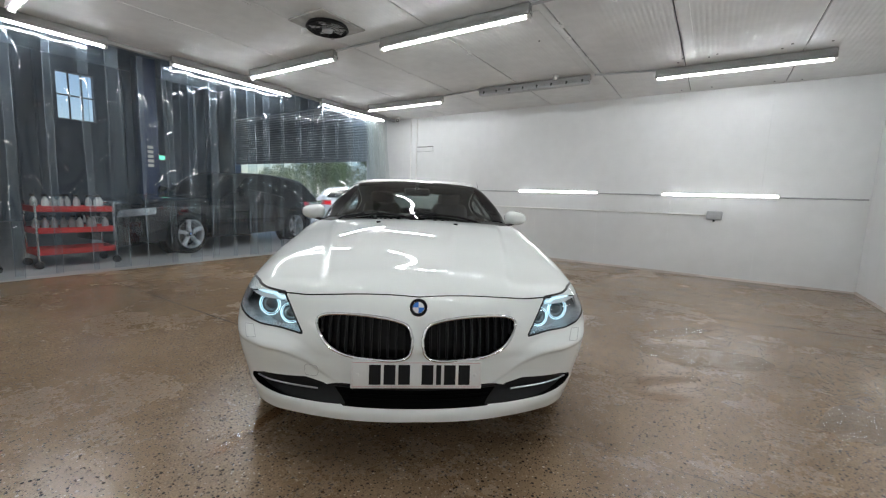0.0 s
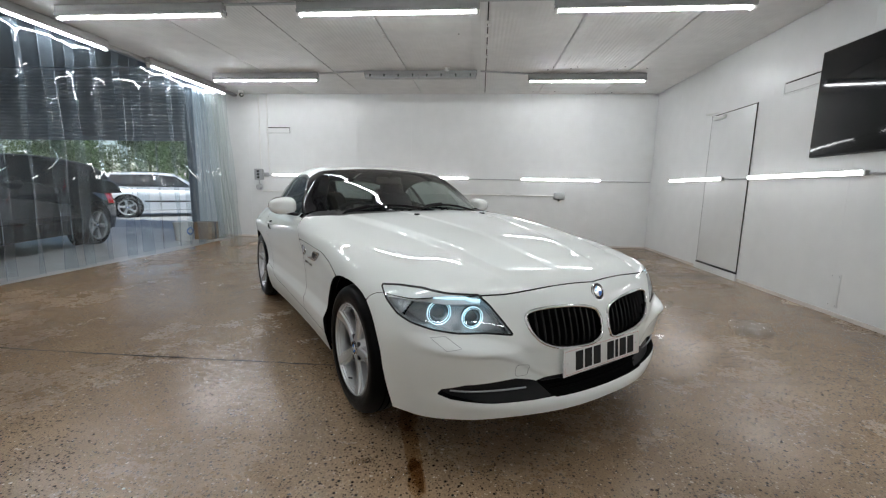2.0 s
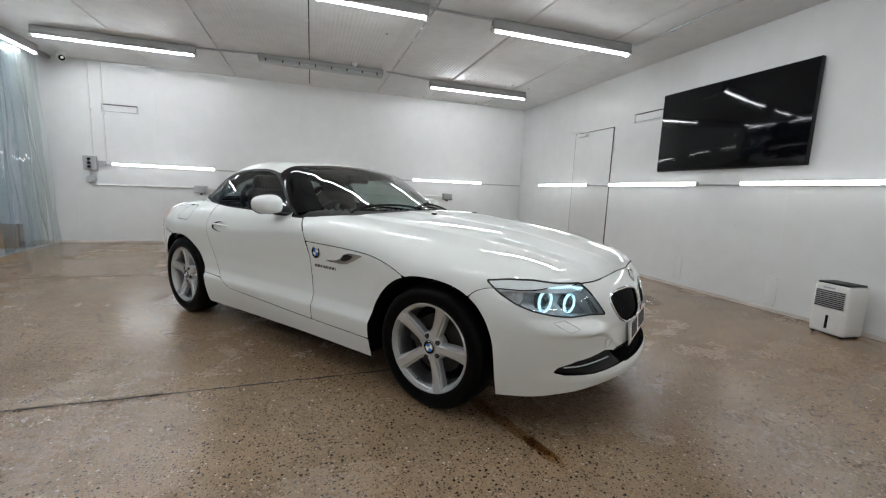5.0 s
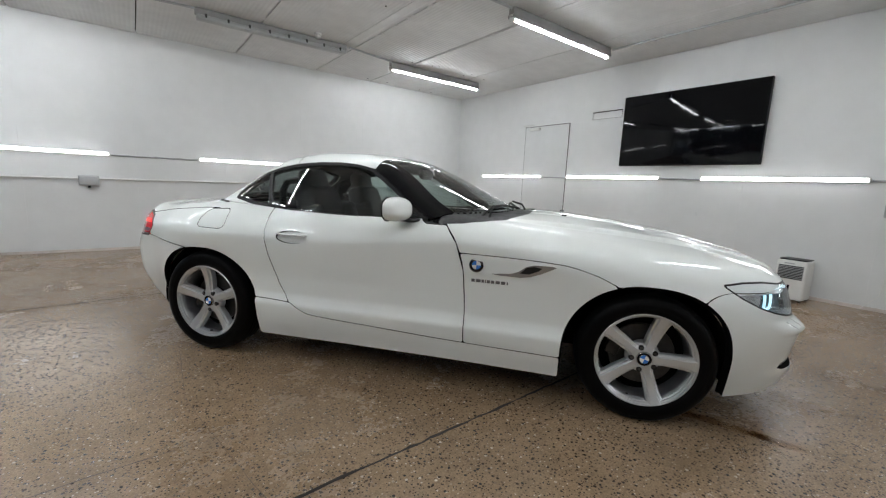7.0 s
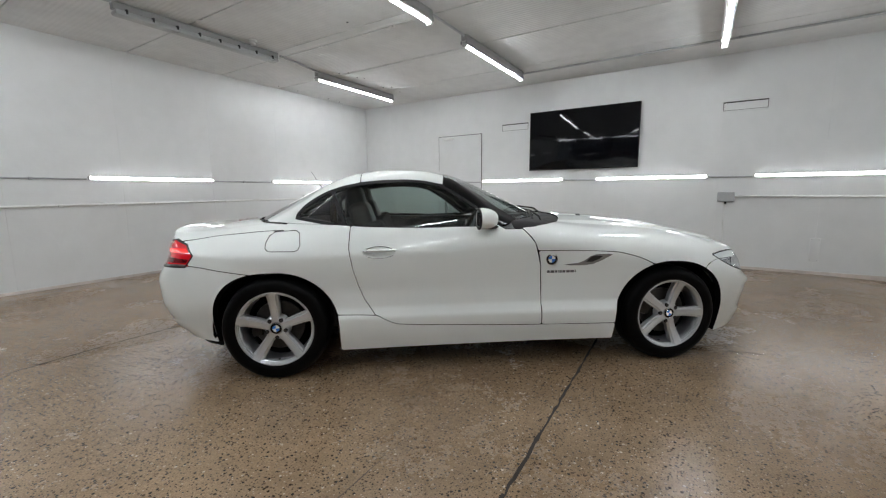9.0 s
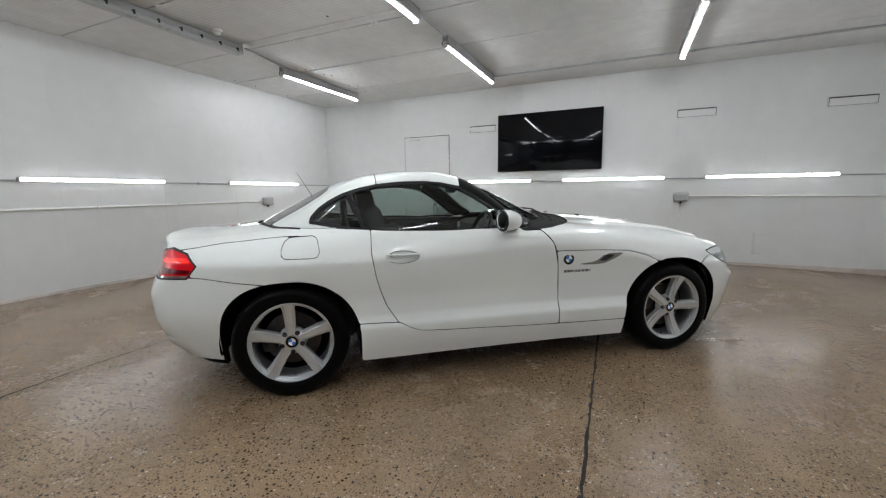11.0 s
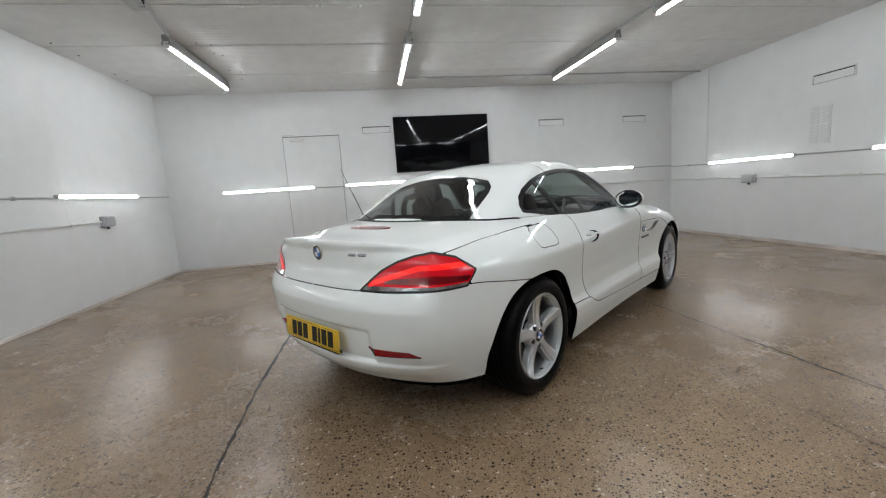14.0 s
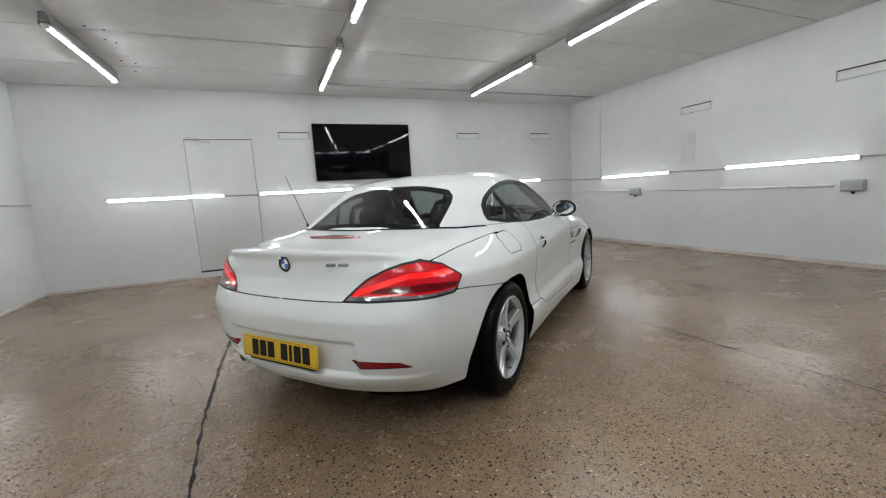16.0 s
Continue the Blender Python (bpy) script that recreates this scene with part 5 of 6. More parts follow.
for e in (-0.36, 0.36):
    hoop = [(-2.20, e + 0.15 * c, 0.89 + 0.17 * h) for c, h in ((-1, 0), (-0.95, 0.6), (-0.7, 0.95), (0, 1.05), (0.7, 0.95), (0.95, 0.6), (1, 0))]
    part("roll_hoop", sweep(hoop, 0.022, 8), M_BLACK, car)
for s in (1, -1):
    part("door_card", box((-2.05, s * 0.735, 0.30), (-1.05, s * 0.775, 0.875), 0.015), M_LEATHER, car)
im = part("interior_mirror", moved(box((-0.02, -0.115, -0.035), (0.02, 0.115, 0.035), 0.018, seg=3), pose(-1.37, 0, 1.145)), M_BLACK, car, "black interior mirror")
part("mirror_stem", rod((-1.36, 0, 1.17), (-1.34, 0, 1.215), 0.012, 8), M_BLACK, im)
lining = P_CAB[::3, ::3]
LX, LA, LZ = lining[..., 0], -lining[..., 1], lining[..., 2]
panel("headlining", lining, low(body_field(LX, LA, LZ) + 0.02, -sd_poly(LX, LZ, DLO) - 0.004, (-1.45 - 0.05 * (LA / 0.6) ** 2) - LX, -np.where(LX < -2.2, sd_poly(LA, LX, WIN_R), -1) - 0.004), M_LEATHER, joined=True, lift=-0.028, flange=0)

# ---- fittings of the room ----
def wall_pose(wall, u, z):
    """A pose on a wall: local x along it, local -y into the room."""
    return {"back": lambda: pose(u, Y_BACK, z), "tv": lambda: pose(X_TV, u, z, 0, 0, -90), "front": lambda: pose(u, Y_FRONT, z, 0, 0, 180)}[wall]()


def conduit(points, r=0.011, name="conduit", m=None):
    m = m or M_PLASTIC_W
    t = thing(name, "thin grey plastic cable conduit fixed in place" if m is M_PLASTIC_G else "thin white plastic cable conduit fixed to the wall", "conduit", group="conduits")
    part("pipe", sweep(points, r, 8), m, t)
    a, b = Vector(points[0]), Vector(points[-1])
    n = int((b - a).length / 0.9)
    for k in range(n):
        c = a.lerp(b, (k + 0.5) / max(n, 1))
        part("clip", box(c - Vector((0.016, 0.016, 0.016)), c + Vector((0.016, 0.016, 0.016)), 0.005), m, t)
    return t


D = 0.013
for x0, x1 in ((-5.55, -5.38), (-3.88, -2.91), (-1.41, -0.45), (1.05, X_TV - 0.02)):
    conduit([(x0, Y_BACK - D, 1.285), (x1, Y_BACK - D, 1.285)], 0.010, "conduit", M_PLASTIC_G)
for y0, y1 in ((5.24, 4.76), (3.26, 2.785), (1.29, 0.805), (-0.69, Y_FRONT + 0.02)):
    conduit([(X_TV - D, y0, 1.285), (X_TV - D, y1, 1.275)], 0.010, "conduit", M_PLASTIC_G)
for x0, x1 in ((X_TV - 0.02, 1.01), (-0.475, -1.35), (-2.84, -6.0)):
    conduit([(x0, Y_FRONT + D, 1.255), (x1, Y_FRONT + D, 1.235)], 0.010, "conduit", M_PLASTIC_G)
conduit([(-5.6, Y_BACK - D, 0.965), (-2.0, Y_BACK - D, 0.985), (0.2, Y_BACK - D, 0.995)], 0.014)
conduit([(X_TV - D, 0.98, 1.02), (X_TV - D, Y_FRONT + 0.02, 1.01)], 0.014)
conduit([(X_TV - 0.02, Y_FRONT + D, 1.0), (-1.0, Y_FRONT + D, 0.95), (-2.6, Y_FRONT + D, 0.94)], 0.014)
conduit([(1.08, Y_FRONT + D, 1.27), (1.08, Y_FRONT + D, Z_CEIL - 0.02)])
conduit([(-5.61, Y_BACK - D, 1.40), (-5.61, Y_BACK - D, Z_CEIL - 0.01)])
conduit([(-5.44, Y_BACK - D, 1.30), (-5.44, Y_BACK - D, Z_CEIL - 0.01)])
for pts in ([(1.25, Y_FRONT + 0.02, Z_CEIL - 0.014), (1.25, 3.72, Z_CEIL - 0.014)], [(-1.25, 3.74, Z_CEIL - 0.014), (-0.56, 3.74, Z_CEIL - 0.014)], [(-3.77, 3.72, Z_CEIL - 0.014), (-3.03, 3.73, Z_CEIL - 0.014)],
            [(-3.8, 6.13, Z_CEIL - 0.014), (-2.95, 6.03, Z_CEIL - 0.014)], [(-1.25, 6.05, Z_CEIL - 0.014), (-0.52, 6.2, Z_CEIL - 0.014)], [(-1.27, 1.24, Z_CEIL - 0.014), (-0.61, 1.25, Z_CEIL - 0.014)], [(-3.8, 1.24, Z_CEIL - 0.014), (-3.03, 1.24, Z_CEIL - 0.014)]):
    conduit(pts, 0.013, "ceiling_conduit", M_PLASTIC_G)


def vent(m, n=0.50, label="white trickle vent with a dark upper slot on the wall"):
    t = thing("wall_vent", label, "vent", m, "wall vents")
    for lo, hi in (((0, -0.014, 0), (n, -0.001, 0.014)), ((0, -0.014, 0.126), (n, -0.001, 0.14)), ((0, -0.014, 0.014), (0.012, -0.001, 0.126)), ((n - 0.012, -0.014, 0.014), (n, -0.001, 0.126))):
        part("frame", box(lo, hi, 0.003), M_WALL, t)
    part("flap", moved(box((0.019, -0.006, 0.0), (n - 0.019, -0.003, 0.092), 0.002), pose(0, -0.001, 0.019, 4)), M_WALL, t)
    part("slot", box((0.012, -0.003, 0.014), (n - 0.012, -0.001, 0.126)), M_JOINT, t)
    return t


for y in (4.39, 1.20, -0.48):
    vent(wall_pose("tv", y, 2.13))
for x in (-0.62, -2.54):
    vent(wall_pose("front", x, 2.12))
vent(wall_pose("back", -5.47, 2.10))

M_VENTGREY = mat("pale_grey_plastic", (0.60, 0.60, 0.60), 0.5, vary=0.05, scale=20)
grid = thing("ventilation_grille", "white four-field ventilation grille on the wall", "vent", wall_pose("front", -0.62, 1.37))
part("frame", box((0, -0.010, 0), (0.26, -0.001, 0.48), 0.004), M_WALL, grid)
for cx in (0.02, 0.14):
    for cz in (0.02, 0.25):
        part("field", box((cx, -0.0125, cz), (cx + 0.10, -0.010, cz + 0.21)), M_VENTGREY, grid)
        for k in range(9):
            part("louvre", box((cx, -0.0165, cz + 0.008 + k * 0.0225), (cx + 0.10, -0.0125, cz + 0.018 + k * 0.0225), 0.001, seg=1), M_WALL, grid)


def socket_box(m, w=0.2, h=0.13, label="grey plastic socket box on the wall trunking"):
    t = thing("socket_box", label, "socket", m, "socket boxes")
    part("body", box((0, -0.06, 0), (w, -0.001, h), 0.012, seg=3), M_PLASTIC_G, t)
    part("lid", box((0.012, -0.074, 0.012), (w - 0.012, -0.058, h - 0.012), 0.008, seg=3), M_PLASTIC_G, t)
    part("gland", moved(lathe([(0.0001, 0.0), (0.014, 0.0), (0.014, 0.03), (0.0001, 0.03)], 12), pose(w / 2, -0.03, -0.03)), M_BLACK, t)
    return t


socket_box(wall_pose("back", 0.2, 0.93))
socket_box(wall_pose("back", -4.22, 0.885))
socket_box(wall_pose("tv", 1.17, 0.945), 0.19)
socket_box(wall_pose("front", 0.33, 0.89), 0.22)
socket_box(wall_pose("front", -2.67, 0.87), 0.22)
cord = thing("power_cord", "white power cord hanging from a socket box", "cable")
part("wire", sweep([(X_TV - 0.03, 1.08, 0.93), (X_TV - 0.025, 1.085, 0.7), (X_TV - 0.025, 1.07, 0.4), (X_TV - 0.03, 1.09, 0.2), (X_TV - 0.04, 1.2, 0.056)], 0.004, 6), M_PLASTIC_W, cord)

sw = thing("switch_panel", "grey electrical switch panel with dark rotary switches", "switch", wall_pose("back", -5.73, 1.17))
part("body", box((0, -0.07, 0.02), (0.17, -0.001, 0.24), 0.01), M_PLASTIC_G, sw)
for z in (0.07, 0.13, 0.19):
    part("knob", moved(lathe([(0.0001, 0.025), (0.018, 0.025), (0.022, 0.0)], 16), pose(0.085, -0.07, z, 90)), M_BLACK, sw)
part("junction", box((0.19, -0.05, 0.09), (0.29, -0.001, 0.17), 0.01), M_PLASTIC_G, sw)
rs = thing("round_socket", "grey round industrial socket under the switch panel", "socket", wall_pose("back", -5.65, 1.05))
part("body", moved(lathe([(0.0001, 0.08), (0.045, 0.08), (0.055, 0.07), (0.06, 0.02), (0.06, 0.0)], 24), pose(0, 0, 0, 90)), M_PLASTIC_G, rs)
part("inlet", rod((0, -0.03, 0.05), (0, -0.03, 0.14), 0.012, 10), M_PLASTIC_G, rs)

cctv = thing("cctv_camera", "white dome security camera under the ceiling", "camera", pose(-5.80, 7.30, Z_CEIL))
part("mount", lathe([(0.0001, 0.0), (0.06, 0.0), (0.06, -0.03), (0.05, -0.035)], 28), M_PLASTIC_W, cctv)
ball = bmesh.new()
bmesh.ops.create_uvsphere(ball, u_segments=24, v_segments=16, radius=0.055)
part("ball", moved(ball, pose(0, 0, -0.07)), M_PLASTIC_W, cctv)
part("lens", moved(lathe([(0.0001, 0.0), (0.036, 0.0), (0.04, -0.012)], 20), look((0.030, -0.039, -0.086), (-0.5, 0.65, 0.1))), M_GLOSSBLACK, cctv)

det = thing("smoke_detector", "white smoke detector on the ceiling", "detector", pose(-1.74, 5.88, Z_CEIL))
part("base", lathe([(0.0001, 0), (0.05, 0), (0.05, -0.015), (0.042, -0.022)], 24), M_PLASTIC_W, det)
part("head", lathe([(0.03, -0.02), (0.032, -0.045), (0.022, -0.055), (0.0001, -0.055)], 24), M_PLASTIC_W, det)

# extractor fan in the ceiling
fan = thing("extractor_fan", "square dusty grey ceiling plate with a dark round extractor fan", "fan", pose(-3.27, 3.16, Z_CEIL))
part("plate", box((-0.26, -0.29, -0.018), (0.26, 0.29, -0.001), 0.004), mat("dusty_grey_plate", (0.36, 0.35, 0.33), 0.6, vary=0.35, scale=9), fan)
part("throat", lathe([(0.205, -0.018), (0.22, -0.05), (0.205, -0.06), (0.19, -0.03), (0.185, -0.02), (0.0001, -0.0195)], 40), M_BLACK, fan)
for k in range(5):
    bl = bmesh.new()
    v = [bl.verts.new(p) for p in ((0.04, -0.02, -0.03), (0.18, -0.06, -0.024), (0.18, 0.07, -0.045), (0.04, 0.03, -0.04))]
    bl.faces.new(v)
    part("blade", moved(bl, Matrix.Rotation(2 * math.pi * k / 5, 4, "Z")), M_PLASTIC_G, fan)
part("motor", lathe([(0.05, -0.02), (0.055, -0.07), (0.03, -0.08), (0.0001, -0.08)], 24), M_PLASTIC_G, fan)
for r in (0.09, 0.13, 0.17, 0.2):
    part("guard_ring", sweep([(r * math.cos(t), r * math.sin(t), -0.064) for t in np.linspace(0, 2 * math.pi, 33)[:-1]], 0.0025, 5, closed=True), M_BLACK, fan)
for k in range(4):
    q = math.pi / 4 + math.pi / 2 * k
    part("guard_spoke", rod((0.05 * math.cos(q), 0.05 * math.sin(q), -0.066), (0.21 * math.cos(q), 0.21 * math.sin(q), -0.062), 0.003, 5), M_BLACK, fan)
part("motor_box", box((-0.33, -0.08, -0.07), (-0.22, 0.02, -0.002), 0.01), M_PLASTIC_W, fan)

# peeling tape along the ceiling joints, and plugs
random.seed(4)
for x, y in ((-1.17, 5.35), (-1.16, 5.25), (-1.17, 4.91), (-1.17, 4.58), (-1.17, 4.21), (-1.17, 3.14), (-1.17, 2.78), (-1.16, 2.15), (-1.12, 1.65), (-1.18, 1.5), (-2.36, 2.6), (-2.38, 4.5), (-3.53, 4.7), (-3.5, 5.6), (-0.2, 2.7), (-2.36, 5.7), (-3.56, 2.4), (-3.55, 3.3), (-4.68, 3.0), (-4.66, 2.2), (0.93, 5.95)):
    bm = bmesh.new()
    n, w, l = 9, random.uniform(0.012, 0.035), random.uniform(0.1, 0.32)
    rows = []
    for k in range(n):
        c = (x + random.uniform(-0.02, 0.02), y + l * k / n, Z_CEIL - 0.004 - random.uniform(0, 0.012))
        rows.append([bm.verts.new((c[0] - w / 2, c[1], c[2])), bm.verts.new((c[0] + w / 2, c[1], c[2] - random.uniform(0, 0.008)))])
    for p, q in zip(rows, rows[1:]):
        bm.faces.new((p[0], q[0], q[1], p[1]))
    solid("peeling_tape", bm, M_TAPE, "strip of glossy white tape peeling off a ceiling joint", "tape", group="peeling tapes")
for x, y in ((-0.2, 5.9), (0.14, 5.9), (0.8, 5.9), (-0.3, 7.4), (0.08, 7.39), (0.8, 7.43), (0.06, 5.97), (0.73, 6.02), (1.13, 5.98), (1.09, 7.45), (-0.26, 6.03), (-1.5, 4.6)):
    solid("ceiling_plug", moved(lathe([(0.0001, -0.006), (0.009, -0.006), (0.012, -0.001)], 10), pose(x, y, Z_CEIL)), M_BLACK, "small dark fixing plug in the ceiling", "plug", group="ceiling plugs")

# flat cover strips beside two of the ceiling joints
M_COVER = mat("grey_white_cover_strip", (0.62, 0.62, 0.61), 0.35, vary=0.12, scale=6)
for x, y0, y1, w in ((-1.30, 3.9, 6.15, 0.11), (-0.12, 3.95, 6.15, 0.10)):
    solid("cover_strip", box((x - w / 2, y0, Z_CEIL - 0.006), (x + w / 2, y1, Z_CEIL - 0.0005), 0.002, seg=1), M_COVER, "flat grey cover strip along a ceiling joint", "cover strip", group="ceiling cover strips")

# ---- the white door ----
door = thing("door_1", "white flush door in the panel wall with a dark gap round it", "door", pose(X_TV, 5.70, 0.14, 0, 0, -90), kind="structure")
part("leaf", box((0.008, -0.012, 0.012), (0.917, -0.0015, 1.995), 0.002), M_WALL, door)
for lo, hi in (((0.004, -0.0125, 0.0), (0.008, -0.001, 2.0)), ((0.917, -0.0125, 0.0), (0.922, -0.001, 2.0)), ((0, -0.0135, 1.995), (0.925, -0.001, 2.004))):
    part("gap", box(lo, hi), M_JOINT, door)
part("threshold", box((0, -0.02, -0.012), (0.925, -0.001, 0.010), 0.002), M_BLACK, door)
part("closer", box((0.12, -0.055, 1.93), (0.34, -0.012, 1.975), 0.008), M_PLASTIC_W, door)
part("closer_arm", sweep([(0.15, -0.045, 1.98), (0.05, -0.13, 2.015), (0.2, -0.02, 2.02)], 0.007, 6), M_PLASTIC_W, door)
part("plinth", box((-0.02, -0.03, -0.10), (0.945, -0.0125, -0.014), 0.003), M_WALL, door)

# low access plates, skirting
for y, z in ((2.39, 0.09), (3.47, 0.12), (0.16, 0.2)):
    t = thing("access_plate", "small white access plate low on the wall", "plate", wall_pose("tv", y, z), "access plates")
    part("cover", box((0, -0.007, 0), (0.10, -0.001, 0.30), 0.002), M_WALL, t)
    for c in ((0.015, 0.02), (0.085, 0.02), (0.015, 0.28), (0.085, 0.28)):
        part("screw", moved(lathe([(0.0001, 0.002), (0.004, 0.002), (0.005, 0)], 8), pose(c[0], -0.007, c[1], 90)), M_PLASTIC_G, t)
M_SKIRT = mat("dirty_white_skirting", (0.62, 0.56, 0.52), 0.6, vary=0.25, scale=9)
for name, lo, hi in (("baseboard_tv", (X_TV - 0.012, Y_FRONT, -0.05), (X_TV + 0.012, Y_BACK, 0.078)), ("baseboard_back", (X_CUR - 0.4, Y_BACK - 0.012, -0.05), (X_TV, Y_BACK + 0.012, 0.066)), ("baseboard_front", (X_CUR, Y_FRONT - 0.012, -0.05), (X_TV, Y_FRONT + 0.012, 0.05))):
    solid(name, box(lo, hi, 0.004), M_SKIRT, "low dirty white skirting strip", "skirting", kind="structure")

# ---- dehumidifier ----
dh = thing("dehumidifier", "white portable dehumidifier with a dark grille by the wall", "dehumidifier", pose(1.76, 1.70, 0.040, 0, 0, -97) @ Matrix.Scale(0.85, 4))
part("body", box((-0.15, -0.12, 0.02), (0.15, 0.12, 0.50), 0.025, seg=3), M_PLASTIC_W, dh)
part("top_panel", box((-0.135, -0.105, 0.497), (0.135, 0.105, 0.515), 0.008), M_BLACK, dh)
part("grille", box((-0.125, -0.124, 0.27), (0.125, -0.118, 0.44), 0.003), M_PLASTIC_G, dh)
for k in range(9):
    part("louvre", box((-0.12, -0.130, 0.278 + 0.0185 * k), (0.12, -0.124, 0.286 + 0.0185 * k), 0.001, seg=1), M_BLACK, dh)
part("label_bar", box((-0.07, -0.123, 0.455), (0.03, -0.119, 0.468)), M_PLASTIC_G, dh)
part("tank_window", box((-0.012, -0.124, 0.07), (0.012, -0.119, 0.20), 0.003), M_GLOSSBLACK, dh)
for x in (-0.12, 0.12):
    for y in (-0.09, 0.09):
        part("castor", rod((x - 0.012, y, 0.014), (x + 0.012, y, 0.014), 0.014, 12), M_BLACK, dh)

# ---- floor joints and cracks: dark filler, uneven in width ----
def joint(name, points, width, label):
    bm = bmesh.new()
    random.seed(len(points) + int(points[0][1] * 100))
    rows = []
    for (x0, y0), (x1, y1) in zip(points, points[1:]):
        d = Vector((x1 - x0, y1 - y0))
        n = max(int(d.length / 0.05), 1)
        s = Vector((-d.y, d.x)).normalized()
        for k in range(n + 1):
            c = Vector((x0, y0)) + d * k / n + s * random.gauss(0, 0.0022)
            w = width * random.uniform(0.35, 1.25)
            z = floor_height(c.x, c.y) + 0.0015
            rows.append([bm.verts.new((c.x + s.x * w / 2, c.y + s.y * w / 2, z)), bm.verts.new((c.x - s.x * w / 2, c.y - s.y * w / 2, z))])
    for p, q in zip(rows, rows[1:]):
        bm.faces.new((p[1], q[1], q[0], p[0]))
    return solid(name, bm, M_CRACK if "crack" in name else M_FILLER, label, "joint", kind="structure")


joint("floor_joint_1", [(-6.0, 1.84), (-3.5, 1.915), (-1.8, 1.96), (-1.1, 1.985)], 0.016, "dark filled joint across the concrete floor")
joint("floor_crack_4", [(-1.1, 1.985), (-0.3, 2.01), (0.5, 2.04), (1.94, 2.05)], 0.006, "thin brown crack carrying on from the floor joint")
joint("floor_joint_2", [(-6.0, 4.84), (-4.2, 4.96), (-3.6, 5.03), (-2.85, 5.07), (-2.0, 5.07), (0.5, 4.98), (1.94, 5.05)], 0.019, "dark filled joint across the concrete floor")
joint("floor_crack_1", [(-3.36, 1.92), (-3.45, 2.4), (-3.53, 2.85), (-3.5, 3.6)], 0.003, "thin crack in the concrete floor")
joint("floor_crack_2", [(-2.14, 0.75), (-2.20, 0.0), (-2.24, -1.0)], 0.003, "thin crack in the concrete floor")

joint("floor_crack_3", [(-5.9, 2.24), (-4.81, 2.335), (-4.06, 2.41), (-3.6, 2.44)], 0.007, "rough crack in the concrete floor")

# damp drip marks by the front wheel
def puddle(cx, cy, lx, ly, turn, seed, m=None):
    random.seed(seed)
    bm = bmesh.new()
    pts = []
    for k in range(40):
        a = 2 * math.pi * k / 40
        r = 1 + 0.35 * noise.noise(Vector((math.cos(a) * 1.6, math.sin(a) * 1.6, seed)))
        x, y = lx * r * math.cos(a), ly * r * math.sin(a)
        c, s = math.cos(turn), math.sin(turn)
        px, py = cx + x * c - y * s, cy + x * s + y * c
        pts.append(bm.verts.new((px, py, floor_height(px, py) + 0.0012)))
    bm.faces.new(pts)
    return solid("damp_stain", bm, m or M_DAMP, "shiny film on the concrete for wet trickles and added lamp sheen" if m else "dark damp rusty drip stain on the concrete", "stain", group="damp stains", kind="stuff")


puddle(-1.44, 1.2, 0.035, 0.22, 0.3, 3)
puddle(-1.50, 1.42, 0.05, 0.09, 0.1, 5)
# wet trickles by the wheels; the last three are added to catch lamp reflections
for q, (cx, cy, lx, ly, turn) in enumerate(((-2.80, 3.37, 0.22, 0.06, -0.1), (-3.02, 3.40, 0.12, 0.04, 0.3), (-2.72, 3.55, 0.12, 0.03, 0.6), (-1.45, 1.06, 0.022, 0.10, -0.7), (-1.63, 1.10, 0.05, 0.02, 0.5), (0.32, 3.66, 0.45, 0.22, 0.3), (1.04, 3.0, 0.30, 0.14, 1.0), (0.1, 4.2, 0.35, 0.10, 0.9))):
    puddle(cx, cy, lx, ly, turn, 30 + q, M_WET_SHEEN)
puddle(0.15, 2.75, 0.16, 0.05, 0.5, 8)
puddle(0.12, 3.0, 0.24, 0.06, 0.8, 9)
puddle(-1.40, 1.03, 0.03, 0.12, 0.25, 12)

# ---- the workshop behind the strip curtain, and the yard ----
M_YARD = mat("yard_pale_paving", (0.42, 0.43, 0.44), 0.8, vary=0.2, scale=3, bump=0.002, bump_scale=90)
M_SHOPFLOOR = mat("grey_workshop_concrete", (0.42, 0.42, 0.42), 0.35, vary=0.2, scale=3)
M_CLAD = mat("dark_blue_grey_cladding", (0.13, 0.165, 0.215), 0.6, vary=0.25, scale=3)
M_SHUTTER = mat("grey_roller_shutter", (0.46, 0.50, 0.55), 0.5, metal=0.1, vary=0.15, scale=6)
M_STEEL_BLUE = mat("dark_blue_lift_paint", (0.02, 0.05, 0.14), 0.4, vary=0.2, scale=6)
M_RED = mat("red_trolley_paint", (0.55, 0.03, 0.025), 0.4, vary=0.15, scale=12)
M_BLACKPAINT = mat("black_car_paint", (0.004, 0.004, 0.005), 0.4, spec=0.0, coat=1.0)
M_SILVERPAINT = mat("pale_silver_car_paint", (0.70, 0.75, 0.80), 0.3, metal=0.2, coat=1.0)
M_LEAF = mat("leaf_green", (0.06, 0.115, 0.03), 0.6, vary=0.5, scale=2)
M_BARK = mat("bark", (0.08, 0.06, 0.045), 0.9, vary=0.3, scale=8)

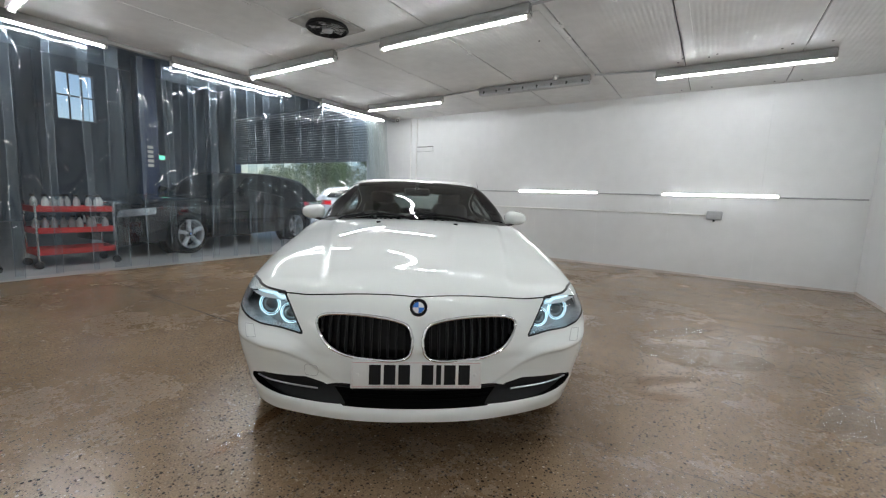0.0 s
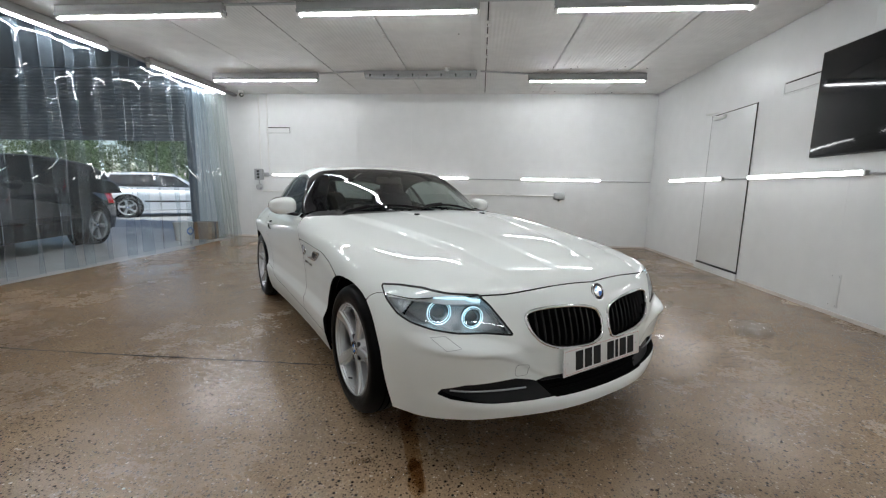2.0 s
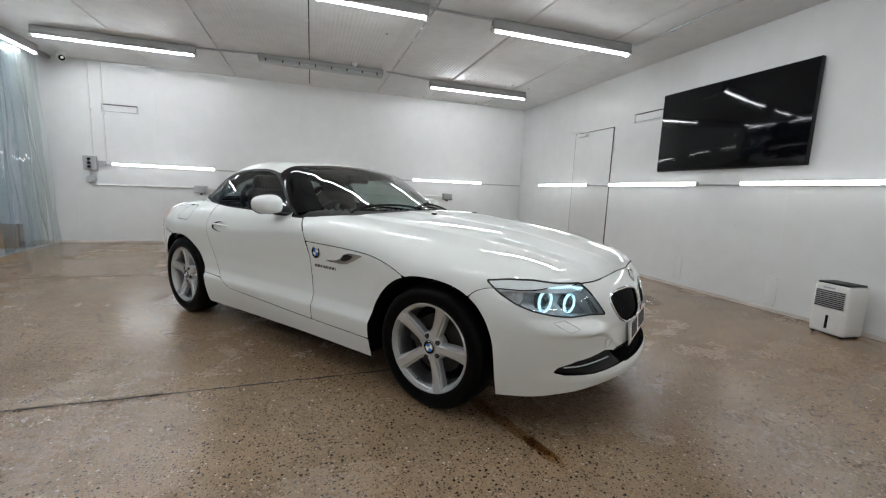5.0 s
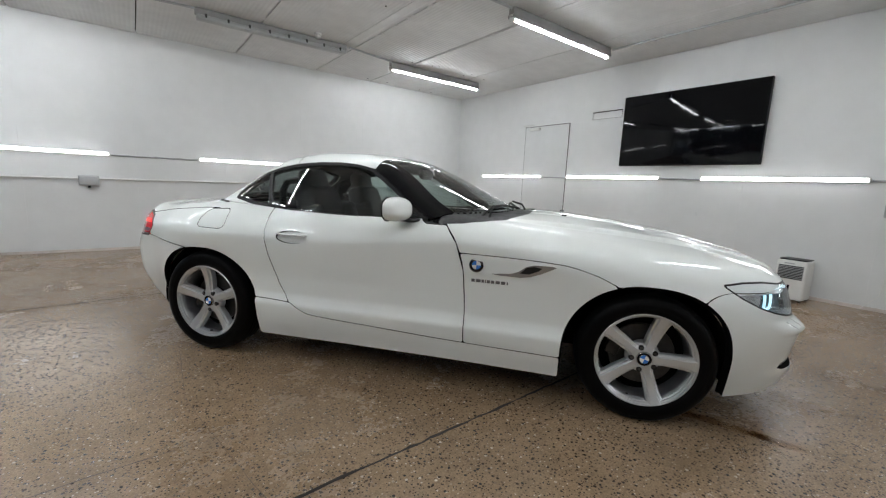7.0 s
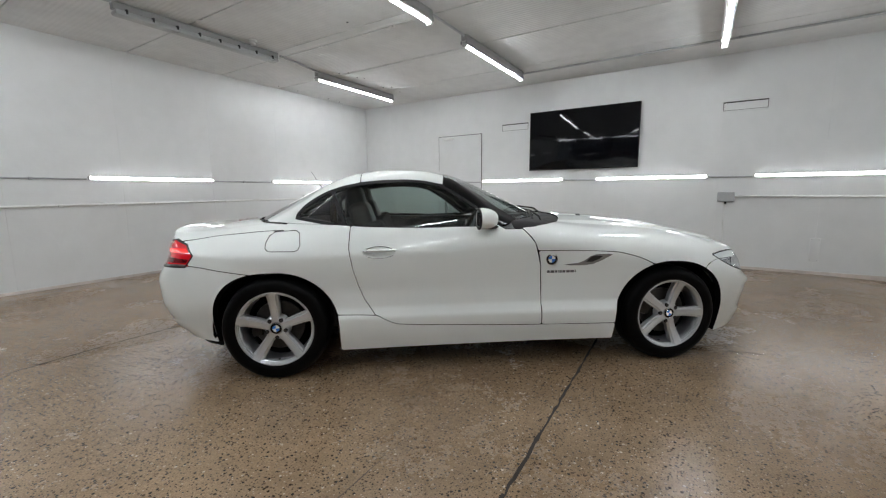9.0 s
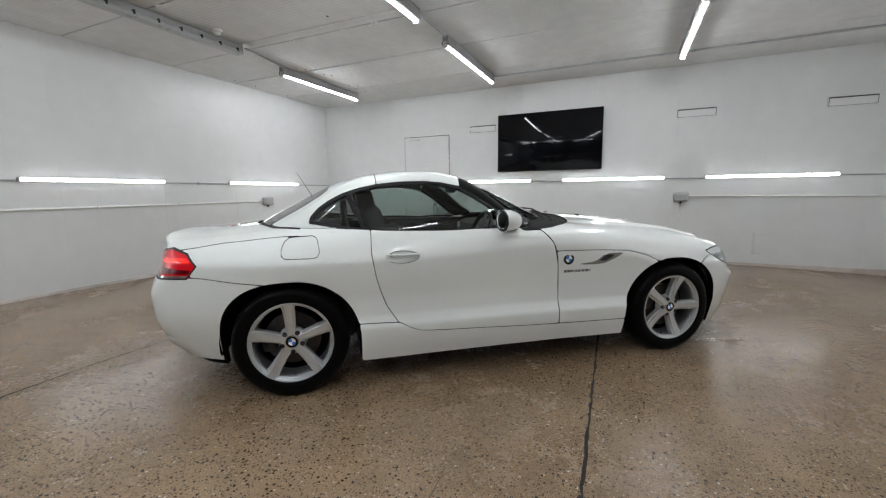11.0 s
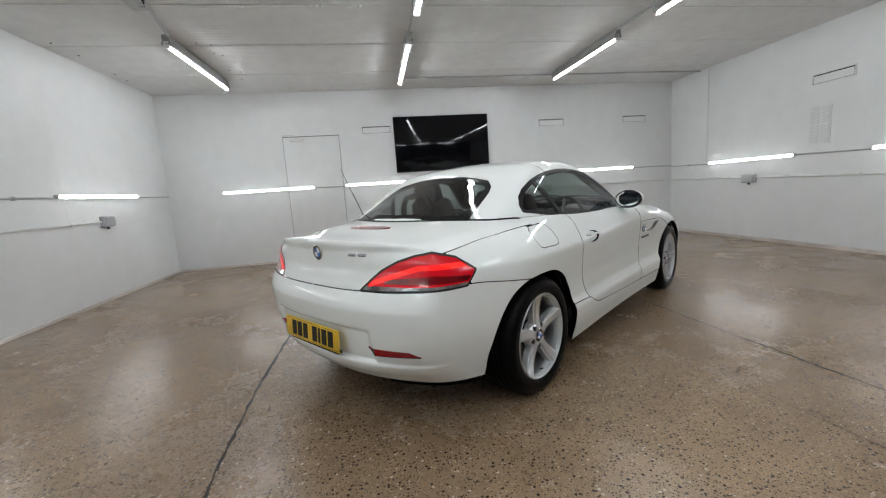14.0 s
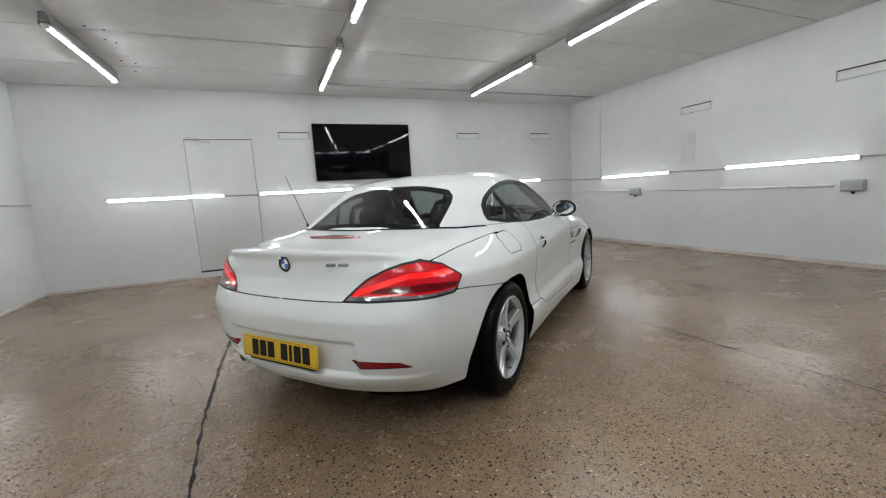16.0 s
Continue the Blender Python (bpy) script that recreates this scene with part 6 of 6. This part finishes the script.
gr = bmesh.new()
bmesh.ops.create_grid(gr, x_segments=40, y_segments=40, size=400)
moved(gr, pose(0, 0, -0.04))
solid("ground", gr, M_YARD, "pale grey paved yard outside the workshop", "ground", kind="structure")
solid("workshop_floor", box((-16.2, -4.2, -0.2), (X_CUR - 0.02, 8.7, 0.0)), M_SHOPFLOOR, "smooth grey concrete workshop floor", "floor", kind="structure")
far = box((-16.3, -4.2, 0), (-16.0, 4.0, 4.8))
box((-16.3, 4.9, 0), (-16.0, 8.9, 4.8), 0, far)
box((-16.3, 4.0, 0), (-16.0, 4.9, 3.0), 0, far)
box((-16.3, 4.0, 4.4), (-16.0, 4.9, 4.8), 0, far)
solid("workshop_wall_far", far, M_CLAD, "dark clad workshop wall with a high window", "wall", kind="structure")
solid("workshop_wall_side", box((-16.0, -4.3, 0), (X_CUR - 0.2, -4.1, 4.8)), M_CLAD, "dark clad workshop wall", "wall", kind="structure")
bw = box((-16.0, 8.65, 0), (-14.9, 8.9, 4.8))
box((-8.0, 8.65, 0), (-5.9, 8.9, 4.8), 0, bw)
box((-14.9, 8.65, 3.7), (-8.0, 8.9, 4.8), 0, bw)
solid("workshop_wall_back", bw, M_CLAD, "dark clad workshop wall with a wide shutter opening", "wall", kind="structure")
solid("workshop_wall_inner", box((X_CUR - 0.12, -4.1, Z_CEIL + 0.16), (X_CUR, 8.65, 4.8)), M_CLAD, "dark clad wall over the curtain", "wall", kind="structure")
solid("workshop_wall_return", box((X_CUR - 0.12, 7.8, 0), (X_CUR, 8.65, Z_CEIL + 0.16)), M_CLAD, "dark clad wall beside the curtain", "wall", kind="structure")
solid("workshop_wall_stub", box((X_CUR - 0.32, -4.1, 0), (X_CUR - 0.2, Y_FRONT - T, Z_CEIL + 0.16)), M_CLAD, "dark clad wall beside the curtain", "wall", kind="structure")
solid("workshop_roof", box((-16.3, -4.3, 4.8), (X_CUR + 0.02, 8.9, 4.95)), M_CLAD, "dark workshop roof", "roof", kind="structure")
win = thing("window_1", "high workshop window with pale glazing bars", "window", pose(-16.1, 4.0, 3.0), kind="structure")
for k in range(4):
    part("bar", box((-0.03, 0.3 * k - 0.02, 0), (0.03, 0.3 * k + 0.02, 1.4), 0.006), M_PLASTIC_G, win)
for z in (0, 0.7, 1.36):
    part("bar", box((-0.028, 0, z), (0.028, 0.9, z + 0.04), 0.006), M_PLASTIC_G, win)
shut = thing("roller_shutter", "grey slatted roller shutter, half raised", "shutter", pose(-14.9, 8.72, 2.12))
for k in range(21):
    sl = bmesh.new()
    prof = [(0.0, -0.001), (-0.010, 0.012), (-0.013, 0.036), (-0.010, 0.060), (0.0, 0.0745), (0.008, 0.0745), (0.008, -0.001)]
    ends = [[sl.verts.new((x, p, q)) for p, q in prof] for x in (0.0, 6.9)]
    sl.faces.new(ends[0][::-1]), sl.faces.new(ends[1])
    for a in range(len(prof)):
        b = (a + 1) % len(prof)
        sl.faces.new((ends[0][a], ends[0][b], ends[1][b], ends[1][a]))
    part("slat", moved(sl, pose(0, 0, 0.075 * k)), M_SHUTTER, shut)
part("bottom_bar", box((0, -0.02, -0.06), (6.9, 0.03, -0.002), 0.006), M_SHUTTER, shut)
for k in range(30):
    y = -4.05 + 0.42 * k
    if not 3.6 < y < 4.95:
        solid("cladding_rib", box((-16.0, y, 0.0), (-15.95, y + 0.06, 4.8), 0.01, seg=1), M_CLAD, "dark vertical cladding rib", "cladding", group="cladding ribs", kind="structure")

lift = thing("lift_post", "dark blue two-post vehicle lift column", "car lift", pose(-9.4, 3.75, 0))
part("column", box((-0.16, -0.16, 0.0), (0.16, 0.16, 3.6), 0.02), M_STEEL_BLUE, lift)
part("base", box((-0.35, -0.3, 0.0), (0.35, 0.3, 0.03), 0.006), M_STEEL_BLUE, lift)
part("carriage", box((-0.2, -0.2, 0.35), (0.2, 0.2, 0.95), 0.02), M_BLACK, lift)
for k in range(5):
    part("label_bar", box((0.161, -0.05, 1.5 + 0.09 * k), (0.164, 0.05, 1.56 + 0.09 * k)), M_PLASTIC_W, lift)
sign = thing("exit_sign", "small green lit sign in the dark workshop", "sign", pose(-15.995, 6.4, 2.05))
part("case", box((0, 0, 0), (0.04, 0.34, 0.16), 0.006), M_PLASTIC_W, sign)
part("face", box((0.04, 0.02, 0.02), (0.044, 0.32, 0.14)), emitter("green_sign", (0.1, 0.9, 0.55), 2.0), sign)


# tool trolleys with bottles
def trolley(m):
    t = thing("tool_trolley", "red three-tier workshop trolley with steel posts", "trolley", m, "trolleys")
    for z in (0.17, 0.45, 0.73):
        tray = box((-0.225, -0.42, z), (0.225, 0.42, z + 0.012))
        for lo, hi in (((-0.225, -0.42, z), (-0.213, 0.42, z + 0.075)), ((0.213, -0.42, z), (0.225, 0.42, z + 0.075)), ((-0.213, -0.42, z), (0.213, -0.408, z + 0.075)), ((-0.213, 0.408, z), (0.213, 0.42, z + 0.075))):
            box(lo, hi, 0, tray)
        part("tray", tray, M_RED, t)
    for x in (-0.235, 0.235):
        for y in (-0.41, 0.41):
            part("post", rod((x, y, 0.10), (x, y, 0.86), 0.013, 10), M_CHROME, t)
            part("castor", rod((x - 0.014, y, 0.05), (x + 0.014, y, 0.05), 0.05, 16), M_BLACK, t)
    part("push_handle", sweep([(-0.235, 0.42, 0.84), (-0.2, 0.5, 0.86), (0.2, 0.5, 0.86), (0.235, 0.42, 0.84)], 0.012, 8), M_CHROME, t)
    return t


trolley(pose(-7.05, 1.93, 0, 0, 0, 2))
trolley(pose(-7.0, 0.75, 0, 0, 0, -3))
M_BOTTLE = mat("pale_bottle_plastic", (0.62, 0.63, 0.62), 0.35, vary=0.2, scale=30, per_object=0.5)
random.seed(9)
bottle = None
for z in (0.742, 0.462):
    for k in range(9):
        for base in ((-7.05, 1.93), (-7.0, 0.75)):
            m = pose(base[0] + random.uniform(-0.12, 0.14), base[1] - 0.36 + 0.088 * k, z, 0, 0, random.uniform(0, 360))
            h = random.uniform(0.8, 1.25)
            if bottle is None:
                bottle = thing("spray_bottle", "pale plastic valeting spray bottle on a red trolley", "bottle", m, "valeting bottles")
                part("body", lathe([(0.0001, 0.0), (0.036, 0.0), (0.038, 0.01), (0.038, 0.12), (0.03, 0.15), (0.014, 0.165), (0.013, 0.185), (0.0001, 0.185)], 16), M_BOTTLE, bottle)
                part("trigger", box((-0.045, -0.012, 0.185), (0.02, 0.012, 0.215), 0.006), M_BLACK, bottle)
            else:
                copy_thing(bottle, m)

tub = thing("plastic_tub", "white plastic tub with a blue ring label", "tub", pose(-6.85, 6.88, 0))
part("body", lathe([(0.0001, 0.0), (0.14, 0.0), (0.165, 0.33), (0.172, 0.335), (0.172, 0.36), (0.0001, 0.365)], 28), M_PLASTIC_W, tub)
part("label_ring", moved(lathe([(0.05, 0.0), (0.075, 0.0)], 24), look((-6.85 + 6.85 + 0.16, -0.03, 0.19), (-4, 0.5, 0.19))), M_BLUE, tub)
crate = thing("cardboard_box", "brown cardboard box with dark tape", "box", pose(-6.62, 7.22, 0, 0, 0, 8))
part("carton", box((-0.17, -0.14, 0.0), (0.17, 0.14, 0.34), 0.006), mat("brown_cardboard", (0.34, 0.20, 0.10), 0.8, vary=0.2, scale=10), crate)
part("tape", box((-0.175, -0.03, 0.0), (0.175, 0.03, 0.346), 0.002), M_BLACK, crate)


# ---- two larger cars, seen through the strips ----
v_width = spl((-3.65, 0.80), (-3.3, 0.87), (-2.7, 0.93), (-1.4, 0.92), (0.0, 0.935), (0.4, 0.90), (0.9, 0.80))
v_top = spl((-3.65, 0.96), (-3.4, 1.01), (-1.4, 0.99), (-0.75, 0.97), (0.2, 0.92), (0.7, 0.84), (0.95, 0.74))
v_roof = spl((-3.75, 0.90), (-3.55, 1.13), (-3.3, 1.37), (-2.9, 1.44), (-2.0, 1.48), (-1.5, 1.45), (-1.1, 1.26), (-0.6, 0.965), (-0.4, 0.86))


def van_body(x, y, z):
    a = np.abs(y)
    f = smax(z - (v_top(x) - 0.05 * (a / 0.9) ** 4), a - (v_width(x) - 0.05 * sstep(0.5, 0.2, z) - 0.10 * sstep(0.68, 1.0, z)), 0.12)
    f = smax(f, x - (0.90 - 0.35 * a ** 2.5 - 0.05 * sstep(0.6, 1.0, z)), 0.12)
    return smax(f, -3.62 + 0.25 * a ** 3 + 0.04 * sstep(0.6, 1.0, z) - x, 0.12)


def van_cabin(x, y, z):
    a = np.abs(y)
    return smax(z - (v_roof(x + 0.12 * a * a * sstep(-1.6, -0.8, x)) - 0.03 * a * a), a - (0.84 - 0.22 * sstep(0.95, 1.5, z)), 0.12)


def big_car(name, label, paint, m):
    global car
    keep, car = car, thing(name, label, "car", m)
    P = section_grid(van_body, np.linspace(-3.6, 0.88, 130), np.radians(np.linspace(-40, 90, 70)), 0.60)
    X, A, Z = P[..., 0], -P[..., 1], P[..., 2]
    wells = low(np.hypot(X, Z - 0.34) - 0.42, np.hypot(X + 2.75, Z - 0.34) - 0.42)
    V = np.where((X < -0.6) & (X > -3.5) & (Z > 0.84), van_cabin(X, A, Z) + 0.002, 1.0)
    panel("body", P, low(Z - 0.24, wells, V), paint, joined=True)
    N = round_grid(van_body, np.linspace(0, 88, 60), np.linspace(0.24, 0.88, 50), 0.0)
    panel("front_end", N, low(N[..., 2] - 0.24, N[..., 0] - 0.43), paint, joined=True, flange=0)
    R = round_grid(van_body, np.linspace(92, 180, 60), np.linspace(0.26, 0.99, 50), -2.75)
    panel("rear_end", R, low(R[..., 2] - 0.26, -3.18 - R[..., 0]), paint, joined=True, flange=0)
    C = section_grid(van_cabin, np.linspace(-3.72, -0.45, 110), np.radians(np.linspace(0, 90, 60)), 0.88)
    CX2, CA2, CZ2 = C[..., 0], -C[..., 1], C[..., 2]
    base = van_body(CX2, CA2, CZ2)
    glass = np.maximum(sd_poly(CX2, CZ2, [(-3.3, 1.01), (-1.0, 1.01), (-1.40, 1.33), (-2.0, 1.385), (-3.1, 1.34)], 0.02) * np.where(CA2 > 0.5, 1, -1), -1)
    ws = low(0.62 - CA2, CX2 + 1.38, CZ2 - 0.99)
    rw = low(0.62 - CA2, -3.36 - CX2, CZ2 - 1.02)
    panel("roof", C, low(base + 0.004, -glass, -ws, -rw), paint, joined=True)
    panel("side_windows", C, low(glass, base), M_VANGLASS, "dark tinted window", flange=0)
    panel("windscreen", C, low(ws, base), M_VANGLASS, joined=True, flange=0)
    panel("rear_window", C, low(rw, base), M_VANGLASS, joined=True, flange=0)
    part("underside", box((-3.4, -0.75, 0.22), (0.6, 0.75, 0.3)), M_VOID, car)
    for s in (1, -1):
        for x in (0.0, -2.75):
            part("arch_lining", moved(lathe([(0.0001, 0.0), (0.43, 0.0)], 32), pose(x, s * 0.66, 0.34, 90)), M_VOID, car)
            w = copy_thing(wheel, pose(x, s * 0.80, 0.330, 90 if s < 0 else -90) @ pose(0, 0, 0, 0, 0, 12 if x else 40) @ Matrix.Scale(1.09, 4))
            w.parent = car
            w.scale = (1.09, 1.09, 1.09)
        hl = round_grid(van_body, np.linspace(24, 60, 30), np.linspace(0.60, 0.82, 20), 0.0)
        g = sd_poly(np.degrees(np.arctan2(-hl[..., 1], hl[..., 0])) * 0.016, hl[..., 2], [(26 * 0.016, 0.62), (56 * 0.016, 0.69), (56 * 0.016, 0.77), (30 * 0.016, 0.72)], 0.01)
        if s > 0:
            panel("headlamp", hl, g, mat("clear_headlamp", (0.45, 0.47, 0.5), 0.08, metal=0.5, vary=0.3, scale=40, coat=1.0), lift=0.003, flange=0)
            tl = round_grid(van_body, np.linspace(108, 150, 30), np.linspace(0.70, 1.10, 20), -2.75)
            panel("tail_lamp", tl, sd_poly(np.degrees(np.arctan2(-tl[..., 1], tl[..., 0] + 2.75)) * 0.016, tl[..., 2], [(112 * 0.016, 0.68), (140 * 0.016, 0.72), (136 * 0.016, 0.93), (116 * 0.016, 0.89)], 0.01), M_RED_LENS, lift=0.003, flange=0)
        mr = bmesh.new()
        bmesh.ops.create_uvsphere(mr, u_segments=16, v_segments=10, radius=1)
        for v in mr.verts:
            v.co = (-0.98 + 0.08 * v.co.x, s * 0.99 + 0.11 * v.co.y, 1.05 + 0.085 * v.co.z)
        part("door_mirror", mr, paint, car)
        part("door_trim", box((-2.3, s * 0.925 - 0.006, 0.50), (-0.5, s * 0.925 + 0.006, 0.55), 0.004), M_BLACK, car)
    gp = round_grid(van_body, np.linspace(0, 30, 20), np.linspace(0.34, 0.84, 24), 0.0)
    panel("grille", gp, low(0.34 - np.abs(gp[..., 1]), gp[..., 2] - 0.58, 0.72 - gp[..., 2]), M_BLACK, joined=True, lift=0.004, flange=0)
    panel("lower_intake", gp, low(0.44 - np.abs(gp[..., 1]), gp[..., 2] - 0.36, 0.47 - gp[..., 2]), M_BLACK, joined=True, lift=0.004, flange=0)
    number_plate(pose(0.905, 0, 0.56), M_PLATE_W, M_BLACK)
    made, car = car, keep
    return made


M_VANGLASS = mat("dark_tinted_glass", (0.01, 0.012, 0.013), 0.05)
ang = math.degrees(math.atan2(3.5 - 6.15, -7.1 + 7.85))
fw = Vector((math.cos(math.radians(ang)), math.sin(math.radians(ang))))
lf = Vector((-fw.y, fw.x))
o = Vector((-7.1, 3.5)) - lf * 0.92
big_car("black_suv", "black estate car parked in the workshop behind the curtain", M_BLACKPAINT, pose(o.x, o.y, 0, 0, 0, ang))
big_car("silver_suv", "pale silver estate car parked outside in daylight", M_SILVERPAINT, pose(-11.0, 14.15, -0.04, 0, 0, 43))


# ---- trees and hedge beyond the yard ----
def leaf_cloud(name, label, blobs, count, size, seed):
    rng = np.random.default_rng(seed)
    V, F = [], []
    for cx, cy, cz, rx, ry, rz in blobs:
        n = int(count * rx * rz)
        d = rng.normal(size=(n, 3))
        d /= np.linalg.norm(d, axis=1)[:, None]
        r = rng.uniform(0.55, 1.08, n) ** 0.6
        P = np.array([cx, cy, cz]) + d * r[:, None] * np.array([rx, ry, rz])
        for p in P[P[:, 2] > 0.05]:
            u = rng.normal(size=3)
            u /= np.linalg.norm(u)
            w = np.cross(u, rng.normal(size=3))
            w /= np.linalg.norm(w)
            s = size * rng.uniform(0.5, 1.2)
            k = len(V)
            V += [p - u * s, p + w * s * 0.5, p + u * s, p - w * s * 0.5]
            F.append((k, k + 1, k + 2, k + 3))
    me = bpy.data.meshes.new(name)
    me.from_pydata([tuple(map(float, v)) for v in V], [], F)
    me.materials.append(M_LEAF)
    return me


def tree(x, y, h, seed):
    random.seed(seed)
    t = thing("tree", "leafy green tree at the edge of the yard", "tree", pose(x, y, -0.04), "trees by the yard")
    tr = rod((0, 0, 0), (0.1, 0, h * 0.5), 0.16, 10, r2=0.09)
    blobs = []
    for k in range(9):
        a = 2 * math.pi * k / 9 + random.uniform(-0.3, 0.3)
        e = (h * 0.22 * math.cos(a), h * 0.22 * math.sin(a), h * random.uniform(0.45, 0.9))
        rod((0.08, 0, h * random.uniform(0.3, 0.48)), e, 0.05, 6, tr, 0.02)
        blobs.append((*e, h * random.uniform(0.14, 0.22), h * random.uniform(0.14, 0.22), h * random.uniform(0.12, 0.18)))
    part("trunk", tr, M_BARK, t)
    ob = new("crown", leaf_cloud("crown", "", blobs, 900, 0.10, seed))
    ob.parent = t
    return t


for k, (x, y, h) in enumerate(((-30, 33, 7), (-25, 31, 6), (-21, 33, 7.5), (-17, 31, 6.2), (-13.5, 33, 7), (-10, 32, 6.5), (-35, 30, 6.5))):
    tree(x, y, h, 20 + k)
blobs = []
random.seed(31)
for k in range(26):
    blobs.append((-42 + 1.7 * k, 28 + random.uniform(-0.6, 0.6), 1.5, 1.5, 0.9, random.uniform(2.2, 3.4)))
tagged(new("hedge", leaf_cloud("hedge", "", blobs, 700, 0.09, 77)), "dense green hedge along the yard", "hedge", kind="stuff")

# ---- strip curtain ----
cur = thing("strip_curtain", "clear wavy PVC strip curtain hung across the opening", "curtain")
part("rail", box((X_CUR - 0.03, Y_FRONT, Z_CEIL - 0.05), (X_CUR + 0.05, Y_BACK, Z_CEIL), 0.006), M_HOUSING, cur)
random.seed(12)


def strip(y, width, lean, seed, m=None):
    """One hanging strip: bowed across, waved along, its foot a little adrift."""
    rng = random.Random(seed)
    bm = bmesh.new()
    nz, nw = 44, 8
    foot = rng.uniform(0.015, 0.07)
    px = rng.uniform(-0.014, 0.014)
    bow, ph, a1, a2 = rng.uniform(-0.05, 0.05), rng.uniform(0, 6.28), rng.uniform(0.006, 0.018), rng.uniform(0.0005, 0.003)
    tw = rng.uniform(-0.22, 0.22)
    g = []
    for i in range(nz + 1):
        u = i / nz
        z = Z_CEIL - 0.04 - u * (Z_CEIL - 0.04 - foot)
        row = []
        for j in range(nw + 1):
            c = (0.0, 0.018, 0.18, 0.34, 0.5, 0.66, 0.82, 0.982, 1.0)[j] - 0.5
            ripple = a1 * math.sin(3.1 * u * math.pi + ph + 2 * c) * (0.3 + u) + a2 * math.sin(9.0 * u * math.pi + 2 * ph + 5 * c)
            x = X_CUR + px + bow * (c * c * 4 - 0.4) + ripple + tw * c * width * u + 0.03 * noise.noise(Vector((seed * 3.1, z * 1.3, c * 2)))
            row.append(bm.verts.new((x, y + c * width + lean * u, z)))
        g.append(row)
    for i in range(nz):
        for j in range(nw):
            bm.faces.new((g[i][j], g[i + 1][j], g[i + 1][j + 1], g[i][j + 1])).material_index = int(j in (0, nw - 1))
    ob = part("strip", bm, [m or M_STRIP, M_STRIP_EDGE], cur, smooth=180)
    ob.visible_shadow = False
    return ob


y, k = Y_FRONT + 0.15, 0
while y < 6.1:
    strip(y, 0.40, random.uniform(-0.04, 0.04), k)
    y += random.uniform(0.27, 0.34)
    k += 1
for q in range(9):
    strip(6.2 + 0.105 * q, 0.34, 0.02 + 0.042 * q, 100 + q, M_STRIP_END if q > 4 else M_STRIP)
